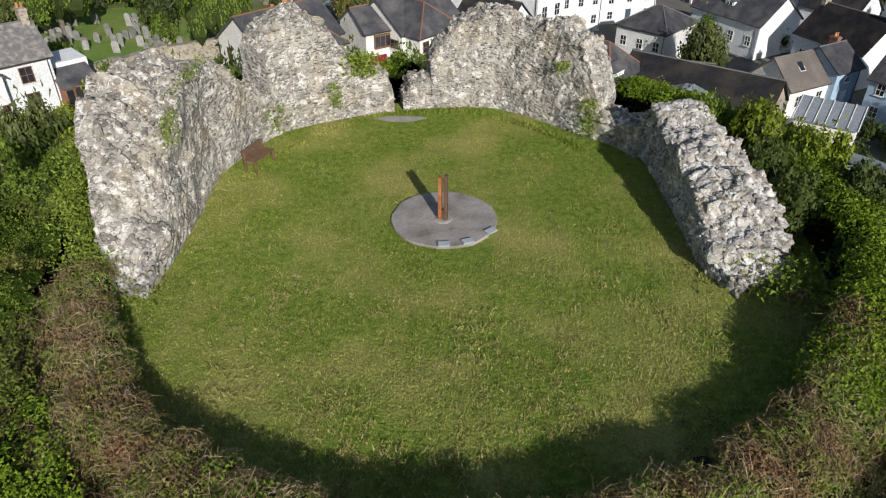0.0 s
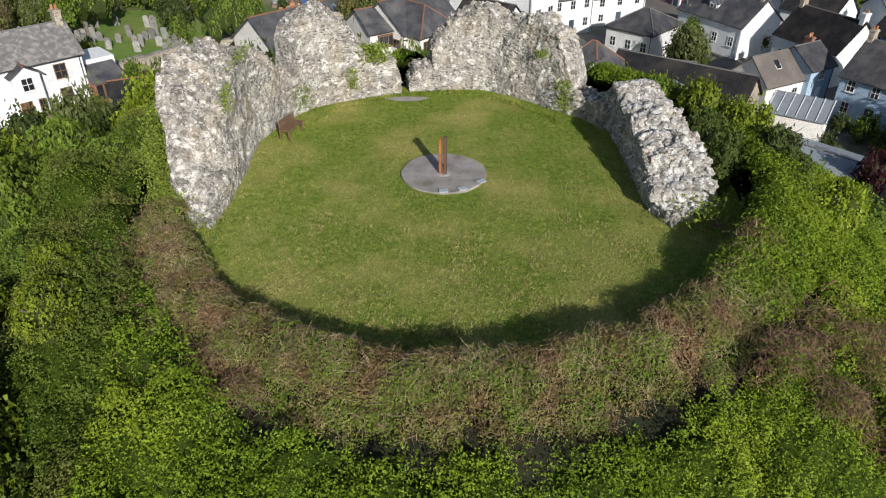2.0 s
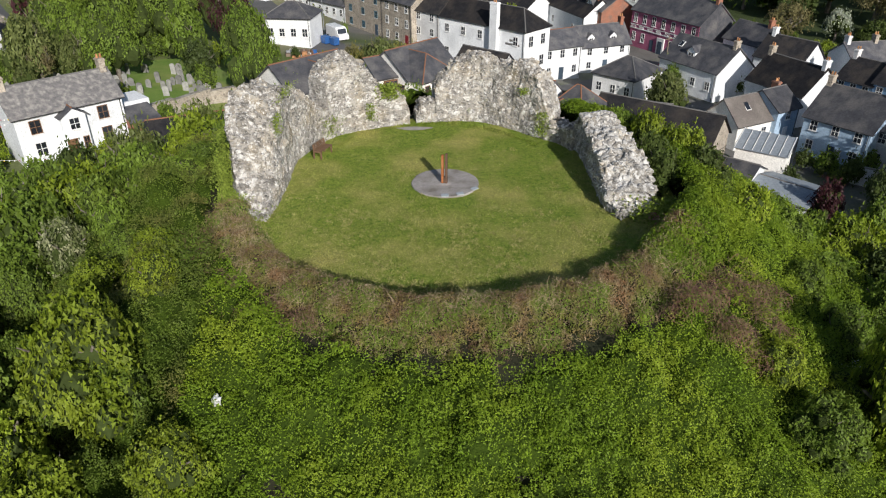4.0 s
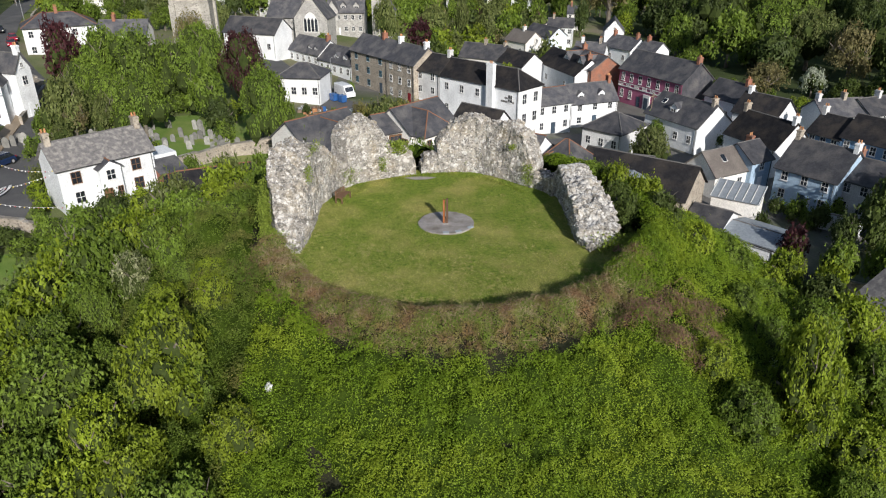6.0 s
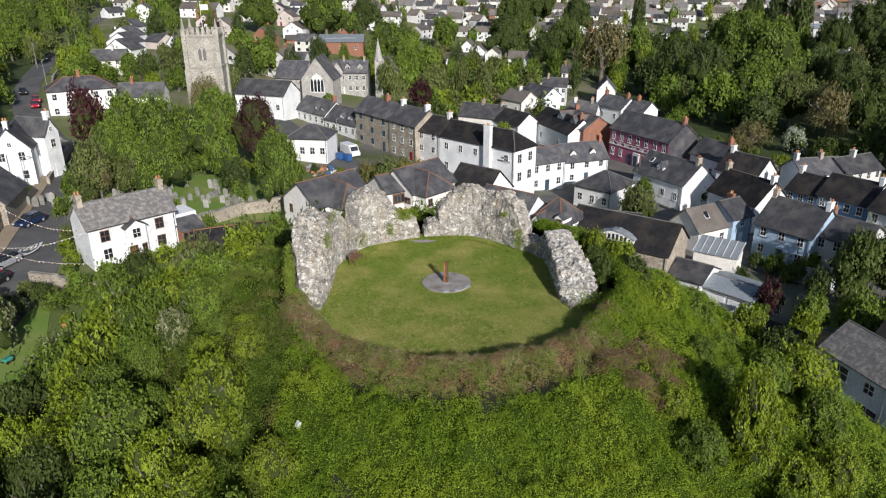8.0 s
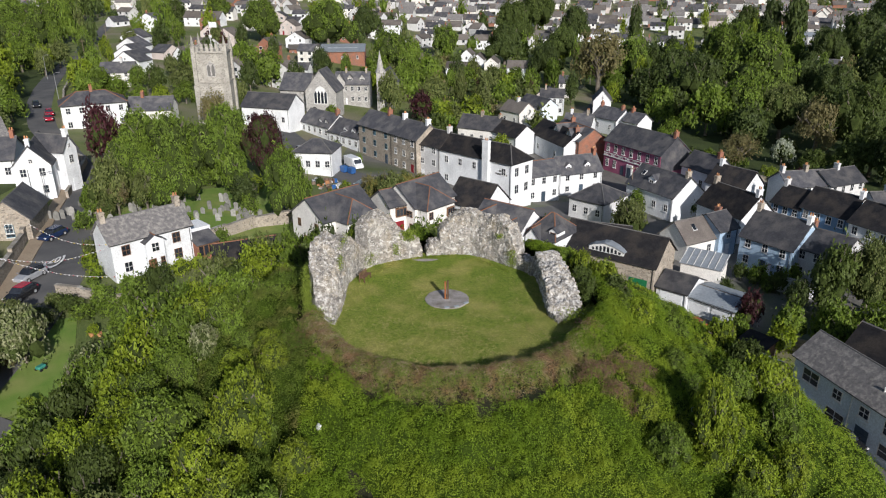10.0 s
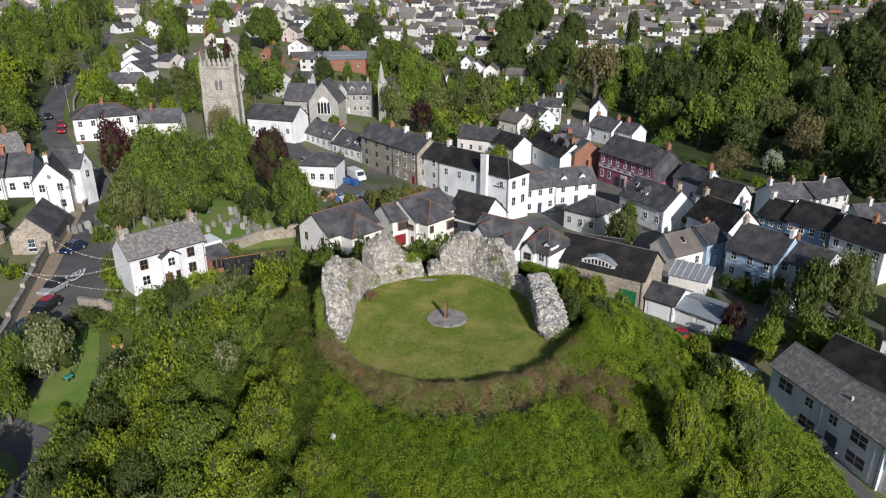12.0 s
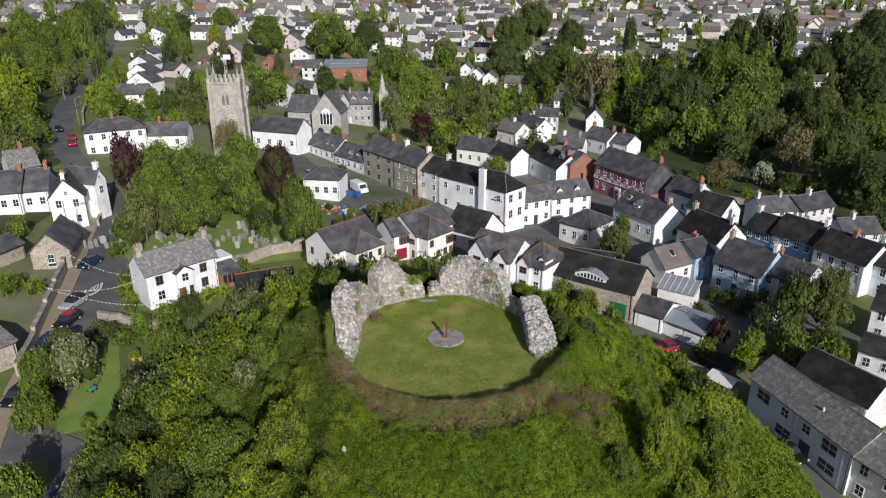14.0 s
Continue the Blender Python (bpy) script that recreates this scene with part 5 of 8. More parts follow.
house(64.9, 76.4, 69.1, 68.3, -20.5, 5.8, 9.0, 3.4, win=(4, 2), chim=(0.5,), label="white town house with black slate roof", wall="white", roof="black")
house(70.7, 70.7, 73.7, 65.3, -20.5, 5.6, 9.0, 3.4, win=(3, 2), chim=(0.05,), label="pale blue town house with black slate roof", wall="paleblue", roof="black")
house(65.3, 97.9, 74.0, 99.2, -20.5, 5.0, 7.5, 2.6, win=(3, 2), chim=(0.05, 0.6), label="white terraced houses with grey slate roof", wall="white", roof="slate")
house(73.7, 98.4, 82.3, 102.0, -20.5, 5.0, 7.5, 2.6, win=(4, 2), chim=(0.5,), label="pale terraced houses with grey slate roof", wall="greyrender", roof="slate")
house(76.0, 86.5, 83.6, 87.3, -20.5, 4.4, 7.0, 2.6, win=(3, 2), chim=(0.4,), label="grey rendered cottage with slate roof", wall="greyrender", roof="slate")
long_house = house(36.7, 35.0, 40.9, 20.7, -19.9, 5.2, 6.5, 2.6, win=(0, 2), label="long pale blue house with worn slate roof", wall="paleblue", roof="worn")
house_rnd.randrange(5), house_rnd.randrange(4)
house(41.2, 20.9, 43.2, 16.2, -20.1, 5.0, 6.5, 2.4, win=(2, 2), label="cream rendered end house with lichened roof", wall="cream", roof="worn")
house(55.8, 45.4, 59.1, 42.2, -20.5, 3.4, 7.0, 1.6, win=(2, 1), label="small white house with dark flat roof", wall="white", roof="black")
house(62.3, 54.1, 66.2, 50.5, -20.5, 5.2, 8.0, 3.0, win=(2, 2), chim=(0.3,), label="white house with dark slate roof", wall="white", roof="black")
# the western road
road_house = house(-66.8, 77.1, -61.8, 79.0, -11.0, 5.6, 12.0, 3.0, style="front", win=(2, 2), chim=(0.05,), label="white gabled house beside the road", wall="white", roof="slate")
house(-80.5, 81.3, -75.1, 82.9, -9.9, 4.0, 11.0, 3.4, win=(3, 1), chim=(0.95,), label="white house with broad grey slate roof", wall="white", roof="slate")
house(-75.6, 84.0, -71.5, 85.3, -10.2, 4.0, 11.0, 3.4, win=(2, 1), chim=(0.9,), label="white house with grey slate roof and lean-to", wall="white", roof="slate")
stone_barn = house(-61.5, 60.2, -56.3, 61.5, -11.4, 3.0, 9.0, 2.6, style="front", win=(1, 1), label="rubble stone barn with slate roof", wall="stone", roof="slate")
house(-83.2, 124.8, -71.4, 131.2, -10.4, 6.0, 10.0, 2.6, style="hip", win=(5, 2), chim=(0.5,), label="large white house with hipped slate roof", wall="white", roof="slate", ridge="clay")
house(-72.9, 134.2, -63.2, 135.3, -10.7, 3.6, 8.0, 3.0, win=(2, 1), chim=(0.3,), label="low house with slate roof by the church", wall="cream", roof="slate")
# church hall and school
house(-49.5, 145.2, -37.0, 140.8, -13.3, 5.2, 9.0, 3.4, win=(4, 1), label="long white hall with grey slate roof", wall="white", roof="slate")
chapel = house(-38.3, 170.8, -29.6, 169.6, -15.3, 6.8, 8.0, 5.7, style="front", win=(0, 1), label="grey stone chapel with steep gable", wall="ashlar", roof="slate")
house(-46.4, 175.6, -38.2, 173.6, -14.6, 5.8, 10.0, 5.0, win=(2, 1), label="stone chapel nave with grey slate roof", wall="ashlar", roof="slate")
school_house = house(-33.2, 194.4, -22.6, 194.0, -16.5, 6.4, 8.0, 4.0, win=(5, 2), chim=(0.3, 0.9), label="stone school house with dormers", wall="ashlar", roof="slate")
house(-20.6, 201.2, -15.1, 200.6, -17.4, 6.4, 9.0, 4.4, style="front", win=(2, 2), label="stone gabled wing of the school house", wall="ashlar", roof="slate")
house(-66.0, 287.0, -53.0, 290.0, -12.4, 3.8, 14.0, 1.6, win=(4, 1), label="red brick school block with low roof", wall="brick", roof="brown")
school_block = house(-51.5, 279.5, -32.5, 281.0, -13.6, 4.6, 34.0, 2.2, win=(3, 1), label="red brick school block with grey flat roof", wall="brick", roof="lead")
house(-28.9, 104.2, -21.3, 103.2, -14.3, 4.6, 8.0, 2.2, style="hip", win=(4, 1), label="white bungalow with slate roof behind hedges", wall="white", roof="slate")
# terraces above the road
house(-99.6, 180.3, -90.4, 182.2, -8.5, 4.0, 8.0, 3.0, win=(2, 2), chim=(0.6,), label="end terrace with grey roof", wall="cream", roof="slate")
house(-104.7, 200.8, -95.6, 198.8, -8.1, 4.6, 7.0, 3.0, style="front", win=(2, 2), label="terraced house with white gable", wall="white", roof="slate")
house(-112.3, 219.6, -102.7, 217.6, -7.7, 4.6, 7.0, 3.0, style="front", win=(2, 2), label="terraced house with white gable", wall="white", roof="slate")
house(-122.9, 246.2, -112.6, 244.0, -7.7, 4.6, 7.0, 3.0, style="front", win=(2, 2), label="terraced house with white gable", wall="white", roof="slate")
house(-135.4, 279.2, -124.9, 276.9, -7.1, 4.6, 7.0, 3.0, style="front", win=(2, 2), label="terraced house with white gable", wall="white", roof="slate")
house(-153.9, 339.2, -138.7, 336.0, -4.7, 5.0, 8.0, 3.6, style="front", win=(2, 2), chim=(0.1,), label="white house with brick gable", wall="white", roof="slate")
house(-135.7, 359.9, -115.5, 355.6, -3.8, 4.6, 9.0, 3.4, win=(4, 2), label="white house with brown tiled roof", wall="white", roof="brown")
house(-107.1, 296.8, -99.0, 295.1, -6.5, 4.6, 8.0, 3.0, style="front", win=(2, 2), label="pink rendered house with brown gable", wall="pink", roof="brown")
house(-98.8, 290.9, -90.0, 289.0, -7.5, 4.6, 8.0, 3.0, style="front", win=(2, 2), label="pink rendered house with brown gable", wall="pink", roof="brown")
house(-69.8, 298.8, -60.7, 296.9, -9.6, 4.6, 8.0, 2.8, style="front", win=(2, 2), label="white house with brown gable", wall="white", roof="brown")
house(-81.1, 339.7, -72.6, 337.9, -6.9, 4.6, 8.0, 2.8, style="front", win=(2, 2), label="pink house with brown gable", wall="pink", roof="brown")
house(-44.1, 369.2, -32.2, 366.7, -11.0, 4.8, 8.0, 3.0, win=(3, 2), label="white house with grey tiled roof", wall="white", roof="brown")
house(-35.1, 399.5, -23.1, 397.0, -10.8, 4.8, 8.0, 3.0, win=(3, 2), label="white house with grey tiled roof", wall="white", roof="brown")
house(10.0, 320.6, 15.4, 319.5, -18.2, 3.4, 10.0, 2.4, style="front", win=(1, 1), label="white bungalow with brown gable", wall="white", roof="brown")
house(14.5, 306.2, 20.2, 305.0, -18.8, 3.4, 10.0, 2.4, style="front", win=(1, 1), label="white bungalow with brown gable", wall="white", roof="brown")
house(19.9, 295.6, 25.9, 294.4, -19.2, 3.4, 10.0, 2.4, style="front", win=(1, 1), label="cream bungalow with brown gable", wall="cream", roof="brown")
house(2.4, 284.1, 13.5, 281.8, -19.6, 3.4, 8.0, 2.4, win=(3, 1), label="low white house with brown roof", wall="white", roof="brown")
house(28.3, 276.1, 40.5, 273.5, -20.0, 4.6, 9.0, 3.0, win=(3, 2), label="white house with brown roof and bright gable", wall="white", roof="brown")
shop = house(74.6, 391.5, 93.7, 387.4, -15.1, 4.6, 10.0, 2.6, win=(4, 1), label="white shop with brown roof and red sign", wall="white", roof="brown")
house(159.0, 272.0, 168.6, 269.9, -20.1, 5.6, 8.0, 2.6, win=(3, 2), chim=(0.05, 0.95), label="white house among trees", wall="white", roof="slate")
house(242.7, 385.7, 251.5, 383.8, -15.4, 4.0, 8.0, 1.2, win=(2, 1), label="flat white house among trees", wall="white", roof="lead")
house(186.1, 378.3, 211.2, 373.0, -15.8, 4.4, 12.0, 2.2, win=(4, 1), label="long school building with grey roof", wall="greyrender", roof="lead")
house(-28.4, 51.9, -21.3, 55.0, -13.4, 2.3, 4.0, 1.7, win=(0, 1), label="low stone outbuilding with dark slate roof and clay ridge", wall="stone", roof="black", ridge="clay")
house(-54.3, 32.0, -50.9, 36.7, -13.4, 3.2, 9.0, 0.7, win=(0, 1), label="low stone building with grey roof beside the footway", wall="stone", roof="worn")
house(43.9, 38.5, 48.2, 30.6, -20.4, 4.4, 6.5, 2.8, win=(0, 1), label="rear range with dark slate roof", wall="greyrender", roof="black")
house(22.0, 73.6, 28.2, 71.1, -19.7, 3.0, 7.0, 2.6, win=(0, 1), label="low rear building with slate roof", wall="white", roof="black")
house(50.3, 164.1, 53.3, 159.7, -20.5, 4.6, 7.0, 2.6, win=(2, 1), chim=(0.2,), label="white cottage behind the hall", wall="white", roof="slate")
house(43.7, 172.7, 48.8, 165.0, -20.5, 4.4, 8.0, 3.0, win=(2, 1), chim=(0.05, 0.9), label="cottage with dark slate roof and chimneys", wall="white", roof="slate")
house(49.2, 197.9, 54.7, 196.8, -20.5, 4.4, 9.0, 3.2, style="front", win=(1, 1), label="white gabled house near the street", wall="white", roof="slate")
house(17.9, 182.2, 22.9, 175.4, -20.5, 4.6, 8.0, 3.0, win=(2, 1), chim=(0.5,), label="cream house with brown roof", wall="cream", roof="brown")
house(32.6, 157.1, 39.3, 154.2, -20.5, 5.0, 8.0, 3.0, win=(2, 2), chim=(0.2, 0.8), label="terraced house with slate roof and brick stack", wall="white", roof="slate")
house(-61.5, 82.7, -60.7, 85.5, -11.2, 7.0, 6.0, 2.2, style="front", win=(1, 2), chim=(0.05,), label="tall narrow white house by the road", wall="white", roof="slate")
house(-83.6, 95.6, -79.9, 99.0, -9.6, 4.4, 9.0, 3.4, win=(2, 1), chim=(0.6,), label="broad house with weathered slate roof", wall="greyrender", roof="worn")
house(-66.7, 58.7, -64.9, 64.5, -10.9, 2.4, 5.0, 1.2, win=(0, 1), label="low stone outhouse with dark roof", wall="stone", roof="slate")


# ---- church tower ----
tw = thing("church_tower", pose(-50.0, 129.0, -13.6, 0, 0, 6), "square grey stone church tower with battlements and pinnacles", "tower")
TW, TH = 6.6, 20.6
for z0, z1, s in ((-1.5, 7.0, 1.06), (7.0, 14.0, 1.02), (14.0, TH, 0.98)):
    bm = bmesh.new()
    box(bm, -TW / 2 * s, -TW / 2 * s, z0, TW / 2 * s, TW / 2 * s, z1)
    part("stage", bm, "wall_tower", tw)
for z in (7.0, 14.0, TH - 0.3):
    bm = bmesh.new()
    box(bm, -TW / 2 * 1.07, -TW / 2 * 1.07, z - 0.12, TW / 2 * 1.07, TW / 2 * 1.07, z + 0.14)
    part("string_course", bm, "wall_tower", tw)
for sx in (-1, 1):
    for sy in (-1, 1):
        bm = bmesh.new()
        x, y = sx * TW / 2, sy * TW / 2
        box(bm, x - 0.55, y - 0.55, -1.5, x + 0.55, y + 0.55, 13.5)
        box(bm, x - 0.42, y - 0.42, 13.5, x + 0.42, y + 0.42, TH + 0.9)
        part("buttress", bm, "wall_tower", tw)
        bm = bmesh.new()
        tube(bm, (x, y, TH + 0.9), (x, y, TH + 3.2), 0.42, 0.05, 4)
        part("pinnacle", bm, "wall_tower", tw)
for side in range(4):
    for i in range(6):
        bm = bmesh.new()
        box(bm, -TW / 2 + 0.55 + i * 1.05, -TW / 2 - 0.02, TH, -TW / 2 + 1.15 + i * 1.05, -TW / 2 + 0.4, TH + 0.95)
        part("merlon", bm, "wall_tower", tw, m=pose(0, 0, 0, 0, 0, 90 * side))
bm = bmesh.new()
prism(bm, [(-0.9, 15.2), (0.9, 15.2), (0.9, 17.6), (0, 18.6), (-0.9, 17.6)], -TW / 2 - 0.02, -TW / 2 + 0.1)
part("belfry_window", bm, "wall_ashlar", tw)
for x in (-0.45, 0.45):
    bm = bmesh.new()
    prism(bm, [(x - 0.3, 15.4), (x + 0.3, 15.4), (x + 0.3, 17.3), (x, 17.9), (x - 0.3, 17.3)], -TW / 2 - 0.06, -TW / 2 + 0.05)
    part("louvre", bm, "ridge_grey", tw)
bm = bmesh.new()
tube(bm, (0, 0, TH), (0, 0, TH + 6), 0.06, 0.04, 6)
part("flagpole", bm, "frame_white", tw)
bm = bmesh.new()
box(bm, 0.05, -0.01, TH + 4.6, 1.6, 0.01, TH + 5.7)
part("flag", bm, "frame_white", tw)

# ---- slender spire of the school house ----
sp = thing("spire_turret", pose(-18.6, 190.0, -17.0), "slender stone turret with pointed spire", "turret")
bm = bmesh.new()
box(bm, -1.1, -1.1, -1, 1.1, 1.1, 11)
part("shaft", bm, "wall_ashlar", sp)
bm = bmesh.new()
tube(bm, (0, 0, 11), (0, 0, 12), 1.5, 1.3, 8)
tube(bm, (0, 0, 12), (0, 0, 17.5), 1.1, 0.05, 8)
part("spire", bm, "wall_ashlar", sp)

# ---- trees ----
# churchyard
tree(-47.7, 91.9, 13.3, 6.6, 'green')
tree(-42.3, 94.8, 11.5, 5.8, 'green')
tree(-54.8, 96.5, 12.2, 5.7, 'green')
tree(-41.8, 77.3, 9.4, 4.7, 'green')
tree(-48.6, 82.7, 8.7, 4.3, 'green')
tree(-50.6, 74.2, 8.8, 3.9, 'pale')
tree(-62.6, 98.7, 11.6, 4.2, 'copper')
tree(-32.3, 96.4, 13.2, 4.8, 'copper')
tree(-23.9, 74.9, 12.2, 4.3, 'green')
tree(-49.9, 129.3, 11.4, 4.6, 'bare')
tree(-31.7, 79.1, 5.7, 2.9, 'dark')
tree(-8.7, 87.6, 6.3, 3.6, 'pale')
tree(-51.5, 150.3, 10.4, 4.2, 'pale')
# west wood
tree(-149.8, 214.9, 15.8, 9.0, 'deep')
tree(-124.5, 171.0, 13.5, 7.7, 'bright')
tree(-117.9, 157.3, 11.7, 6.7, 'bright')
tree(-109.0, 147.0, 10.2, 5.8, 'bright')
tree(-99.4, 128.8, 9.4, 5.4, 'green')
tree(-149.0, 228.0, 17.3, 9.9, 'green')
tree(-187.0, 292.0, 18.8, 10.8, 'green')
tree(-171.5, 284.0, 18.7, 10.3, 'green')
tree(-137.5, 207.0, 9.5, 5.4, 'green')
tree(-186.0, 336.0, 18.9, 10.4, 'green')
tree(-198.0, 374.0, 19.4, 11.0, 'deep')
tree(-212.0, 420.0, 18.2, 10.4, 'green')
tree(-144.1, 218.9, 15.0, 8.6, 'green')
tree(-104.9, 125.6, 11.1, 6.3, 'green')
tree(-93.0, 112.8, 8.6, 4.9, 'pale')
tree(-96.1, 127.8, 6.6, 3.8, 'green')
tree(-198.9, 294.8, 12.4, 6.9, 'copper')
tree(-227.7, 364.4, 14.6, 9.7, 'green')
tree(-101.2, 172.0, 8.6, 4.9, 'bright')
tree(-90.1, 158.1, 8.6, 4.9, 'green')
tree(-86.3, 160.5, 6.8, 3.9, 'green')
tree(-92.1, 156.2, 7.4, 4.2, 'green')
tree(-88.1, 178.5, 6.9, 3.4, 'green')
tree(-79.1, 169.1, 8.9, 4.0, 'deep')
tree(-76.0, 182.1, 8.0, 4.6, 'pale')
tree(-69.3, 163.0, 6.1, 3.5, 'green')
tree(-87.3, 205.0, 6.6, 3.8, 'pale')
tree(-75.0, 160.8, 4.7, 3.1, 'bright')
tree(-80.3, 160.3, 4.2, 2.8, 'green')
tree(-119.6, 305.8, 8.3, 4.1, 'green')
tree(-144.2, 354.3, 13.5, 6.8, 'green')
tree(-140.1, 364.8, 14.0, 6.2, 'deep')
tree(-124.5, 386.5, 15.0, 8.6, 'green')
tree(-91.7, 268.5, 10.3, 5.7, 'copper')
# round the school
tree(-63.7, 207.3, 12.6, 7.0, 'green')
tree(-55.7, 205.4, 11.9, 7.3, 'green')
tree(-82.9, 310.7, 19.8, 11.0, 'green')
tree(-51.1, 303.9, 25.2, 14.0, 'green')
tree(-40.1, 367.2, 17.8, 9.9, 'dark')
tree(-21.9, 277.7, 17.6, 9.8, 'green')
tree(-23.7, 236.7, 12.1, 6.7, 'green')
tree(-13.5, 282.3, 14.1, 7.8, 'green')
tree(-6.1, 177.9, 8.9, 5.0, 'copper')
tree(2.0, 334.3, 16.3, 9.1, 'green')
tree(-1.9, 209.5, 9.9, 6.1, 'pale')
tree(9.6, 256.4, 8.4, 5.8, 'green')
tree(-12.6, 229.5, 9.2, 5.7, 'green')
tree(17.3, 229.6, 8.3, 5.7, 'pale')
tree(3.5, 178.7, 6.2, 4.3, 'pale')
tree(9.3, 159.5, 5.9, 1.6, 'dark')
tree(14.9, 144.3, 4.9, 3.0, 'bright')
tree(11.4, 195.2, 7.2, 5.0, 'bright')
tree(-4.4, 256.6, 10.9, 6.7, 'green')
tree(21.2, 255.4, 8.6, 5.3, 'pale')
# north wood
tree(39.9, 368.1, 26.1, 13.2, 'deep')
tree(59.5, 425.2, 28.4, 14.4, 'deep')
tree(30.6, 313.0, 19.6, 10.9, 'dark')
tree(56.0, 307.9, 18.4, 10.2, 'deep')
tree(44.3, 271.6, 15.6, 8.7, 'dark')
tree(58.8, 236.7, 23.8, 13.2, 'bare')
tree(78.2, 261.4, 20.1, 8.6, 'green')
tree(74.3, 375.1, 21.9, 10.2, 'dark')
tree(105.7, 366.7, 23.5, 4.7, 'dark')
tree(73.0, 207.9, 14.1, 7.1, 'dark')
tree(70.2, 184.6, 10.3, 5.7, 'deep')
tree(81.9, 197.5, 20.1, 10.2, 'dark')
tree(105.7, 235.2, 27.3, 13.8, 'green')
tree(99.7, 194.2, 26.8, 13.6, 'green')
tree(74.1, 165.1, 14.1, 7.8, 'green')
tree(83.6, 164.8, 16.8, 9.4, 'green')
tree(92.5, 160.5, 15.5, 8.6, 'pale')
tree(114.5, 192.3, 18.2, 9.2, 'dark')
tree(91.5, 139.5, 14.3, 7.2, 'bare')
tree(101.8, 140.7, 18.7, 9.5, 'deep')
tree(116.4, 181.4, 18.4, 9.3, 'dark')
tree(141.0, 195.3, 26.3, 13.3, 'dark')
tree(182.3, 284.9, 27.3, 13.8, 'dark')
tree(213.3, 315.6, 33.1, 16.7, 'dark')
tree(165.2, 279.5, 20.7, 10.5, 'dark')
tree(118.8, 153.0, 16.6, 9.2, 'green')
tree(95.3, 121.9, 12.2, 6.8, 'deep')
tree(95.7, 113.3, 11.8, 6.5, 'dark')
tree(80.7, 132.8, 6.2, 3.4, 'blossom')
tree(70.5, 132.4, 7.7, 6.1, 'bare')
tree(80.4, 151.3, 11.0, 6.8, 'dark')
tree(85.5, 230.4, 18.1, 9.2, 'dark')
tree(153.8, 308.4, 19.8, 9.2, 'dark')
tree(178.1, 337.1, 29.1, 8.1, 'dark')
tree(171.4, 348.6, 27.8, 6.9, 'dark')
tree(186.2, 414.0, 18.5, 10.3, 'deep')
tree(106.1, 253.1, 19.9, 10.1, 'dark')
tree(91.8, 124.4, 7.6, 5.3, 'deep')
tree(85.4, 127.5, 5.0, 4.0, 'deep')
tree(87.9, 97.0, 7.8, 5.4, 'dark')
tree(65.3, 166.7, 5.1, 3.5, 'green')
# gardens on the east
tree(31.9, 83.8, 7.3, 3.7, 'pale')
tree(37.1, 99.3, 3.9, 1.9, 'green')
tree(57.4, 56.9, 11.0, 4.4, 'pale')
tree(51.5, 55.7, 9.8, 3.9, 'deep')
tree(38.8, 50.6, 5.6, 2.2, 'copper')
tree(41.8, 46.6, 5.7, 2.5, 'green')
tree(46.1, 44.5, 7.1, 3.5, 'green')
tree(49.9, 43.3, 7.5, 3.7, 'green')
tree(47.6, 56.1, 4.8, 2.4, 'dark')
tree(39.6, 44.4, 3.3, 1.7, 'bright')
tree(38.8, 59.6, 3.3, 1.7, 'dark')
tree(46.8, 96.5, 3.4, 1.7, 'pale')
tree(35.9, 47.8, 2.7, 1.5, 'green')
# gardens on the west
tree(-42.3, 33.2, 6.3, 3.4, 'thorn')
tree(-45.4, 31.7, 5.6, 3.0, 'green')
tree(-42.4, 24.7, 5.5, 2.8, 'green')
tree(-46.1, 37.9, 4.4, 2.3, 'pale')
tree(-23.0, 19.8, 4.8, 2.3, 'thorn')
tree(-25.4, 18.7, 4.8, 1.9, 'dark')
tree(-33.2, 27.3, 5.2, 1.7, 'dark')
tree(-28.1, 19.6, 3.9, 1.4, 'dark')
tree(-28.7, 16.6, 3.9, 1.7, 'green')
tree(-27.6, 11.9, 4.2, 1.9, 'thorn')
tree(-37.4, 12.1, 6.0, 3.0, 'green')
tree(-46.5, 57.2, 2.7, 1.4, 'pale')
tree(-45.1, 53.7, 2.3, 1.3, 'bright')
tree(-36.3, 45.8, 3.4, 1.9, 'green')
tree(-34.4, 47.7, 3.7, 2.1, 'dark')
tree(-26.8, 39.9, 5.6, 2.5, 'green')
tree(-23.1, 45.2, 5.8, 2.6, 'green')
tree(-20.2, 48.6, 5.3, 2.3, 'dark')
tree(-32.8, 37.1, 5.3, 2.6, 'green')
# hedges and shrubs near the castle
tree(-32.8, 52.2, 2.3, 1.5, 'bright')
tree(-34.4, 51.1, 2.0, 1.3, 'bright')
tree(-31.4, 54.2, 2.0, 1.4, 'bright')
tree(-39.3, 44.7, 2.7, 1.8, 'green')
tree(-35.0, 42.9, 3.0, 1.7, 'green')
tree(-30.5, 61.7, 2.5, 1.3, 'green')
tree(-28.0, 59.9, 2.1, 1.1, 'pale')
tree(-25.0, 56.2, 2.7, 1.4, 'green')
tree(-22.1, 54.1, 3.0, 1.5, 'dark')
tree(-22.0, 69.0, 2.0, 1.1, 'dark')
tree(-18.9, 59.2, 3.4, 1.7, 'dark')
tree(-16.2, 63.7, 2.9, 1.4, 'dark')
tree(-11.4, 69.0, 2.0, 1.1, 'green')
tree(-7.6, 66.8, 2.6, 1.3, 'green')
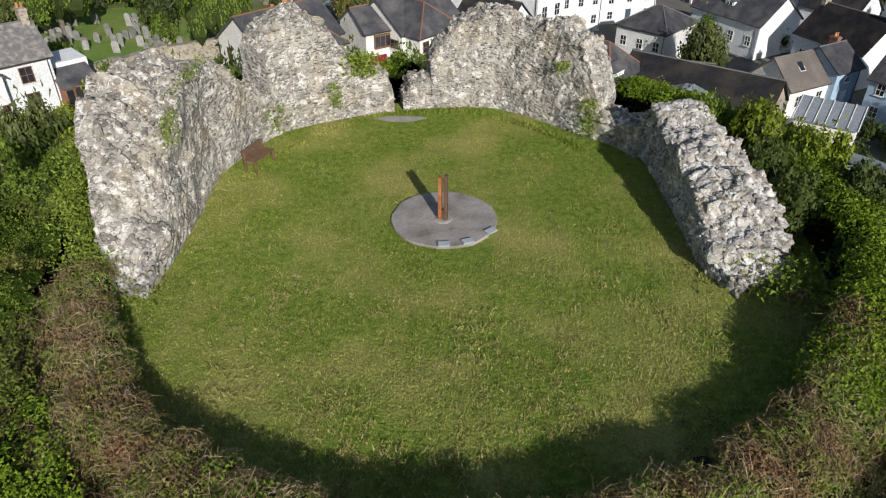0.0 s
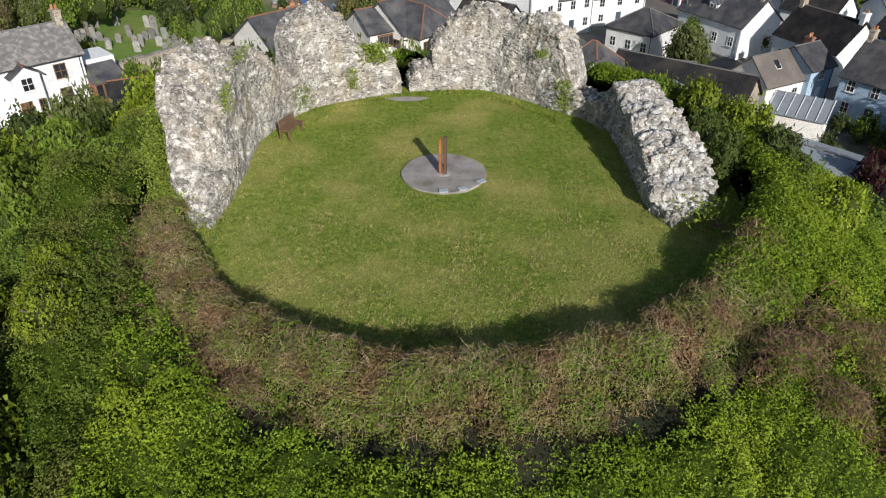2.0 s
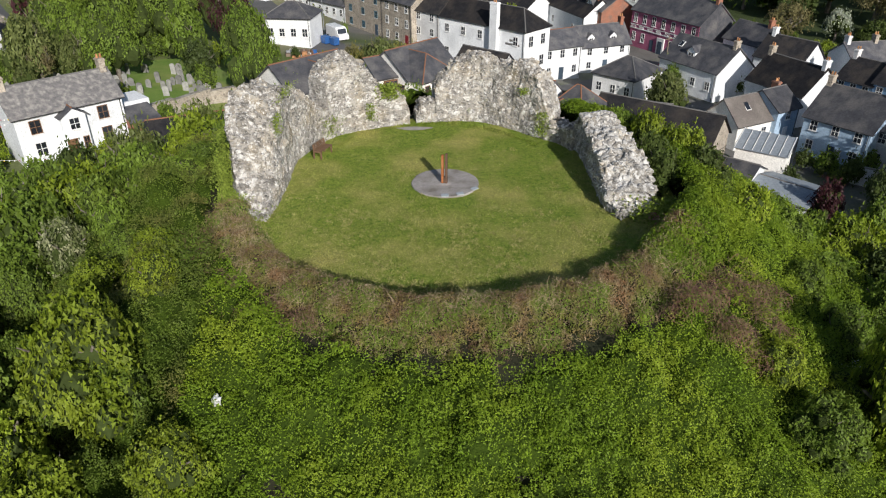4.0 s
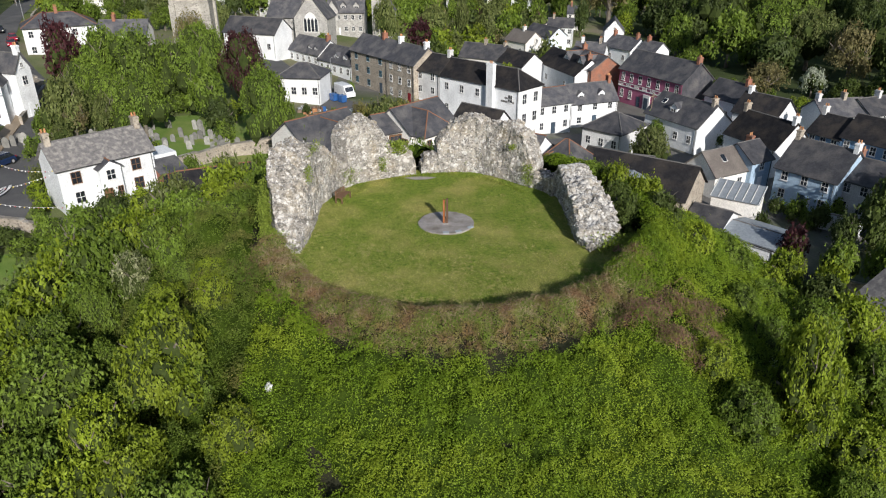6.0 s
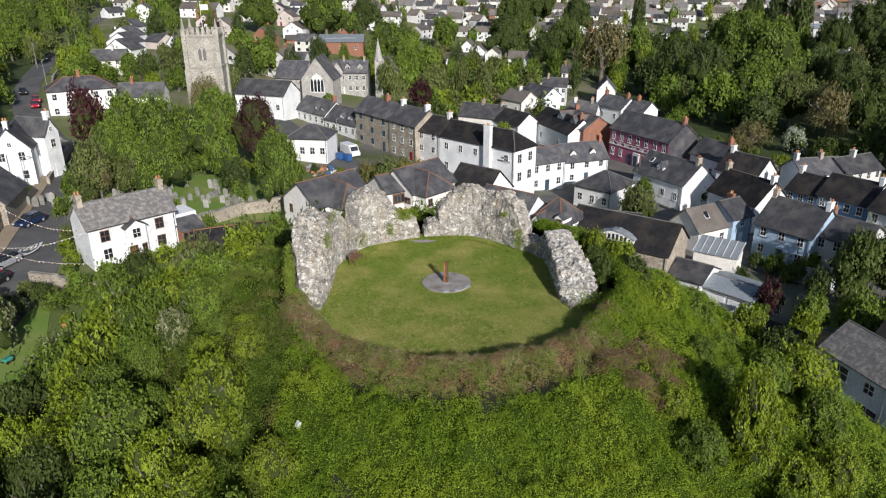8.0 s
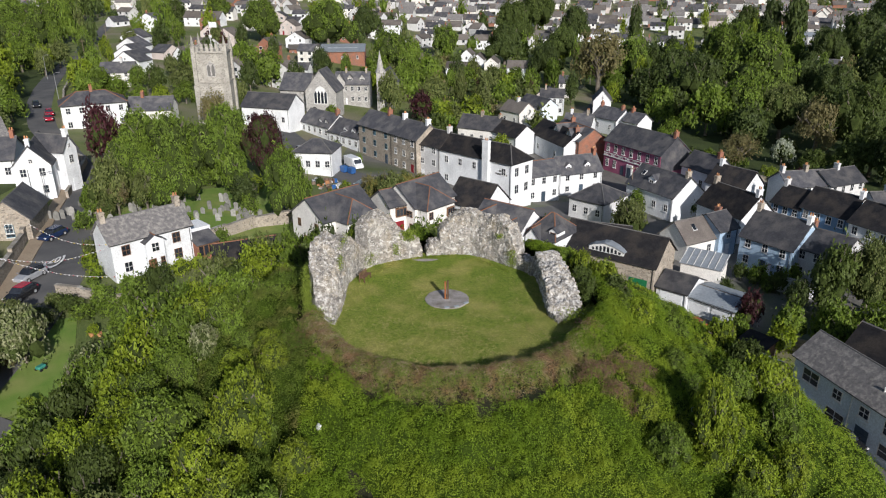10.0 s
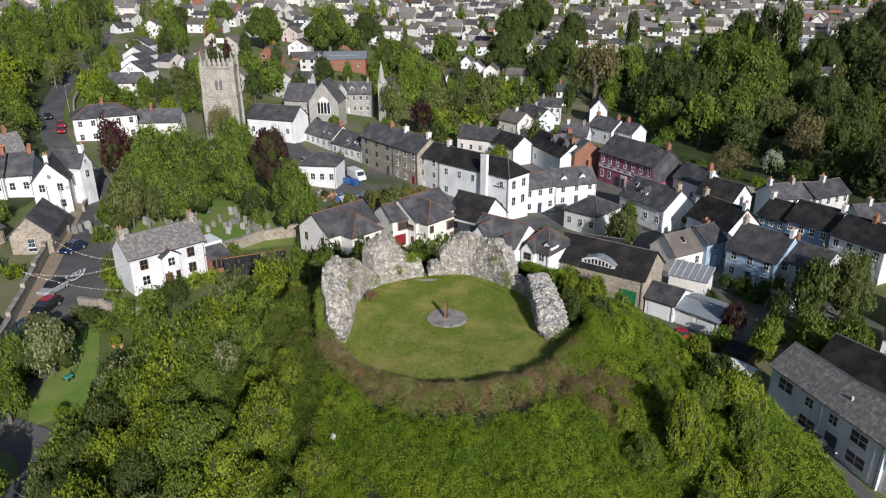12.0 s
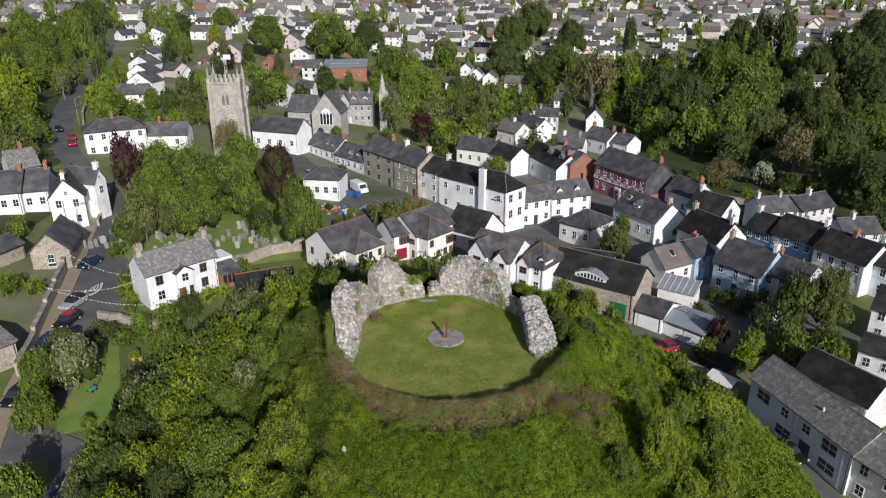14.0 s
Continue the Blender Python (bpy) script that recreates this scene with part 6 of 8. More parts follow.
tree(-3.6, 69.1, 2.6, 1.3, 'dark')
tree(16.1, 66.5, 3.0, 1.5, 'dark')
tree(19.3, 63.6, 4.0, 2.0, 'green')
tree(22.0, 59.1, 4.6, 2.3, 'bright')
tree(24.5, 54.8, 3.8, 1.9, 'green')
tree(19.2, 53.4, 4.0, 2.0, 'pale')
tree(25.1, 50.4, 3.3, 1.7, 'green')
tree(27.4, 47.1, 3.6, 1.8, 'green')
tree(19.6, 73.7, 2.4, 1.2, 'green')
tree(-43.4, 51.7, 1.8, 1.0, 'bright')
tree(-42.6, 49.0, 1.8, 1.0, 'green')
tree(-60.3, 52.7, 3.1, 2.0, 'green')
tree(-57.6, 53.2, 2.2, 1.5, 'bright')
tree(-70.1, 72.1, 3.4, 2.0, 'green')
tree(-19.1, 85.4, 2.5, 1.3, 'green')
tree(-17.6, 90.1, 2.2, 1.1, 'pale')
tree(-13.6, 94.0, 3.6, 1.8, 'bare')
tree(-11.4, 93.8, 3.6, 1.8, 'pale')
tree(-7.2, 99.1, 3.2, 1.6, 'pale')
tree(-51.6, 133.7, 11.2, 5.0, 'bare')
tree(-53.9, 87.6, 9.1, 4.5, 'green')
tree(-49.7, 73.5, 6.0, 2.7, 'bare')
tree(-46.7, 76.8, 6.1, 2.7, 'pale')
tree(-35.7, 87.0, 8.3, 3.7, 'green')
tree(-41.6, 104.7, 12.7, 5.6, 'green')
tree(-48.6, 121.3, 11.6, 4.6, 'bare')
tree(-53.6, 73.6, 4.6, 2.3, 'green')
tree(-50.1, 70.5, 3.6, 1.8, 'pale')
tree(-30.4, 76.2, 3.2, 1.6, 'green')
tree(-51.7, 66.5, 2.8, 1.6, 'green')
tree(46.1, 65.1, 3.1, 1.8, 'green')
tree(47.8, 62.4, 3.1, 1.8, 'deep')
tree(44.4, 67.0, 2.4, 1.4, 'deep')
tree(51.8, 66.4, 2.8, 1.6, 'green')


# ---- the far town ----
fr = random.Random(9)
PROTO = []
for i in range(10):
    w, d, h, rise = fr.uniform(7, 11), fr.uniform(6.5, 8), fr.choice([2.7, 4.8, 4.8]), fr.uniform(2.4, 3.2)
    wall = ["white", "greyrender", "cream", "white", "pink", "greyrender", "white", "brick", "cream", "greyrender"][i]
    p = house(-w / 2 - 200 + 40 * i, 640, w / 2 - 200 + 40 * i, 640, town(-200 + 40 * i, 640), h, d, rise, style="front" if i % 3 == 1 else "gable", win=(2, 1 if h < 3 else 2), chim=(0.9,) if i % 2 else (),
              label="distant %s house with pitched %s roof" % ({"greyrender": "grey", "brick": "red brick"}.get(wall, wall), "brown" if i % 2 else "grey"), wall=wall, roof="brown" if i % 2 else "slate", ww=1.4, plain=True)
    PROTO.append(p)
del HOUSES[-10:]
used = list(HOUSES)
trees_at, spots = [], []
for row in range(44):
    y = 196 + row * 14
    x = -330 + fr.uniform(0, 12)
    while x < 380:
        yy = y + 6 * math.sin(x * 0.02 + row) + fr.uniform(-2, 2)
        x += fr.uniform(12, 18)
        if abs(x) > 45 + 0.62 * (yy + 36):
            continue
        dens = 0.66 if yy > 400 else 0.44 if yy > 330 else 0.36
        if yy < 330 and (x > 40 or x < -105):
            dens = 0.0
        if x > 150 and yy < 420:
            dens = 0.06
        if -50 < x < 30 and 200 < yy < 280:
            dens = 0.05
        if -26 < x < 48 and yy < 330:
            dens = 0.03
        if x < -150:
            dens *= 0.8
        if any(math.hypot(x - a, yy - b) < r + 6 for a, b, r in used):
            continue
        if fr.random() > dens:
            if fr.random() < 0.8:
                trees_at.append((x, yy))
            continue
        used.append((x, yy, 6.0))
        spots.append((x, yy, fr.randrange(10), fr.choice([-12, -12, -20, 60]) + fr.uniform(-6, 6)))
for x, y, k, a in spots:
    if y < 440:
        copy_thing(PROTO[k], pose(x, y, town(x, y), 0, 0, a))
# the rows beyond are too small and too many to tell apart
names = ["wall_greyrender", "wall_cream", "wall_pink", "wall_brick", "roof_slate", "roof_brown", "roof_worn"]
bm = bmesh.new()
for x, y, k, a in spots:
    if y < 440:
        continue
    w, d, h, rise = fr.uniform(7, 12), fr.uniform(7, 9), fr.choice([2.4, 4.2, 4.4]), fr.uniform(2.6, 3.6)
    m = pose(x, y, town(x, y), 0, 0, a + 90)
    n0 = len(bm.faces)
    prism(bm, [(-d / 2, -2), (d / 2, -2), (d / 2, h), (0, h + rise), (-d / 2, h)], -w / 2, w / 2)
    e = 0.35
    slab(bm, [(-d / 2 - e, -w / 2 - e, h - e * rise * 2 / d), (0, -w / 2 - e, h + rise), (0, w / 2 + e, h + rise), (-d / 2 - e, w / 2 + e, h - e * rise * 2 / d)], 0.16)
    slab(bm, [(d / 2 + e, -w / 2 - e, h - e * rise * 2 / d), (0, -w / 2 - e, h + rise), (0, w / 2 + e, h + rise), (d / 2 + e, w / 2 + e, h - e * rise * 2 / d)], 0.16)
    box(bm, -0.4, w / 2 - 1.2, h + rise - 0.6, 0.4, w / 2 - 0.5, h + rise + 1.0)
    bm.verts.ensure_lookup_table()
    bm.faces.ensure_lookup_table()
    fs = bm.faces[n0:]
    vs = {v for f in fs for v in f.verts}
    for v in vs:
        v.co = m @ v.co
    wi, ri = fr.choices([0, 1, 2, 3], weights=[4, 4, 1.2, 0.8])[0], fr.choice([4, 5, 6, 6])
    for i, f in enumerate(fs):
        f.material_index = wi if i < 7 else ri if i < 19 else 3
bmesh.ops.recalc_face_normals(bm, faces=bm.faces)
me = bpy.data.meshes.new("distant_houses")
bm.to_mesh(me)
bm.free()
for nm in names:
    me.materials.append(MATS[nm])
tagged(new("distant_houses", me), "rows of distant pale houses with grey and brown roofs", "houses", kind="stuff")
far_v, far_f, base = {}, {}, {}
fr.shuffle(trees_at)
trees_at.sort(key=lambda q: q[1] > 320)
for x, y in trees_at[:420]:
    x, y = x + fr.uniform(-4, 4), y + fr.uniform(-4, 4)
    kind = fr.choices(["green", "dark", "pale", "bright"], weights=[5, 3, 2, 1.5])[0]
    h, r, a = fr.uniform(6, 13), fr.uniform(2.6, 5.0), fr.uniform(0, 6.28)
    if y < 290:
        tree(x, y, h, r, kind)
        continue
    v, f = FAR_ARR[fr.randrange(len(FAR_ARR))]
    m = np.array([[r * math.cos(a), -r * math.sin(a), 0], [r * math.sin(a), r * math.cos(a), 0], [0, 0, h]])
    far_v.setdefault(kind, []).append(v @ m.T + np.array([x, y, town(x, y)]))
    far_f.setdefault(kind, []).extend([[q + base.get(kind, 0) for q in p] for p in f])
    base[kind] = base.get(kind, 0) + len(v)
for kind in far_v:
    me = bpy.data.meshes.new("distant_trees")
    me.from_pydata(np.concatenate(far_v[kind]).tolist(), [], far_f[kind])
    me.materials.append(MATS["leaf_" + kind])
    tagged(new("distant_trees", me), "distant trees among the houses, " + TREE_LABEL[kind].split(" tree")[0], "trees", kind="stuff")


# ---- bays, porches and dormers ----
def bay(t, x, w, proj, h, rise, wall, roof, back=2.5, glaze="white", floors=2, z0=0.0, verge="ridge_clay"):
    """A gabled bay before the front of a house, with its own roof and windows."""
    bm = bmesh.new()
    prism(bm, [(x - w / 2, z0), (x + w / 2, z0), (x + w / 2, h), (x, h + rise), (x - w / 2, h)], -proj, 0.3)
    bmesh.ops.recalc_face_normals(bm, faces=bm.faces)
    b = part("bay", bm, "wall_" + wall, t)
    bm = bmesh.new()
    e = 0.22
    for s in (-1, 1):
        slab(bm, [(x + s * (w / 2 + e), -proj - e, h - e * 2 * rise / w), (x, -proj - e, h + rise), (x, back, h + rise), (x + s * (w / 2 + e), back, h - e * 2 * rise / w)], 0.12)
    part("bay_roof", bm, "roof_" + roof, b)
    bm = bmesh.new()
    tube(bm, (x, -proj - e, h + rise + 0.11), (x, back, h + rise + 0.11), 0.09, seg=6)
    part("bay_ridge", bm, verge, b)
    fh = (h - z0) / max(1, floors)
    for f in range(floors):
        window(t, pose(x, -proj - 0.01, z0 + f * fh + fh * 0.35), min(1.5, w * 0.6), fh * 0.48, glaze)
    return b


def dormer(t, x, y, z, w=1.2, h=1.1, rise=0.6, roof="slate", glaze="white", wall="white", deep=2.2):
    bm = bmesh.new()
    prism(bm, [(x - w / 2, z), (x + w / 2, z), (x + w / 2, z + h), (x, z + h + rise), (x - w / 2, z + h)], y, y + deep)
    bmesh.ops.recalc_face_normals(bm, faces=bm.faces)
    d = part("dormer", bm, "wall_" + wall, t)
    bm = bmesh.new()
    for s in (-1, 1):
        slab(bm, [(x + s * (w / 2 + 0.15), y - 0.15, z + h - 0.12), (x, y - 0.15, z + h + rise), (x, y + deep, z + h + rise), (x + s * (w / 2 + 0.15), y + deep, z + h - 0.12)], 0.08)
    part("dormer_roof", bm, "roof_" + roof, d)
    window(t, pose(x, y - 0.01, z + 0.12), w * 0.7, h * 0.8, glaze, sill=False)


def lean_to(t, x0, x1, y0, y1, h0, h1, wall, roof):
    """A wing whose single roof rises from h0 at y0 to h1 at y1."""
    bm = bmesh.new()
    prism(bm, [(y0, -1.5), (y1, -1.5), (y1, h1), (y0, h0)], x0, x1)
    for q in bm.verts:
        q.co = Vector((q.co.y, q.co.x, q.co.z))
    bmesh.ops.recalc_face_normals(bm, faces=bm.faces)
    b = part("wing", bm, "wall_" + wall, t)
    bm = bmesh.new()
    slab(bm, [(x0 - 0.15, y0 - 0.2, h0), (x1 + 0.15, y0 - 0.2, h0), (x1 + 0.15, y1, h1 + 0.03), (x0 - 0.15, y1, h1 + 0.03)], 0.1)
    part("wing_roof", bm, "roof_" + roof, b)
    return b


def hip_wing(t, x0, x1, proj, h, rise, wall, roof, ridge="ridge_clay"):
    """A wing before the front of a house, with a roof hipped at its front end and red tiles on the hips."""
    bm = bmesh.new()
    box(bm, x0, -proj, -2.0, x1, 0.2, h)
    b = part("wing", bm, "wall_" + wall, t)
    xm, e, half = (x0 + x1) / 2, 0.28, (x1 - x0) / 2
    lo = h - e * rise / half
    tip, back = (xm, -proj + half * 0.75, h + rise), (xm, 3.2, h + rise)
    bm = bmesh.new()
    slab(bm, [(x0 - e, -proj - e, lo), (x1 + e, -proj - e, lo), tip], 0.12)
    for x in (x0 - e, x1 + e):
        slab(bm, [(x, -proj - e, lo), tip, back, (x, 3.2, lo)], 0.12)
    r = part("wing_roof", bm, "roof_" + roof, b)
    bm = bmesh.new()
    up = Vector((0, 0, 0.12))
    for x in (x0 - e, x1 + e):
        tube(bm, Vector((x, -proj - e, lo)) + up, Vector(tip) + up, 0.09, seg=6)
    tube(bm, Vector(tip) + up, Vector(back) + up, 0.09, seg=6)
    part("hip_tiles", bm, ridge, r)
    bm = bmesh.new()
    tube(bm, (x0 - e, -0.2, h - 0.1), (x0 + half * 0.9, 3.0, h + rise * 0.9), 0.06, seg=6)
    part("lead_valley", bm, "roof_lead", r)
    bm = bmesh.new()
    tube(bm, (x0 - 0.2, -proj - 0.32, h - 0.12), (x1 + 0.2, -proj - 0.32, h - 0.12), 0.06, seg=6)
    part("gutter", bm, "gutter", b)
    return b


def big_door(t, x, w, h, material, y=-0.01, name="garage_door"):
    bm = bmesh.new()
    box(bm, x - w / 2, y - 0.06, 0.05, x + w / 2, y, h, bevel=0.02)
    d = part(name, bm, material, t)
    for k in range(1, 4):
        bm = bmesh.new()
        box(bm, x - w / 2 + 0.05, y - 0.085, h * k / 4 - 0.03, x + w / 2 - 0.05, y - 0.062, h * k / 4 + 0.03)
        part("rail", bm, material, d)


def rooflight(t, x, y, z, slope, w=0.8, l=1.1):
    bm = bmesh.new()
    box(bm, -w / 2, -l / 2, 0, w / 2, l / 2, 0.10)
    o = part("rooflight", bm, "frame_white", t, m=pose(x, y, z, slope, 0, 0))
    bm = bmesh.new()
    box(bm, -w / 2 + 0.08, -l / 2 + 0.08, 0.10, w / 2 - 0.08, l / 2 - 0.08, 0.115)
    part("pane", bm, "pane", o)


# cottage
CW = 10.2
for x, z in ((0.17, 0.9), (0.17, 3.1), (0.80, 0.9), (0.80, 3.1)):
    window(cottage, pose(CW * x, -0.01, z), 1.05, 1.35, "dark" if z > 3 or x > 0.5 else "white")
bay(cottage, CW * 0.49, 2.3, 0.9, 4.35, 0.75, "white", "slate", 1.0, floors=0, verge="ridge_clay")
window(cottage, pose(CW * 0.49, -0.91, 2.95), 1.0, 1.2, "white")
bm = bmesh.new()
box(bm, CW * 0.43 - 0.5, -0.98, 0.05, CW * 0.43 + 0.5, -0.9, 2.1, bevel=0.01)
part("door", bm, "frame_dark", cottage)
window(cottage, pose(CW * 0.56, -0.91, 0.9), 0.6, 1.2, "dark")
bm = bmesh.new()
box(bm, CW + 0.003, 1.5, -1, CW + 3.4, 5.0, 3.7)
part("annexe", bm, "wall_white", cottage)
lean_to(cottage, CW + 0.01, CW + 3.0, -1.3, 1.48, 2.3, 3.2, "brick", "slate")
for i in range(4):
    window(cottage, pose(CW + 0.45 + 0.72 * i, -1.31, 0.7), 0.68, 1.5, "dark", False, False)
# cream houses with clay hips and bays
hip_wing(cream_house, 2.1, 7.8, 2.7, 4.8, 2.3, "cream", "slate")
for x, y, z, a in ((2.9, -2.71, 3.0, 0), (4.95, -2.71, 3.0, 0), (6.9, -2.71, 3.0, 0), (4.0, -2.71, 0.8, 0), (6.2, -2.71, 0.8, 0), (1.0, -0.011, 0.8, 0)):
    window(cream_house, pose(x, y, z), 0.7, 1.15, "dark")
for y, z in ((1.7, 3.0), (5.6, 3.0), (1.7, 0.6), (4.2, 0.6)):
    window(cream_house, pose(-0.011, y, z, 0, 0, -90), 0.7, 1.2, "dark")
for t, x, y, w in ((bay_house, 1.9, -0.3, 1.9), (hip_house, 5.6, -2.5, 1.6)):
    bm = bmesh.new()
    box(bm, x - w / 2, y, 2.75, x + w / 2, y + 0.32, 4.2, bevel=0.02)
    oriel = part("oriel", bm, "frame_dark", t)
    for k in range(3):
        bm = bmesh.new()
        box(bm, x - w / 2 + 0.08 + k * (w - 0.08) / 3, y - 0.02, 2.95, x - w / 2 + (k + 1) * (w - 0.08) / 3, y + 0.02, 4.05)
        part("pane", bm, "pane", oriel)
big_door(bay_house, 1.4, 2.1, 2.0, "door_red", -0.01)
window(bay_house, pose(3.6, -0.011, 0.9), 0.9, 1.2, "dark")
hip_wing(hip_house, 0.4, 6.6, 2.2, 4.9, 2.5, "cream", "slate")
for x, y, z in ((1.3, -2.21, 3.1), (2.9, -2.21, 0.9), (4.6, -2.21, 0.9)):
    window(hip_house, pose(x, y, z), 0.9, 1.2, "dark")
window(hip_house, pose(-0.011, 1.2, 3.1, 0, 0, -90), 1.3, 1.0, "dark")
for y in (0.9, 2.4):
    window(hip_house, pose(-0.011, y, 0.8, 0, 0, -90), 0.6, 1.3, "dark")
bm = bmesh.new()
box(bm, 5.6, -2.28, 0.0, 6.5, -2.2, 2.05, bevel=0.01)
part("door", bm, "frame_dark", hip_house)
bay(gabled_house, 2.2, 3.4, 0.8, 4.9, 2.2, "white", "slate", 4.0, "dark", 2)
bay(gabled_house, 6.6, 2.6, 0.6, 4.7, 1.5, "white", "slate", 3.0, "dark", 2)
bay(corner_house, 1.6, 2.2, 0.6, 4.6, 1.3, "white", "slate", 2.0, "dark", 2)
dormer(corner_house, 4.3, 0.6, 4.6, 1.3, 1.0, 0.6, "slate", "dark")
# inn: tall white stack on the front, end windows and unreadable painted lettering
chimney(inn, 12.4, -0.5, -1.5, 11.2, 1.4, 0.8, 2, "wall_white")
for y, z in ((1.5, 4.9), (4.6, 4.9), (1.6, 1.6), (4.5, 1.6)):
    window(inn, pose(18.12, y, z, 0, 0, 90), 1.2, 1.7)
for x, z, w in ((15.6, 5.6, 1.0), (15.7, 5.0, 2.8)):
    bm = bmesh.new()
    box(bm, x - w / 2, -0.012, z, x + w / 2, 0.0, z + 0.34)
    part("sign_bar", bm, "ridge_grey", inn)
dormer(dormer_cottage, 5.6, 0.8, 3.4, 1.3, 1.1, 0.6)
dormer(dormer_cottage, 8.6, 0.8, 3.4, 1.3, 1.1, 0.6)
dormer(dormer_cottage, 10.9, 0.8, 3.4, 1.3, 1.1, 0.6)
dormer(long_cottage, 7.6, 0.8, 3.3, 1.2, 1.0, 0.6, wall="greyrender")
dormer(long_cottage, 10.0, 0.8, 3.3, 1.2, 1.0, 0.6, wall="greyrender")
dormer(white_cottage, 2.2, 0.9, 4.8, 1.3, 1.2, 0.6)
dormer(white_cottage, 6.6, 0.9, 4.8, 1.3, 1.2, 0.6)
dormer(dormer_house, 5.2, 1.2, 5.0, 1.6, 1.4, 0.8)
rooflight(dormer_house, 2.0, 2.4, 6.75, 38)
# maroon hall: white band and balustrade between the storeys, white door case
HW = 17.37
bm = bmesh.new()
prism(bm, [(0.05, 3.2), (8.35, 3.2), (8.35, 6.95), (4.2, 10.25), (0.05, 6.95)], HW + 0.004, HW + 0.05)
for q in bm.verts:
    q.co = Vector((q.co.y, q.co.x, q.co.z))
bmesh.ops.recalc_face_normals(bm, faces=bm.faces)
part("slate_hanging", bm, "roof_slate", maroon_hall)
bm = bmesh.new()
box(bm, 0, -0.16, 3.5, HW, 0.0, 3.68)
band = part("band", bm, "frame_white", maroon_hall)
bm = bmesh.new()
box(bm, 0, -0.14, 4.25, HW, -0.06, 4.35)
part("rail", bm, "frame_white", band)
for i in range(58):
    if (i % 8) < 5:
        bm = bmesh.new()
        box(bm, 0.2 + i * 0.29, -0.13, 3.68, 0.28 + i * 0.29, -0.07, 4.25)
        part("baluster", bm, "frame_white", band)
bm = bmesh.new()
box(bm, HW * 0.5 - 0.95, -0.3, 0, HW * 0.5 + 0.95, 0, 3.0, bevel=0.05)
dc = part("door_case", bm, "frame_white", maroon_hall)
bm = bmesh.new()
box(bm, HW * 0.5 - 0.55, -0.36, 0.05, HW * 0.5 + 0.55, -0.3, 2.4, bevel=0.02)
part("door", bm, "door_dark", dc)
bay(brick_house, 4.0, 4.2, 0.7, 6.2, 2.4, "brick", "slate", 4.0, "white", 2)
bay(brick_house, 10.0, 4.2, 0.7, 6.2, 2.4, "brick", "slate", 4.0, "white", 2)
for x in (4.0, 10.0):
    bm = bmesh.new()
    prism(bm, [(x - 1.7, 6.4), (x + 1.7, 6.4), (x, 8.3)], -0.78, -0.705)
    g = part("gable_board", bm, "frame_white", brick_house)
    for k in (-0.8, 0.0, 0.8):
        bm = bmesh.new()
        box(bm, x + k - 0.07, -0.82, 6.45, x + k + 0.07, -0.785, 8.0 - abs(k) * 1.15)
        part("timber", bm, "gutter", g)
# barn: arched dormer, green doors, glazed gable, glass lean-to
BW = 14.0
arch = [(-2.6 + 5.2 * i / 12, 1.15 * math.sin(math.pi * (0.12 + 0.76 * i / 12))) for i in range(13)]
bm = bmesh.new()
prism(bm, [(BW * 0.5 + x, 5.1 + z) for x, z in [(2.6, -0.2)] + arch[::-1] + [(-2.6, -0.2)]], 0.35, 3.0)
bmesh.ops.recalc_face_normals(bm, faces=bm.faces)
ad = part("arched_dormer", bm, "frame_white", barn)
bm = bmesh.new()
for (xa, za), (xb, zb) in zip(arch[:-1], arch[1:]):
    slab(bm, [(BW * 0.5 + xa * 1.07, 0.15, 5.13 + za), (BW * 0.5 + xb * 1.07, 0.15, 5.13 + zb), (BW * 0.5 + xb * 1.07, 4.0, 5.13 + zb), (BW * 0.5 + xa * 1.07, 4.0, 5.13 + za)], 0.1)
bmesh.ops.remove_doubles(bm, verts=bm.verts, dist=0.12)
part("lead_roof", bm, "roof_lead", ad)
for i in range(8):
    x = -1.95 + 0.56 * i
    hh = 0.95 * math.sin(math.pi * (0.5 + x / 6.4))
    window(barn, pose(BW * 0.5 + x, 0.33, 5.05), 0.5, hh, "white", False, False)
big_door(barn, BW * 0.86, 2.6, 2.5, "door_green")
bm = bmesh.new()
prism(bm, [(1.6, 3.4), (6.4, 3.4), (6.4, 5.0), (4.0, 7.1), (1.6, 5.0)], BW + 0.003, BW + 0.08)
for q in bm.verts:
    q.co = Vector((q.co.y, q.co.x, q.co.z))
bmesh.ops.recalc_face_normals(bm, faces=bm.faces)
gg = part("gable_frame", bm, "frame_white", barn)
for i in range(4):
    for j in range(3):
        y0, z0 = 1.75 + 1.16 * i, 3.5 + 1.1 * j
        if z0 + 1.0 > 7.0 - abs(y0 + 0.5 - 4.0) * 0.9:
            continue
        bm = bmesh.new()
        box(bm, BW + 0.08, y0, z0, BW + 0.10, y0 + 1.02, z0 + 1.02)
        part("pane", bm, "pane", gg)
big_door(garage, 2.1, 3.2, 2.2, "door_white")
big_door(garages, 1.6, 2.5, 2.05, "door_white")
big_door(garages, 4.5, 2.5, 2.05, "door_white")
for x, y in ((3.0, 1.8), (7.2, 1.8)):
    rooflight(brown_cottage, x, y, 5.1, 42, 0.9, 1.3)
conserv = thing("conservatory", pose(33.6, 62.4, -18.4, 0, 0, -34), "glass-roofed conservatory with white bars beside a barn", "conservatory")
bm = bmesh.new()
box(bm, 0, 0, -1, 5.5, 3.6, 2.6)
part("wall", bm, "wall_cream", conserv)
bm = bmesh.new()
slab(bm, [(-0.2, -0.3, 2.65), (5.7, -0.3, 2.65), (5.7, 3.8, 3.7), (-0.2, 3.8, 3.7)], 0.08)
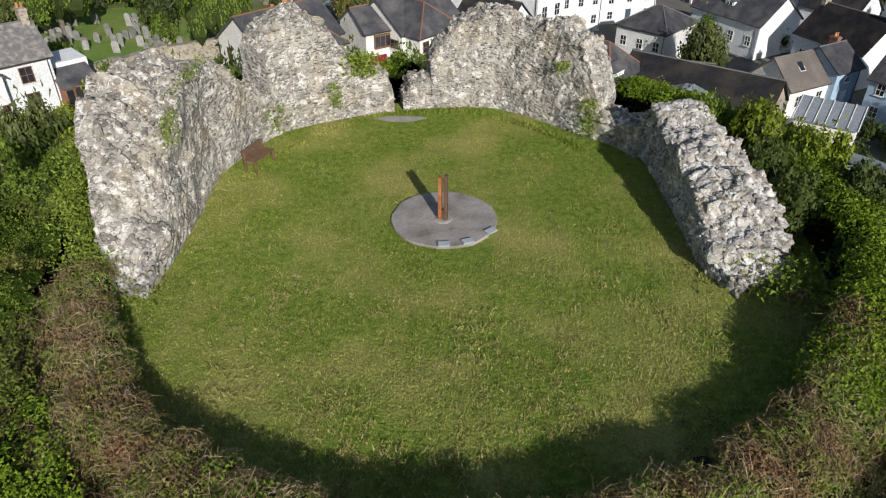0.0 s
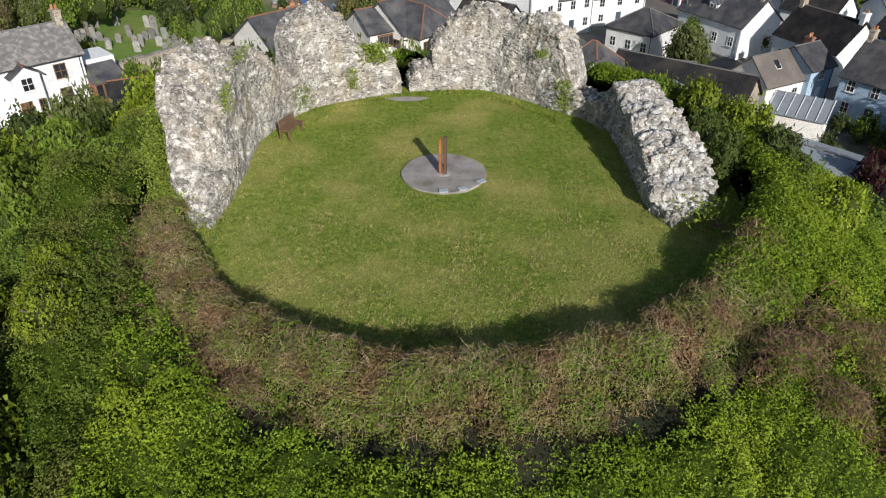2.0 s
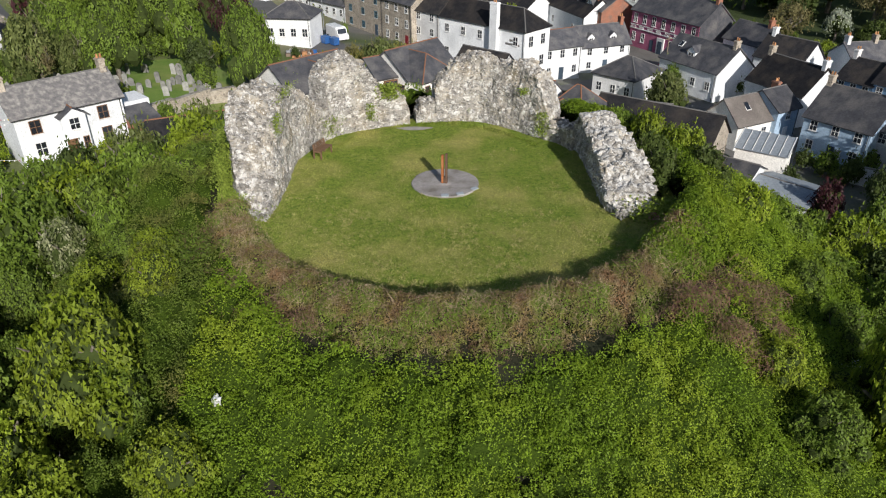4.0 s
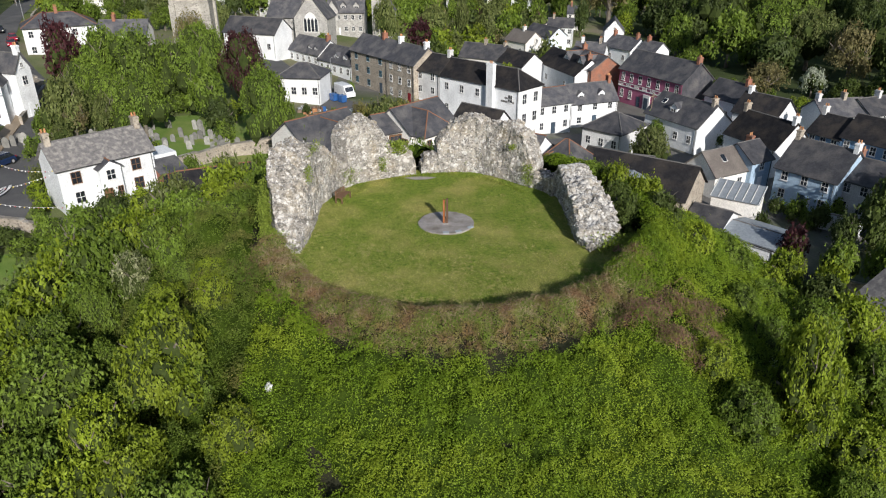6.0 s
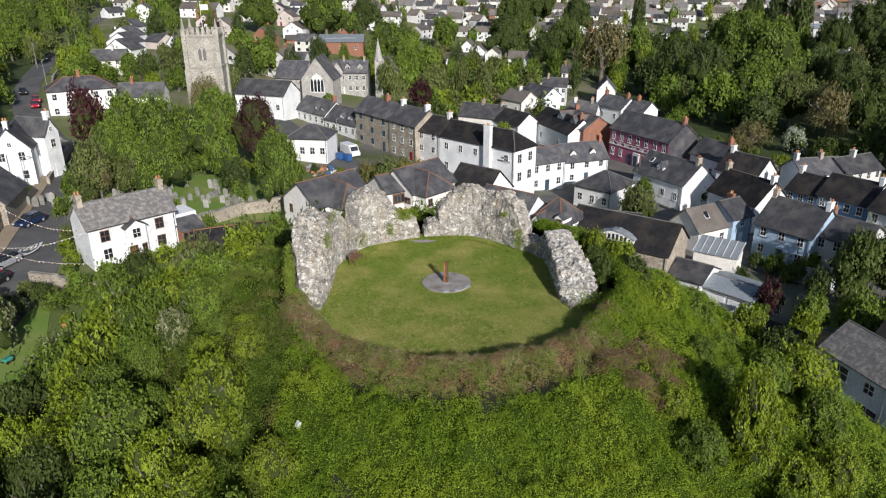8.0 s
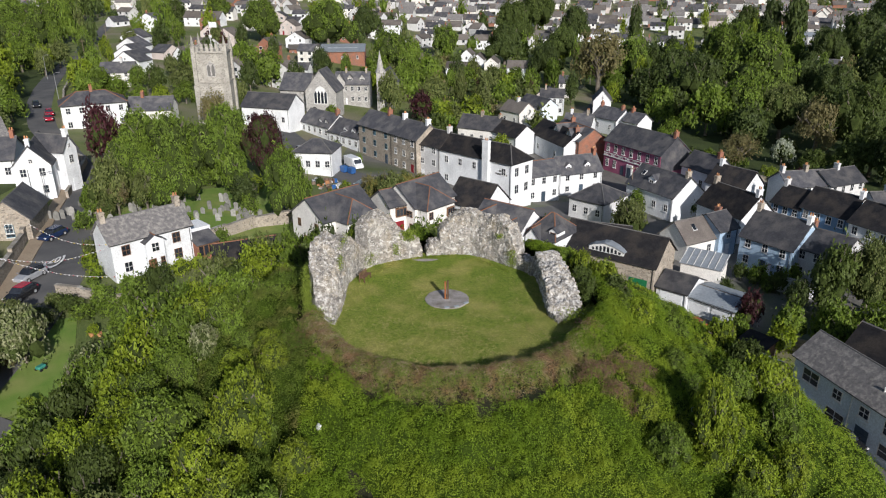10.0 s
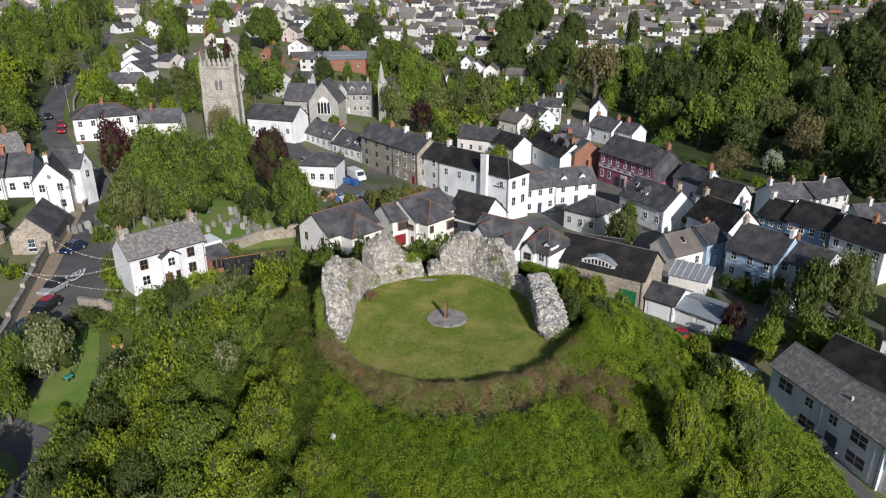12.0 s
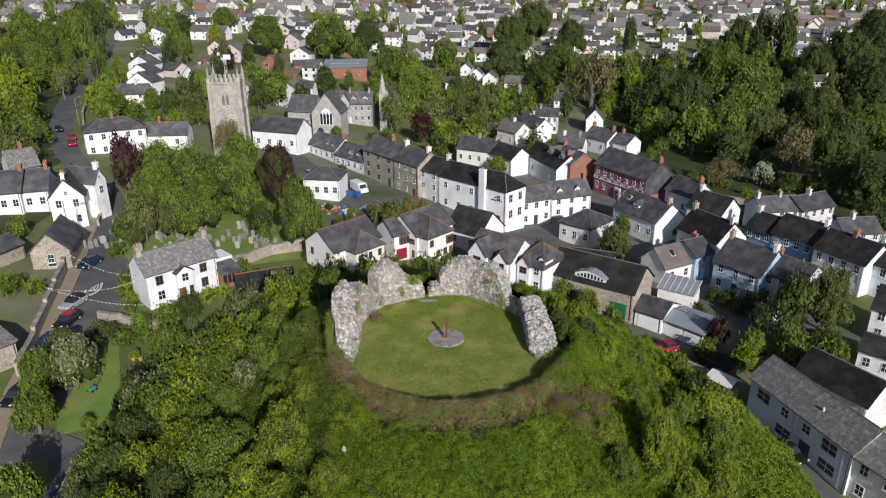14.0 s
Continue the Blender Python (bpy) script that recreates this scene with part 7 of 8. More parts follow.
gr = part("glass_roof", bm, "roof_lead", conserv)
for i in range(7):
    bm = bmesh.new()
    tube(bm, (-0.1 + 0.95 * i, -0.3, 2.78), (-0.1 + 0.95 * i, 3.8, 3.83), 0.05, seg=4)
    part("glazing_bar", bm, "frame_white", gr)
# long pale house: wide and narrow windows, doors, downpipe and flue
for x, z, w, h in ((2.3, 3.1, 2.1, 1.45), (5.7, 3.3, 1.15, 1.15), (8.9, 3.3, 1.15, 1.15), (12.1, 3.1, 2.1, 1.45), (5.9, 0.75, 2.3, 1.4), (12.2, 0.75, 2.3, 1.4)):
    window(long_house, pose(x, -0.01, z), w, h)
big_door(long_house, 2.4, 2.3, 2.1, "wall_paleblue")
big_door(long_house, 9.1, 1.5, 2.3, "door_dark", name="door")
for x in (7.4, 13.9):
    bm = bmesh.new()
    tube(bm, (x, -0.09, 0.1), (x, -0.09, 5.05), 0.05, seg=6)
    part("downpipe", bm, "frame_white", long_house)
bm = bmesh.new()
tube(bm, (9.4, 1.2, 6.0), (9.4, 1.2, 6.75), 0.11, seg=8)
part("flue", bm, "frame_white", long_house)
rooflight(long_house, 4.0, 1.6, 6.45, 38, 0.5, 0.7)
# chapel: traceried window and porch arches; school dormers
bm = bmesh.new()
CH = 8.8
prism(bm, [(CH / 2 - 2, 3.2), (CH / 2 + 2, 3.2), (CH / 2 + 2, 6.0), (CH / 2 + 1.2, 7.6), (CH / 2, 8.4), (CH / 2 - 1.2, 7.6), (CH / 2 - 2, 6.0)], -0.06, 0.0)
bmesh.ops.recalc_face_normals(bm, faces=bm.faces)
tr = part("tracery", bm, "frame_white", chapel)
for i in range(4):
    bm = bmesh.new()
    x = CH / 2 - 1.45 + 0.97 * i
    prism(bm, [(x - 0.36, 3.4), (x + 0.36, 3.4), (x + 0.36, 6.2), (x, 6.9), (x - 0.36, 6.2)], -0.10, -0.06)
    bmesh.ops.recalc_face_normals(bm, faces=bm.faces)
    part("light", bm, "pane", tr)
for x in (CH * 0.27, CH * 0.73):
    bm = bmesh.new()
    prism(bm, [(x - 1.0, 0), (x + 1.0, 0), (x + 1.0, 1.6), (x + 0.5, 2.3), (x, 2.5), (x - 0.5, 2.3), (x - 1.0, 1.6)], -0.03, 0.0)
    bmesh.ops.recalc_face_normals(bm, faces=bm.faces)
    part("arch", bm, "gutter", chapel)
for x in (4.6, 8.4):
    dormer(school_house, x, 1.0, 6.9, 1.6, 1.3, 0.9, "slate", wall="ashlar")
bay(school_house, 1.6, 3.2, 0.5, 7.2, 2.6, "ashlar", "slate", 4.0, verge="ridge_grey")
bm = bmesh.new()
box(bm, 9.0, -0.05, 1.2, 13.0, 0.0, 2.6)
part("red_sign", bm, "paint_red", shop)
for k in range(6):
    bm = bmesh.new()
    box(bm, 3 + 2.2 * k, 6.0, 5.2, 4.6 + 2.2 * k, 7.4, 5.9)
    part("roof_unit", bm, "roof_lead", school_block)
bm = bmesh.new()
tube(bm, (2.0, -0.1, 0), (2.0, -0.1, 5.0), 0.05, seg=6)
part("downpipe", bm, "gutter", road_house)
window(stone_barn, pose(2.7, -0.012, 0.5), 1.1, 1.7, "blue")


# ---- cars ----
def car(x, y, yaw, paint, label, roof=None, big=1.0):
    z = ground_z(x, y) + 0.1
    c = thing("car", pose(x, y, z, 0, 0, yaw), label, "car", "parked cars")
    L, W = 4.1 * big, 1.74

    def loft(sections, material, name, parent):
        bm = bmesh.new()
        rings = []
        for px, hw, z0, z1 in sections:
            rings.append([bm.verts.new((px, s * hw * k, zz)) for s, k, zz in ((-1, 1.0, z0), (-1, 0.98, z0 + 0.75 * (z1 - z0)), (-1, 0.82, z1), (1, 0.82, z1), (1, 0.98, z0 + 0.75 * (z1 - z0)), (1, 1.0, z0))])
        for a, b in zip(rings[:-1], rings[1:]):
            for i in range(6):
                bm.faces.new((a[i], a[(i + 1) % 6], b[(i + 1) % 6], b[i]))
        bm.faces.new(rings[0])
        bm.faces.new(rings[-1][::-1])
        bmesh.ops.recalc_face_normals(bm, faces=bm.faces)
        bmesh.ops.bevel(bm, geom=list(bm.edges), offset=0.03, segments=1, affect="EDGES")
        return part(name, bm, material, parent)

    h = W / 2
    body = loft([(-L / 2, h * 0.86, 0.32, 0.72), (-L / 2 + 0.18, h * 0.97, 0.24, 0.90), (-0.2, h, 0.22, 0.95), (L / 2 - 0.9, h * 0.98, 0.22, 0.92), (L / 2 - 0.15, h * 0.92, 0.26, 0.76), (L / 2, h * 0.8, 0.34, 0.62)], "paint_" + paint, "body", c)
    glass = loft([(-L / 2 + 0.25, h * 0.86, 0.88, 0.95), (-L / 2 + 0.7, h * 0.88, 0.88, 1.38), (0.35, h * 0.88, 0.88, 1.40), (L / 2 - 1.05, h * 0.86, 0.88, 0.96)], "pane", "glasshouse", c)
    bm = bmesh.new()
    box(bm, -L / 2 + 0.72, -h * 0.72, 1.385, 0.34, h * 0.72, 1.45, bevel=0.03)
    part("roof_panel", bm, "paint_" + (roof or paint), c)
    for sx in (-L / 2 + 0.75, L / 2 - 0.8):
        for sy in (-1, 1):
            bm = bmesh.new()
            tube(bm, (sx, sy * (h - 0.2), 0.31), (sx, sy * (h + 0.01), 0.31), 0.31, seg=14)
            wh = part("wheel", bm, "tyre", c)
            bm = bmesh.new()
            tube(bm, (sx, sy * (h - 0.02), 0.31), (sx, sy * (h + 0.02), 0.31), 0.19, seg=10)
            part("rim", bm, "alloy", wh)
    for sy in (-1, 1):
        bm = bmesh.new()
        box(bm, L / 2 - 0.13, sy * 0.62 - 0.14, 0.58, L / 2 + 0.005, sy * 0.62 + 0.14, 0.70)
        part("headlight", bm, "frame_white", c)
        bm = bmesh.new()
        box(bm, -L / 2 - 0.01, sy * 0.66 - 0.09, 0.62, -L / 2 + 0.1, sy * 0.66 + 0.09, 0.82)
        part("tail_light", bm, "paint_red", c)
        bm = bmesh.new()
        box(bm, L / 2 - 1.25, sy * (h + 0.09) - 0.08, 0.92, L / 2 - 1.12, sy * (h + 0.09) + 0.08, 1.04, bevel=0.02)
        part("wing_mirror", bm, "paint_" + paint, c)
    return c


car(-54.3, 62.7, -105, "navy", "dark blue parked hatchback on the road")
car(-51.0, 50.6, -103, "silver", "silver parked car with dark roof on the road", "black")
car(-49.7, 46.0, -100, "black", "black parked car with red roof on the road", "red")
car(-49.6, 40.6, -98, "navy", "dark blue parked car beside the hedge")
car(-47.6, 30.0, -95, "black", "black parked car under the hedge")
car(-99.6, 144.5, -60, "black", "black car driving lane side on the hill road")
car(-92.6, 137.0, -58, "red", "red parked car below the white house")
car(-90.0, 131.5, -58, "red", "dark red parked car below the white house")
car(-150.6, 273.5, -65, "blue", "blue car parked by the terraces")
car(-165.0, 319.0, -65, "red", "red car on the hill road")
car(31.4, 49.8, 200, "red", "bright red small car in the yard", big=0.85)
car(37.3, 25.7, -66, "black", "black car parked before the long house")
car(29.0, 104.2, 30, "black", "black car in the street")
car(41.0, 112.0, 20, "silver", "silver car outside the maroon hall")
car(-30.5, 121.0, -55, "silver", "silver car parked in the street")
van = thing("van", pose(-18.3, 112.0, ground_z(-18.3, 112) + 0.1, 0, 0, -55), "white panel van parked in a yard", "van")
bm = bmesh.new()
box(bm, -2.4, -0.95, 0.35, 1.5, 0.95, 2.3, bevel=0.12)
part("cargo_body", bm, "paint_white", van)
bm = bmesh.new()
prism(bm, [(1.5, 0.35), (2.6, 0.35), (2.6, 1.05), (2.1, 1.2), (1.7, 2.1), (1.5, 2.1)], -0.93, 0.93)
bmesh.ops.recalc_face_normals(bm, faces=bm.faces)
part("cab", bm, "paint_white", van)
bm = bmesh.new()
slab(bm, [(2.09, -0.8, 1.24), (2.09, 0.8, 1.24), (1.74, 0.8, 2.02), (1.74, -0.8, 2.02)], 0.02)
part("windscreen", bm, "pane", van)
for sx in (-1.6, 1.7):
    for sy in (-1, 1):
        bm = bmesh.new()
        tube(bm, (sx, sy * 0.76, 0.34), (sx, sy * 0.97, 0.34), 0.34, seg=14)
        part("wheel", bm, "tyre", van)
for x, y in ((-19.6, 107.3), (-18.0, 106.5)):
    b = thing("skip_bin", pose(x, y, ground_z(x, y) + 0.06, 0, 0, -50), "blue wheeled waste bin in a yard", "bin", "bins in the yard")
    bm = bmesh.new()
    prism(bm, [(-0.6, 0.15), (0.6, 0.15), (0.75, 1.25), (-0.75, 1.25)], -0.5, 0.5)
    bmesh.ops.recalc_face_normals(bm, faces=bm.faces)
    part("tub", bm, "paint_blue", b)
    bm = bmesh.new()
    box(bm, -0.8, -0.55, 1.25, 0.8, 0.55, 1.35, bevel=0.04)
    part("lid", bm, "paint_blue", b)
    for sx in (-0.45, 0.45):
        bm = bmesh.new()
        tube(bm, (sx, -0.4, 0.09), (sx, 0.4, 0.09), 0.09, seg=8)
        part("wheel", bm, "tyre", b)


# ---- yard clutter ----
yard_rnd = random.Random(40)
for i in range(46):
    x, y = -20.5 + yard_rnd.uniform(-3.6, 3.2), 97.0 + yard_rnd.uniform(-3.2, 3.0)
    w, d, hh = yard_rnd.uniform(0.2, 0.8), yard_rnd.uniform(0.2, 0.7), yard_rnd.uniform(0.15, 0.9)
    bm = bmesh.new()
    box(bm, -w / 2, -d / 2, 0, w / 2, d / 2, hh, bevel=0.03)
    tint = yard_rnd.choice(["frame_white", "metal_grey", "timber_dark", "wood_pole", "wall_greyrender", "concrete", "paint_blue", "pot"])
    said = {"frame_white": "white plastic crate", "metal_grey": "grey metal bin", "timber_dark": "dark timber box", "wood_pole": "weathered wooden crate", "wall_greyrender": "pale grey sack", "concrete": "concrete block", "paint_blue": "blue plastic tub", "pot": "terracotta planter"}[tint]
    tagged(part(said.split()[-1], bm, tint, m=pose(x, y, ground_z(x, y), 0, 0, yard_rnd.uniform(0, 90))), said + " standing among clutter in a yard", said.split()[-1], "clutter in the yard")
sheet_v, sheet_f = [], []
for j in range(13):
    for i in range(17):
        u, v = i / 16, j / 12
        x, y = -17.0 + 5.0 * u + 1.2 * v, 99.0 + 3.6 * v - 1.6 * u
        sheet_v.append((x, y, ground_z(x, y) + 0.15 + 0.8 * math.sin(math.pi * u) * math.sin(math.pi * v) + 0.25 * noise.noise((x * 1.6, y * 1.6, 3))))
for j in range(12):
    for i in range(16):
        sheet_f.append((j * 17 + i, j * 17 + i + 1, (j + 1) * 17 + i + 1, (j + 1) * 17 + i))
tagged(new("tarpaulin", py_mesh("tarpaulin", sheet_v, sheet_f, "tarpaulin", True)), "crumpled pale grey tarpaulin over a heap in a yard", "tarpaulin")


# ---- churchyard stones ----
gr_rnd = random.Random(14)


def headstone_mesh(i):
    bm = bmesh.new()
    w, h = 0.32 + 0.05 * (i % 3), 1.0 + 0.18 * (i % 4)
    pts = [(-w, -0.3), (w, -0.3), (w, h * 0.8)]
    if i % 2:
        pts += [(w * math.cos(a), h * 0.8 + w * 0.7 * math.sin(a)) for a in np.linspace(0.3, math.pi - 0.3, 6)]
    else:
        pts += [(w * 0.5, h), (0, h * 1.08), (-w * 0.5, h)]
    pts += [(-w, h * 0.8)]
    prism(bm, pts, -0.07, 0.07)
    bmesh.ops.recalc_face_normals(bm, faces=bm.faces)
    me = bpy.data.meshes.new("headstone")
    bm.to_mesh(me)
    bm.free()
    me.materials.append(MATS["headstone"])
    return me


HEAD = [headstone_mesh(i) for i in range(6)]
for i in range(110):
    u = gr_rnd.random()
    x, y = -58 + 34 * u + gr_rnd.uniform(-1, 1), 68.5 + 13 * gr_rnd.random() + 3.5 * u
    if abs(x + 37) < 5 and y < 70:
        continue
    o = link_mesh("headstone", HEAD[i % 6], None, pose(x, y, ground_z(x, y) + 0.05, gr_rnd.uniform(-6, 6), gr_rnd.uniform(-5, 5), gr_rnd.uniform(-25, 25)))
    tagged(o, "weathered pale grey upright headstone in the churchyard", "gravestone", "headstones of the churchyard")


# ---- garden and retaining walls ----
def garden_wall(pts, h, label, th=0.4, material="wall_stone"):
    x0, y0 = pts[0]
    w = thing("garden_wall", pose(x0, y0, ground_z(x0, y0)), label, "wall", "stone walls of the town")
    bm, cap = bmesh.new(), bmesh.new()
    for (ax, ay), (bx, by) in zip(pts[:-1], pts[1:]):
        n = max(1, int(math.hypot(bx - ax, by - ay) / 4))
        for i in range(n):
            p, q = Vector((ax, ay)).lerp(Vector((bx, by)), i / n), Vector((ax, ay)).lerp(Vector((bx, by)), (i + 1) / n)
            d = q - p
            m = pose(p.x - x0, p.y - y0, ground_z(p.x, p.y) - ground_z(x0, y0), 0, 0, math.degrees(math.atan2(d.y, d.x)))
            box(bm, -0.02, -th / 2, -1.2, d.length + 0.02, th / 2, h, m)
            box(cap, -0.03, -th / 2 - 0.06, h, d.length + 0.03, th / 2 + 0.06, h + 0.1, m)
    part("masonry", bm, material, w)
    part("coping", cap, "mortar", w)


garden_wall([(-49.5, 33.9), (-51.6, 41.6), (-53.6, 48.5), (-56.8, 60.0), (-58.9, 66.5)], 2.0, "rough stone wall along the footway", 0.5)
garden_wall([(-46.4, 47.7), (-43.0, 46.9), (-37.4, 45.0)], 1.1, "low stone wall at the foot of the cottage garden")
garden_wall([(-34.5, 61.5), (-31.2, 66.0), (-28.3, 70.5), (-22.0, 74.6)], 1.6, "stone retaining wall below the churchyard", 0.5)
garden_wall([(-60.5, 79.5), (-67.0, 100.0), (-80.0, 112.0)], 1.2, "stone wall beside the hill road")
garden_wall([(-86.0, 130.0), (-103, 165), (-117, 200)], 1.0, "low stone wall along the hill road")
garden_wall([(47.5, 63.5), (52.0, 60.0)], 2.2, "white painted garden wall", 0.3, "wall_white")
garden_wall([(31.0, 46.0), (35.5, 40.5), (36.5, 37.5)], 1.6, "dark stone yard wall beside the lane")
garden_wall([(40.0, 47.5), (45.0, 44.0)], 1.4, "stone garden wall behind the lane")
garden_wall([(66, 121), (84, 108)], 1.5, "stone garden wall below the wood")

shed = thing("shed", pose(34.8, 44.0, ground_z(34.8, 44), 0, 0, -52), "dark timber shed with felt roof", "shed")
bm = bmesh.new()
box(bm, 0, 0, -0.5, 3.2, 2.4, 2.1)
part("wall", bm, "timber_dark", shed)
bm = bmesh.new()
slab(bm, [(-0.2, -0.2, 2.1), (3.4, -0.2, 2.1), (3.4, 2.6, 2.5), (-0.2, 2.6, 2.5)], 0.1)
part("roof", bm, "roof_black", shed)
mq = thing("marquee", pose(33.0, 39.5, ground_z(33, 39.5), 0, 0, -55), "white fabric gazebo in a yard", "gazebo")
bm = bmesh.new()
slab(bm, [(0, 0, 2.0), (3.6, 0, 2.0), (3.6, 1.4, 2.7), (0, 1.4, 2.7)], 0.04)
slab(bm, [(0, 2.8, 2.0), (3.6, 2.8, 2.0), (3.6, 1.4, 2.7), (0, 1.4, 2.7)], 0.04)
part("canopy", bm, "frame_white", mq)
for x in (0.05, 3.55):
    for y in (0.05, 2.75):
        bm = bmesh.new()
        tube(bm, (x, y, -0.3), (x, y, 2.05), 0.04, seg=6)
        part("pole", bm, "metal_grey", mq)

# ---- road markings, garden things ----
bm = bmesh.new()
o = 24
for r0, r1 in ((0.86, 1.16),):
    a = [bm.verts.new((r0 * math.cos(2 * math.pi * i / o), 2.5 * r0 * math.sin(2 * math.pi * i / o), 0)) for i in range(o)]
    b = [bm.verts.new((r1 * math.cos(2 * math.pi * i / o), 2.5 * r1 * math.sin(2 * math.pi * i / o), 0)) for i in range(o)]
    for i in range(o):
        bm.faces.new((a[i], b[i], b[(i + 1) % o], a[(i + 1) % o]))
rx, ry = -50.6, 55.6
mark = part("speed_roundel", bm, "frame_white", m=pose(rx, ry, ground_z(rx, ry) + 0.17, -1.5, -3, 14))
tagged(mark, "white painted speed limit circle on the road", "road marking", kind="structure")
fc = bpy.data.curves.new("speed_digits", "FONT")
fc.body = "20"
fc.size = 1.35
fc.align_x, fc.align_y = "CENTER", "CENTER"
fc.extrude = 0.004
fc.offset = 0.03
dg = bpy.data.objects.new("speed_digits", fc)
scene.collection.objects.link(dg)
dm = bpy.data.meshes.new_from_object(dg)
bpy.data.objects.remove(dg)
dm.materials.clear()
dm.materials.append(MATS["frame_white"])
link_mesh("digits", dm, mark, Matrix.Diagonal((1, 2.4, 1, 1)) @ pose(0, 0, 0.004))

# low shed under the trees below the garden
low = ground_z(-34.2, 13.5)
store = thing("shed", pose(-34.9, 16.6, low, 0, 0, -78.9), "low shed with grey slate roof and pale verge under trees", "shed")
rise = max(1.6, -12.5 - low)
bm = bmesh.new()
prism_pts = [(0.12, -0.8), (2.5, -0.8), (2.5, rise + 0.42), (0.12, rise - 0.06)]
v0 = [bm.verts.new((0.12, y, z)) for y, z in prism_pts]
v1 = [bm.verts.new((7.4, y, z)) for y, z in prism_pts]
bm.faces.new(v0)
bm.faces.new(v1[::-1])
for i in range(4):
    bm.faces.new((v0[i], v1[i], v1[(i + 1) % 4], v0[(i + 1) % 4]))
bmesh.ops.recalc_face_normals(bm, faces=bm.faces[:])
part("wall", bm, "wall_stone", store)
sheet = bmesh.new()
box(sheet, 0.0, 0.0, 0.0, 0.49, 2.75, 0.05, bevel=0.012)
sheet_ob = part("roof_slab", sheet, "roof_worn", store, m=pose(0, 0, rise, 10.5, 0, 0))
for i in range(1, 15):
    link_mesh("roof_slab", sheet_ob.data, store, pose(0.5 * i, 0, rise, 10.5 + 0.3 * (i % 3), 0, 0))
bm = bmesh.new()
box(bm, -0.02, -0.07, rise - 0.08, 7.55, -0.005, rise + 0.06, bevel=0.01)
part("fascia", bm, "frame_white", store, "white painted edge board")

mow = thing("garden_cart", pose(-40.2, 31.9, ground_z(-40.2, 31.9) + 0.08, 0, 0, 70), "small turquoise garden cart with black handle on the lawn", "cart")
bm = bmesh.new()
box(bm, -0.42, -0.3, 0.16, 0.42, 0.3, 0.48, bevel=0.06)
part("tub", bm, "paint_teal", mow)
bm = bmesh.new()
for sy in (-0.26, 0.26):
    tube(bm, (0.38, sy, 0.4), (0.78, sy, 0.72), 0.025, seg=6)
tube(bm, (0.78, -0.28, 0.72), (0.78, 0.28, 0.72), 0.03, seg=6)
part("handle", bm, "tyre", mow, "black push handle")
for sx in (-0.28, 0.28):
    for sy in (-0.33, 0.33):
        bm = bmesh.new()
        tube(bm, (sx, sy - 0.05, 0.13), (sx, sy + 0.05, 0.13), 0.15, seg=10)
        part("wheel", bm, "tyre", mow)
for x, y in ((-38.0, 38.1), (-37.1, 38.1)):
    bm = bmesh.new()
    tube(bm, (0, 0, 0), (0, 0, 0.45), 0.2, 0.3, 12)
    tagged(part("flower_pot", bm, "pot", m=pose(x, y, ground_z(x, y) + 0.02)), "terracotta flower pot on the lawn edge", "flower pot", "pots on the lawn")
sack = bmesh.new()
bmesh.ops.create_icosphere(sack, subdivisions=2, radius=0.19)
for v in sack.verts:
    v.co *= 1 + 0.5 * noise.noise(v.co * 8)
    v.co.x *= 0.7
tagged(part("plastic_sack", sack, "frame_white", m=pose(-7.3, 4.3, carpet_z(-7.3, 4.3) + 0.06, 30, 25, 40)), "white plastic sack caught on the undergrowth", "sack")


# ---- poles, lamps and bunting ----
def pole(x, y, h, label, lamp=False):
    z = ground_z(x, y)
    p = thing("street_lamp" if lamp else "telegraph_pole", pose(x, y, z, 0, 0, 30), label, "lamp" if lamp else "pole", "street poles")
    bm = bmesh.new()
    tube(bm, (0, 0, -0.3), (0, 0, h), 0.11 if not lamp else 0.08, 0.08 if not lamp else 0.05, 8)
    part("shaft", bm, "metal_grey" if lamp else "wood_pole", p)
    bm = bmesh.new()
    if lamp:
        tube(bm, (0, 0, h), (1.0, 0, h + 0.25), 0.04, seg=6)
        box(bm, 0.9, -0.12, h + 0.2, 1.5, 0.12, h + 0.32, bevel=0.03)
        part("lantern", bm, "metal_grey", p)
    else:
        box(bm, -0.8, -0.05, h - 0.6, 0.8, 0.05, h - 0.48)
        part("crossarm", bm, "wood_pole", p)


for x, y, h, l in ((-146, 290, 8, 0), (-130, 235, 8, 0), (-98.9, 154, 7, 1), (-120.5, 190, 7, 1), (-2.0, 214, 9, 0), (37.1, 103.0, 8, 0), (-3.0, 137.4, 8, 0), (50.7, 192, 7, 1), (-62.6, 77.2, 4.5, 1), (44.5, 19.5, 7.5, 1), (-21.5, 118, 6, 1)):
    pole(x, y, h, "grey steel street lamp by the road" if l else "brown timber telegraph pole", bool(l))

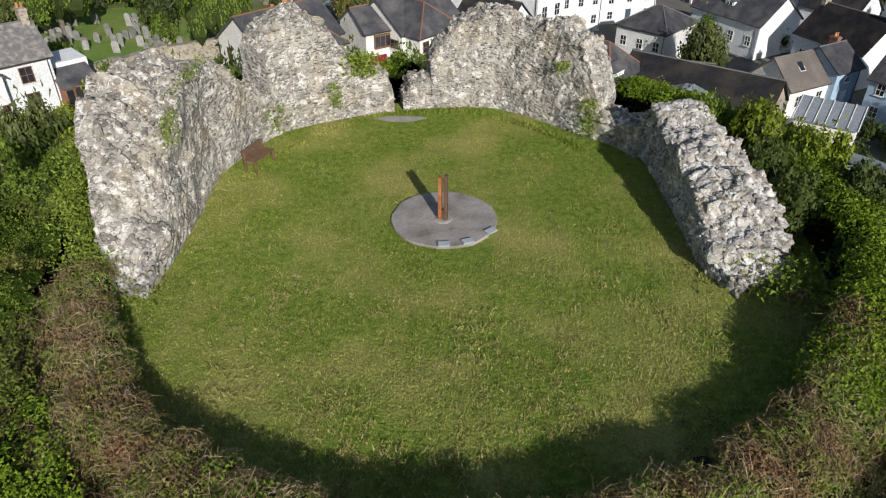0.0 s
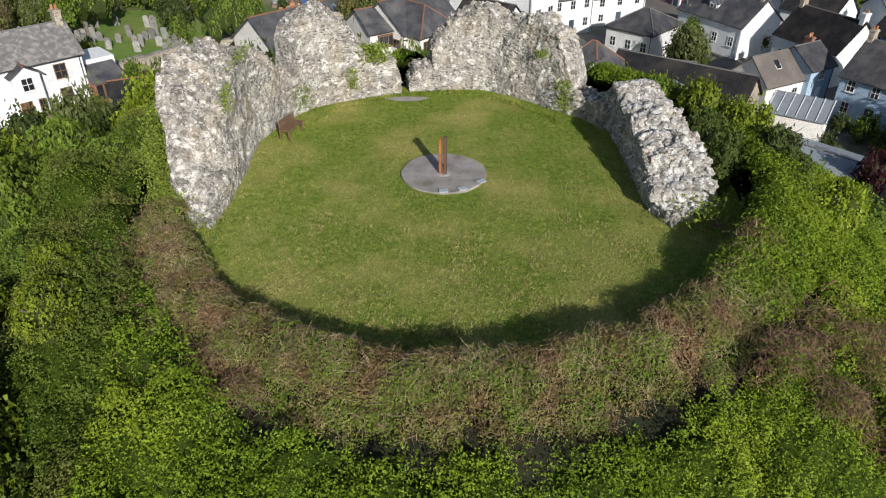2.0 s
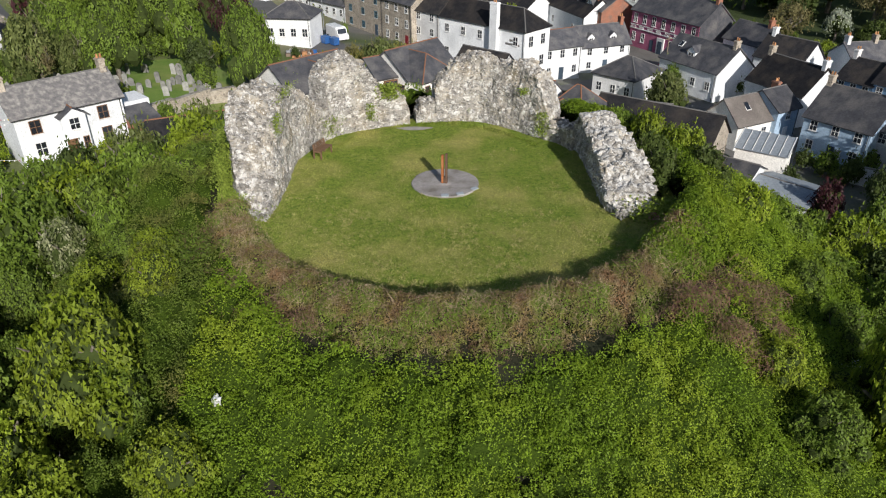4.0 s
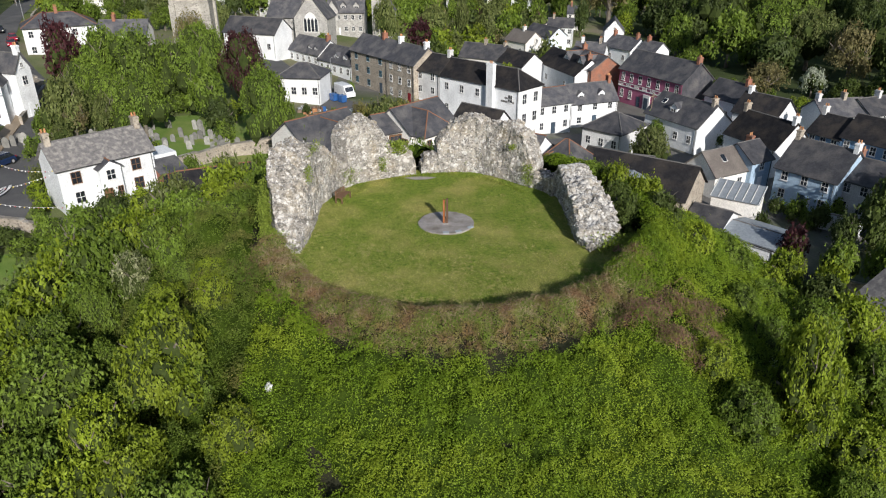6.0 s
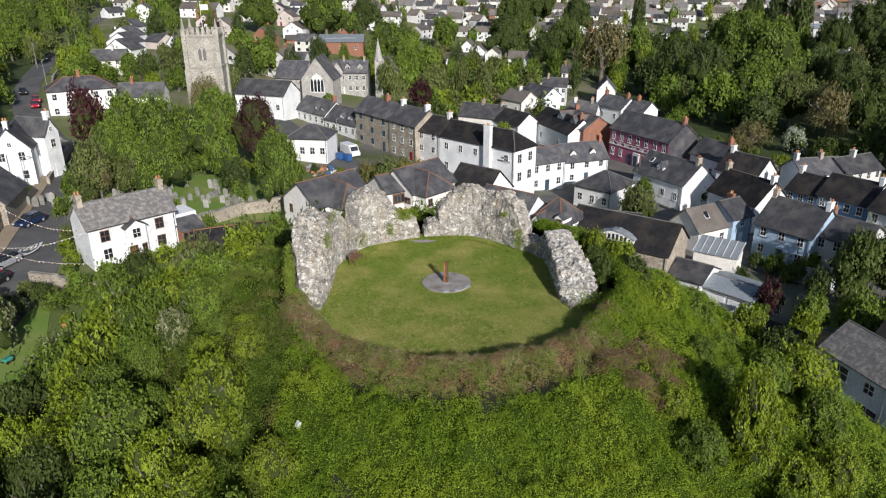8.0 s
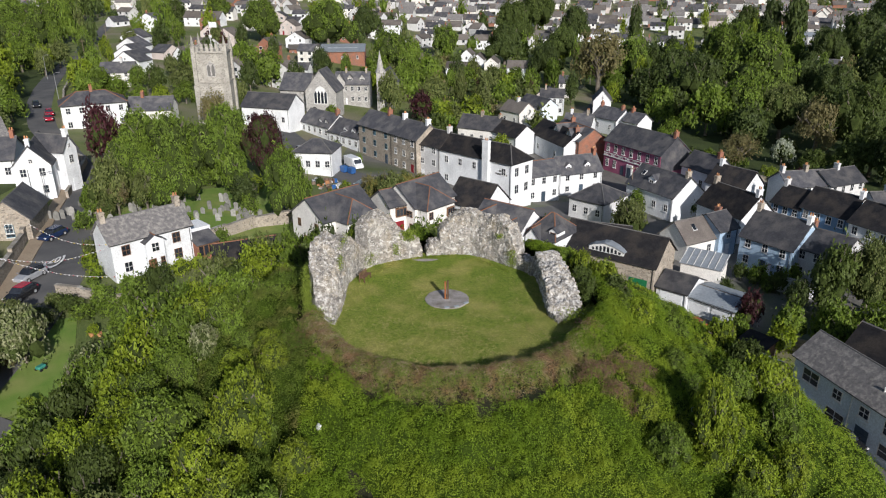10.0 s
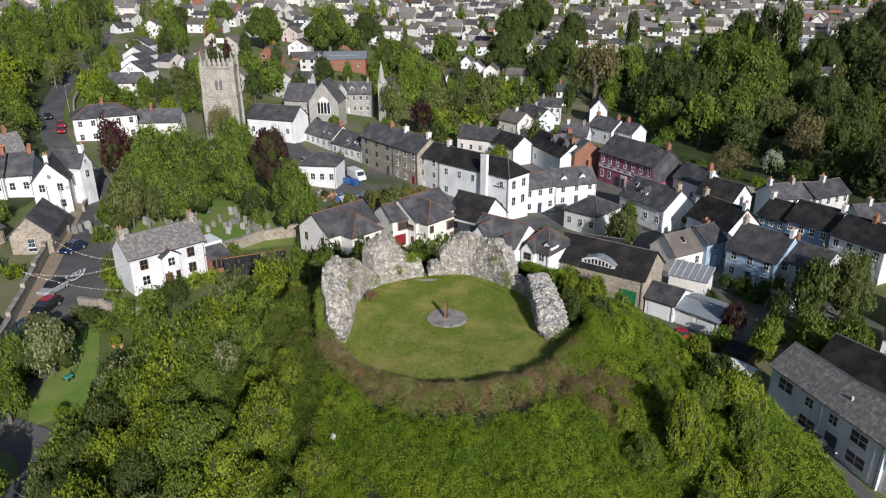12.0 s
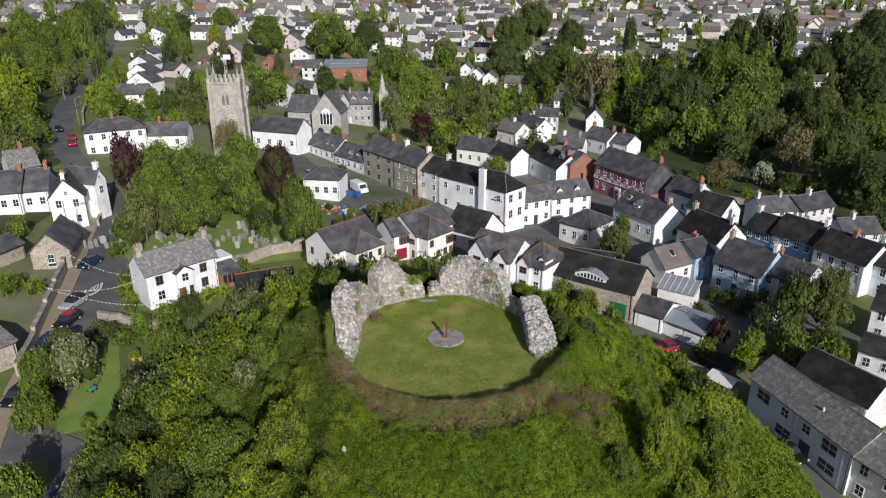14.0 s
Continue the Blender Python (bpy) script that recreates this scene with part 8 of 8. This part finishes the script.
bm = bmesh.new()
bm.faces.new([bm.verts.new(p) for p in ((-0.07, 0, 0), (0.07, 0, 0), (0, 0.01, -0.17))])
FLAGS = []
src = bpy.data.meshes.new("flag")
bm.to_mesh(src)
bm.free()
for nm in ("paint_white", "paint_white", "paint_red", "paint_white", "paint_yellow"):
    me = src.copy()
    me.materials.append(MATS[nm])
    FLAGS.append(me)
for a, b, n in (((-53.9, 49.6, -9.3), (-40.6, 50.0, -8.2), 30), ((-53.9, 49.6, -9.3), (-36.0, 47.2, -10.6), 34), ((-56.0, 60.5, -8.8), (-40.6, 50.6, -8.0), 26)):
    a, b = Vector(a), Vector(b)
    t = thing("bunting", Matrix.Translation(a), "string of small coloured bunting flags across the road", "bunting", "bunting strings")
    pts = [(b - a) * (i / n) - Vector((0, 0, 1.1 * math.sin(math.pi * i / n))) for i in range(n + 1)]
    bm = bmesh.new()
    for p, q in zip(pts[:-1], pts[1:]):
        tube(bm, p, q, 0.012, seg=4)
    bmesh.ops.remove_doubles(bm, verts=bm.verts, dist=0.006)
    part("cord", bm, "frame_white", t)
    for i, p in enumerate(pts[1:-1]):
        link_mesh("flag", FLAGS[i % 5], t, Matrix.Translation(p) @ pose(0, 0, 0, 0, 0, 20))

# ---- gardens between the houses ----
gd = random.Random(33)
made = 0
for _ in range(3000):
    if made >= 130:
        break
    x, y = gd.uniform(-75, 95), gd.uniform(44, 185)
    if abs(x) > 50 + 0.6 * y or math.hypot(x - MX, y - MY) < 36:
        continue
    if any(math.hypot(x - a, y - b) < r + 1.2 for a, b, r in HOUSES):
        continue
    near_road = False
    for line in (WEST, STREET, [(34, 108), (31, 122), (36, 150), (43, 180), (55, 215)]):
        for (ax, ay), (bx, by) in zip(line[:-1], line[1:]):
            d = Vector((bx - ax, by - ay))
            u = max(0, min(1, ((x - ax) * d.x + (y - ay) * d.y) / d.length_squared))
            if math.hypot(x - ax - d.x * u, y - ay - d.y * u) < 5.5:
                near_road = True
    if near_road:
        continue
    made += 1
    h = gd.uniform(1.2, 3.6)
    tree(x, y, h, h * gd.uniform(0.45, 0.75), gd.choices(["green", "dark", "pale", "bright", "copper"], weights=[5, 3, 1.4, 2, 0.4])[0], name="shrub")
# gardens behind the main street
plot = []
for _ in range(230):
    x, y = gd.uniform(-24, 46), gd.uniform(158, 320)
    if x > 28 + 0.1 * (y - 158) or (x < -3 and y < 206) or any(math.hypot(x - a, y - b) < r + 1.5 for a, b, r in HOUSES):
        continue
    plot.append((x, y, gd.uniform(1.6, 6.0), gd.choices(["green", "deep", "pale", "bright", "copper", "bare"], weights=[5, 3, 2, 2.4, 0.4, 1])[0]))
for kind in sorted({q[3] for q in plot}):
    vs, fs = [], []
    for x, y, h, k in plot:
        if k == kind:
            v, f = FAR_ARR[gd.randrange(len(FAR_ARR))]
            a, r = gd.uniform(0, 6.28), h * gd.uniform(0.5, 0.8)
            base = sum(len(q) for q in vs)
            vs.append(v @ np.array([[r * math.cos(a), -r * math.sin(a), 0], [r * math.sin(a), r * math.cos(a), 0], [0, 0, h]]).T + np.array([x, y, town(x, y)]))
            fs += [[q + base for q in p] for p in f]
    me = bpy.data.meshes.new("garden_shrubs")
    me.from_pydata(np.concatenate(vs).tolist(), [], fs)
    me.materials.append(MATS["leaf_" + kind])
    tagged(new("garden_shrubs", me), "shrubs and small trees crowding the back gardens, " + TREE_LABEL[kind].split(" tree")[0], "shrubs", kind="stuff")
# beds and hedges round the lawn below the cottage
for x, y, h, r, kind in ((-35.5, 40.6, 1.8, 1.5, "green"), (-33.4, 38.6, 2.2, 1.6, "bright"), (-34.3, 35.4, 2.4, 1.6, "deep"), (-40.2, 41.6, 1.9, 1.6, "green"), (-42.6, 43.2, 2.2, 1.7, "deep"), (-45.0, 44.6, 1.6, 1.4, "pale"),
                         (-44.6, 39.8, 2.8, 2.2, "thorn"), (-45.4, 36.4, 2.2, 1.8, "green"), (-45.2, 33.0, 2.4, 1.9, "deep"), (-44.8, 29.6, 2.6, 2.0, "green"), (-43.0, 26.8, 2.2, 1.9, "bright"), (-35.3, 31.6, 2.6, 1.7, "deep"),
                         (-34.6, 28.4, 2.8, 1.7, "dark"), (-31.0, 34.2, 2.6, 2.0, "green"), (-29.6, 37.2, 2.4, 1.9, "thorn"), (-27.4, 40.0, 2.2, 1.8, "green"), (-37.7, 38.4, 1.3, 0.8, "bright"), (-37.8, 25.4, 1.5, 0.95, "bright"),
                         (-43.4, 32.6, 1.3, 1.0, "bare"), (-38.0, 42.4, 1.6, 1.4, "green"), (-32.0, 41.6, 1.6, 1.5, "bright"), (-29.6, 43.4, 1.7, 1.5, "bright"), (-26.8, 44.4, 1.6, 1.4, "bright")):
    tree(x, y, h, r, kind, name="shrub")
# a row of reedy willows before the stone houses
for i in range(9):
    x, y = -12.6 + 1.15 * i, 90.6 + 0.9 * i + gd.uniform(-0.6, 0.6)
    tree(x, y, gd.uniform(2.8, 3.8), gd.uniform(1.1, 1.5), "reed", name="shrub")
# the wood east of the town
for _ in range(46):
    x, y = gd.uniform(62, 200), gd.uniform(135, 330)
    if x - 62 < (y - 135) * 0.12 - 6 or x > 40 + 0.62 * (y + 36) or any(math.hypot(x - a, y - b) < r + 6 for a, b, r in HOUSES):
        continue
    h = gd.uniform(9, 15)
    tree(x, y, h, h * gd.uniform(0.42, 0.6), gd.choices(["green", "dark", "pale", "bare"], weights=[4, 5, 1, 1])[0])
garden_wall([(46.5, 66.5), (53.0, 70.5)], 1.9, "white rendered garden wall behind the houses", 0.3, "wall_white")
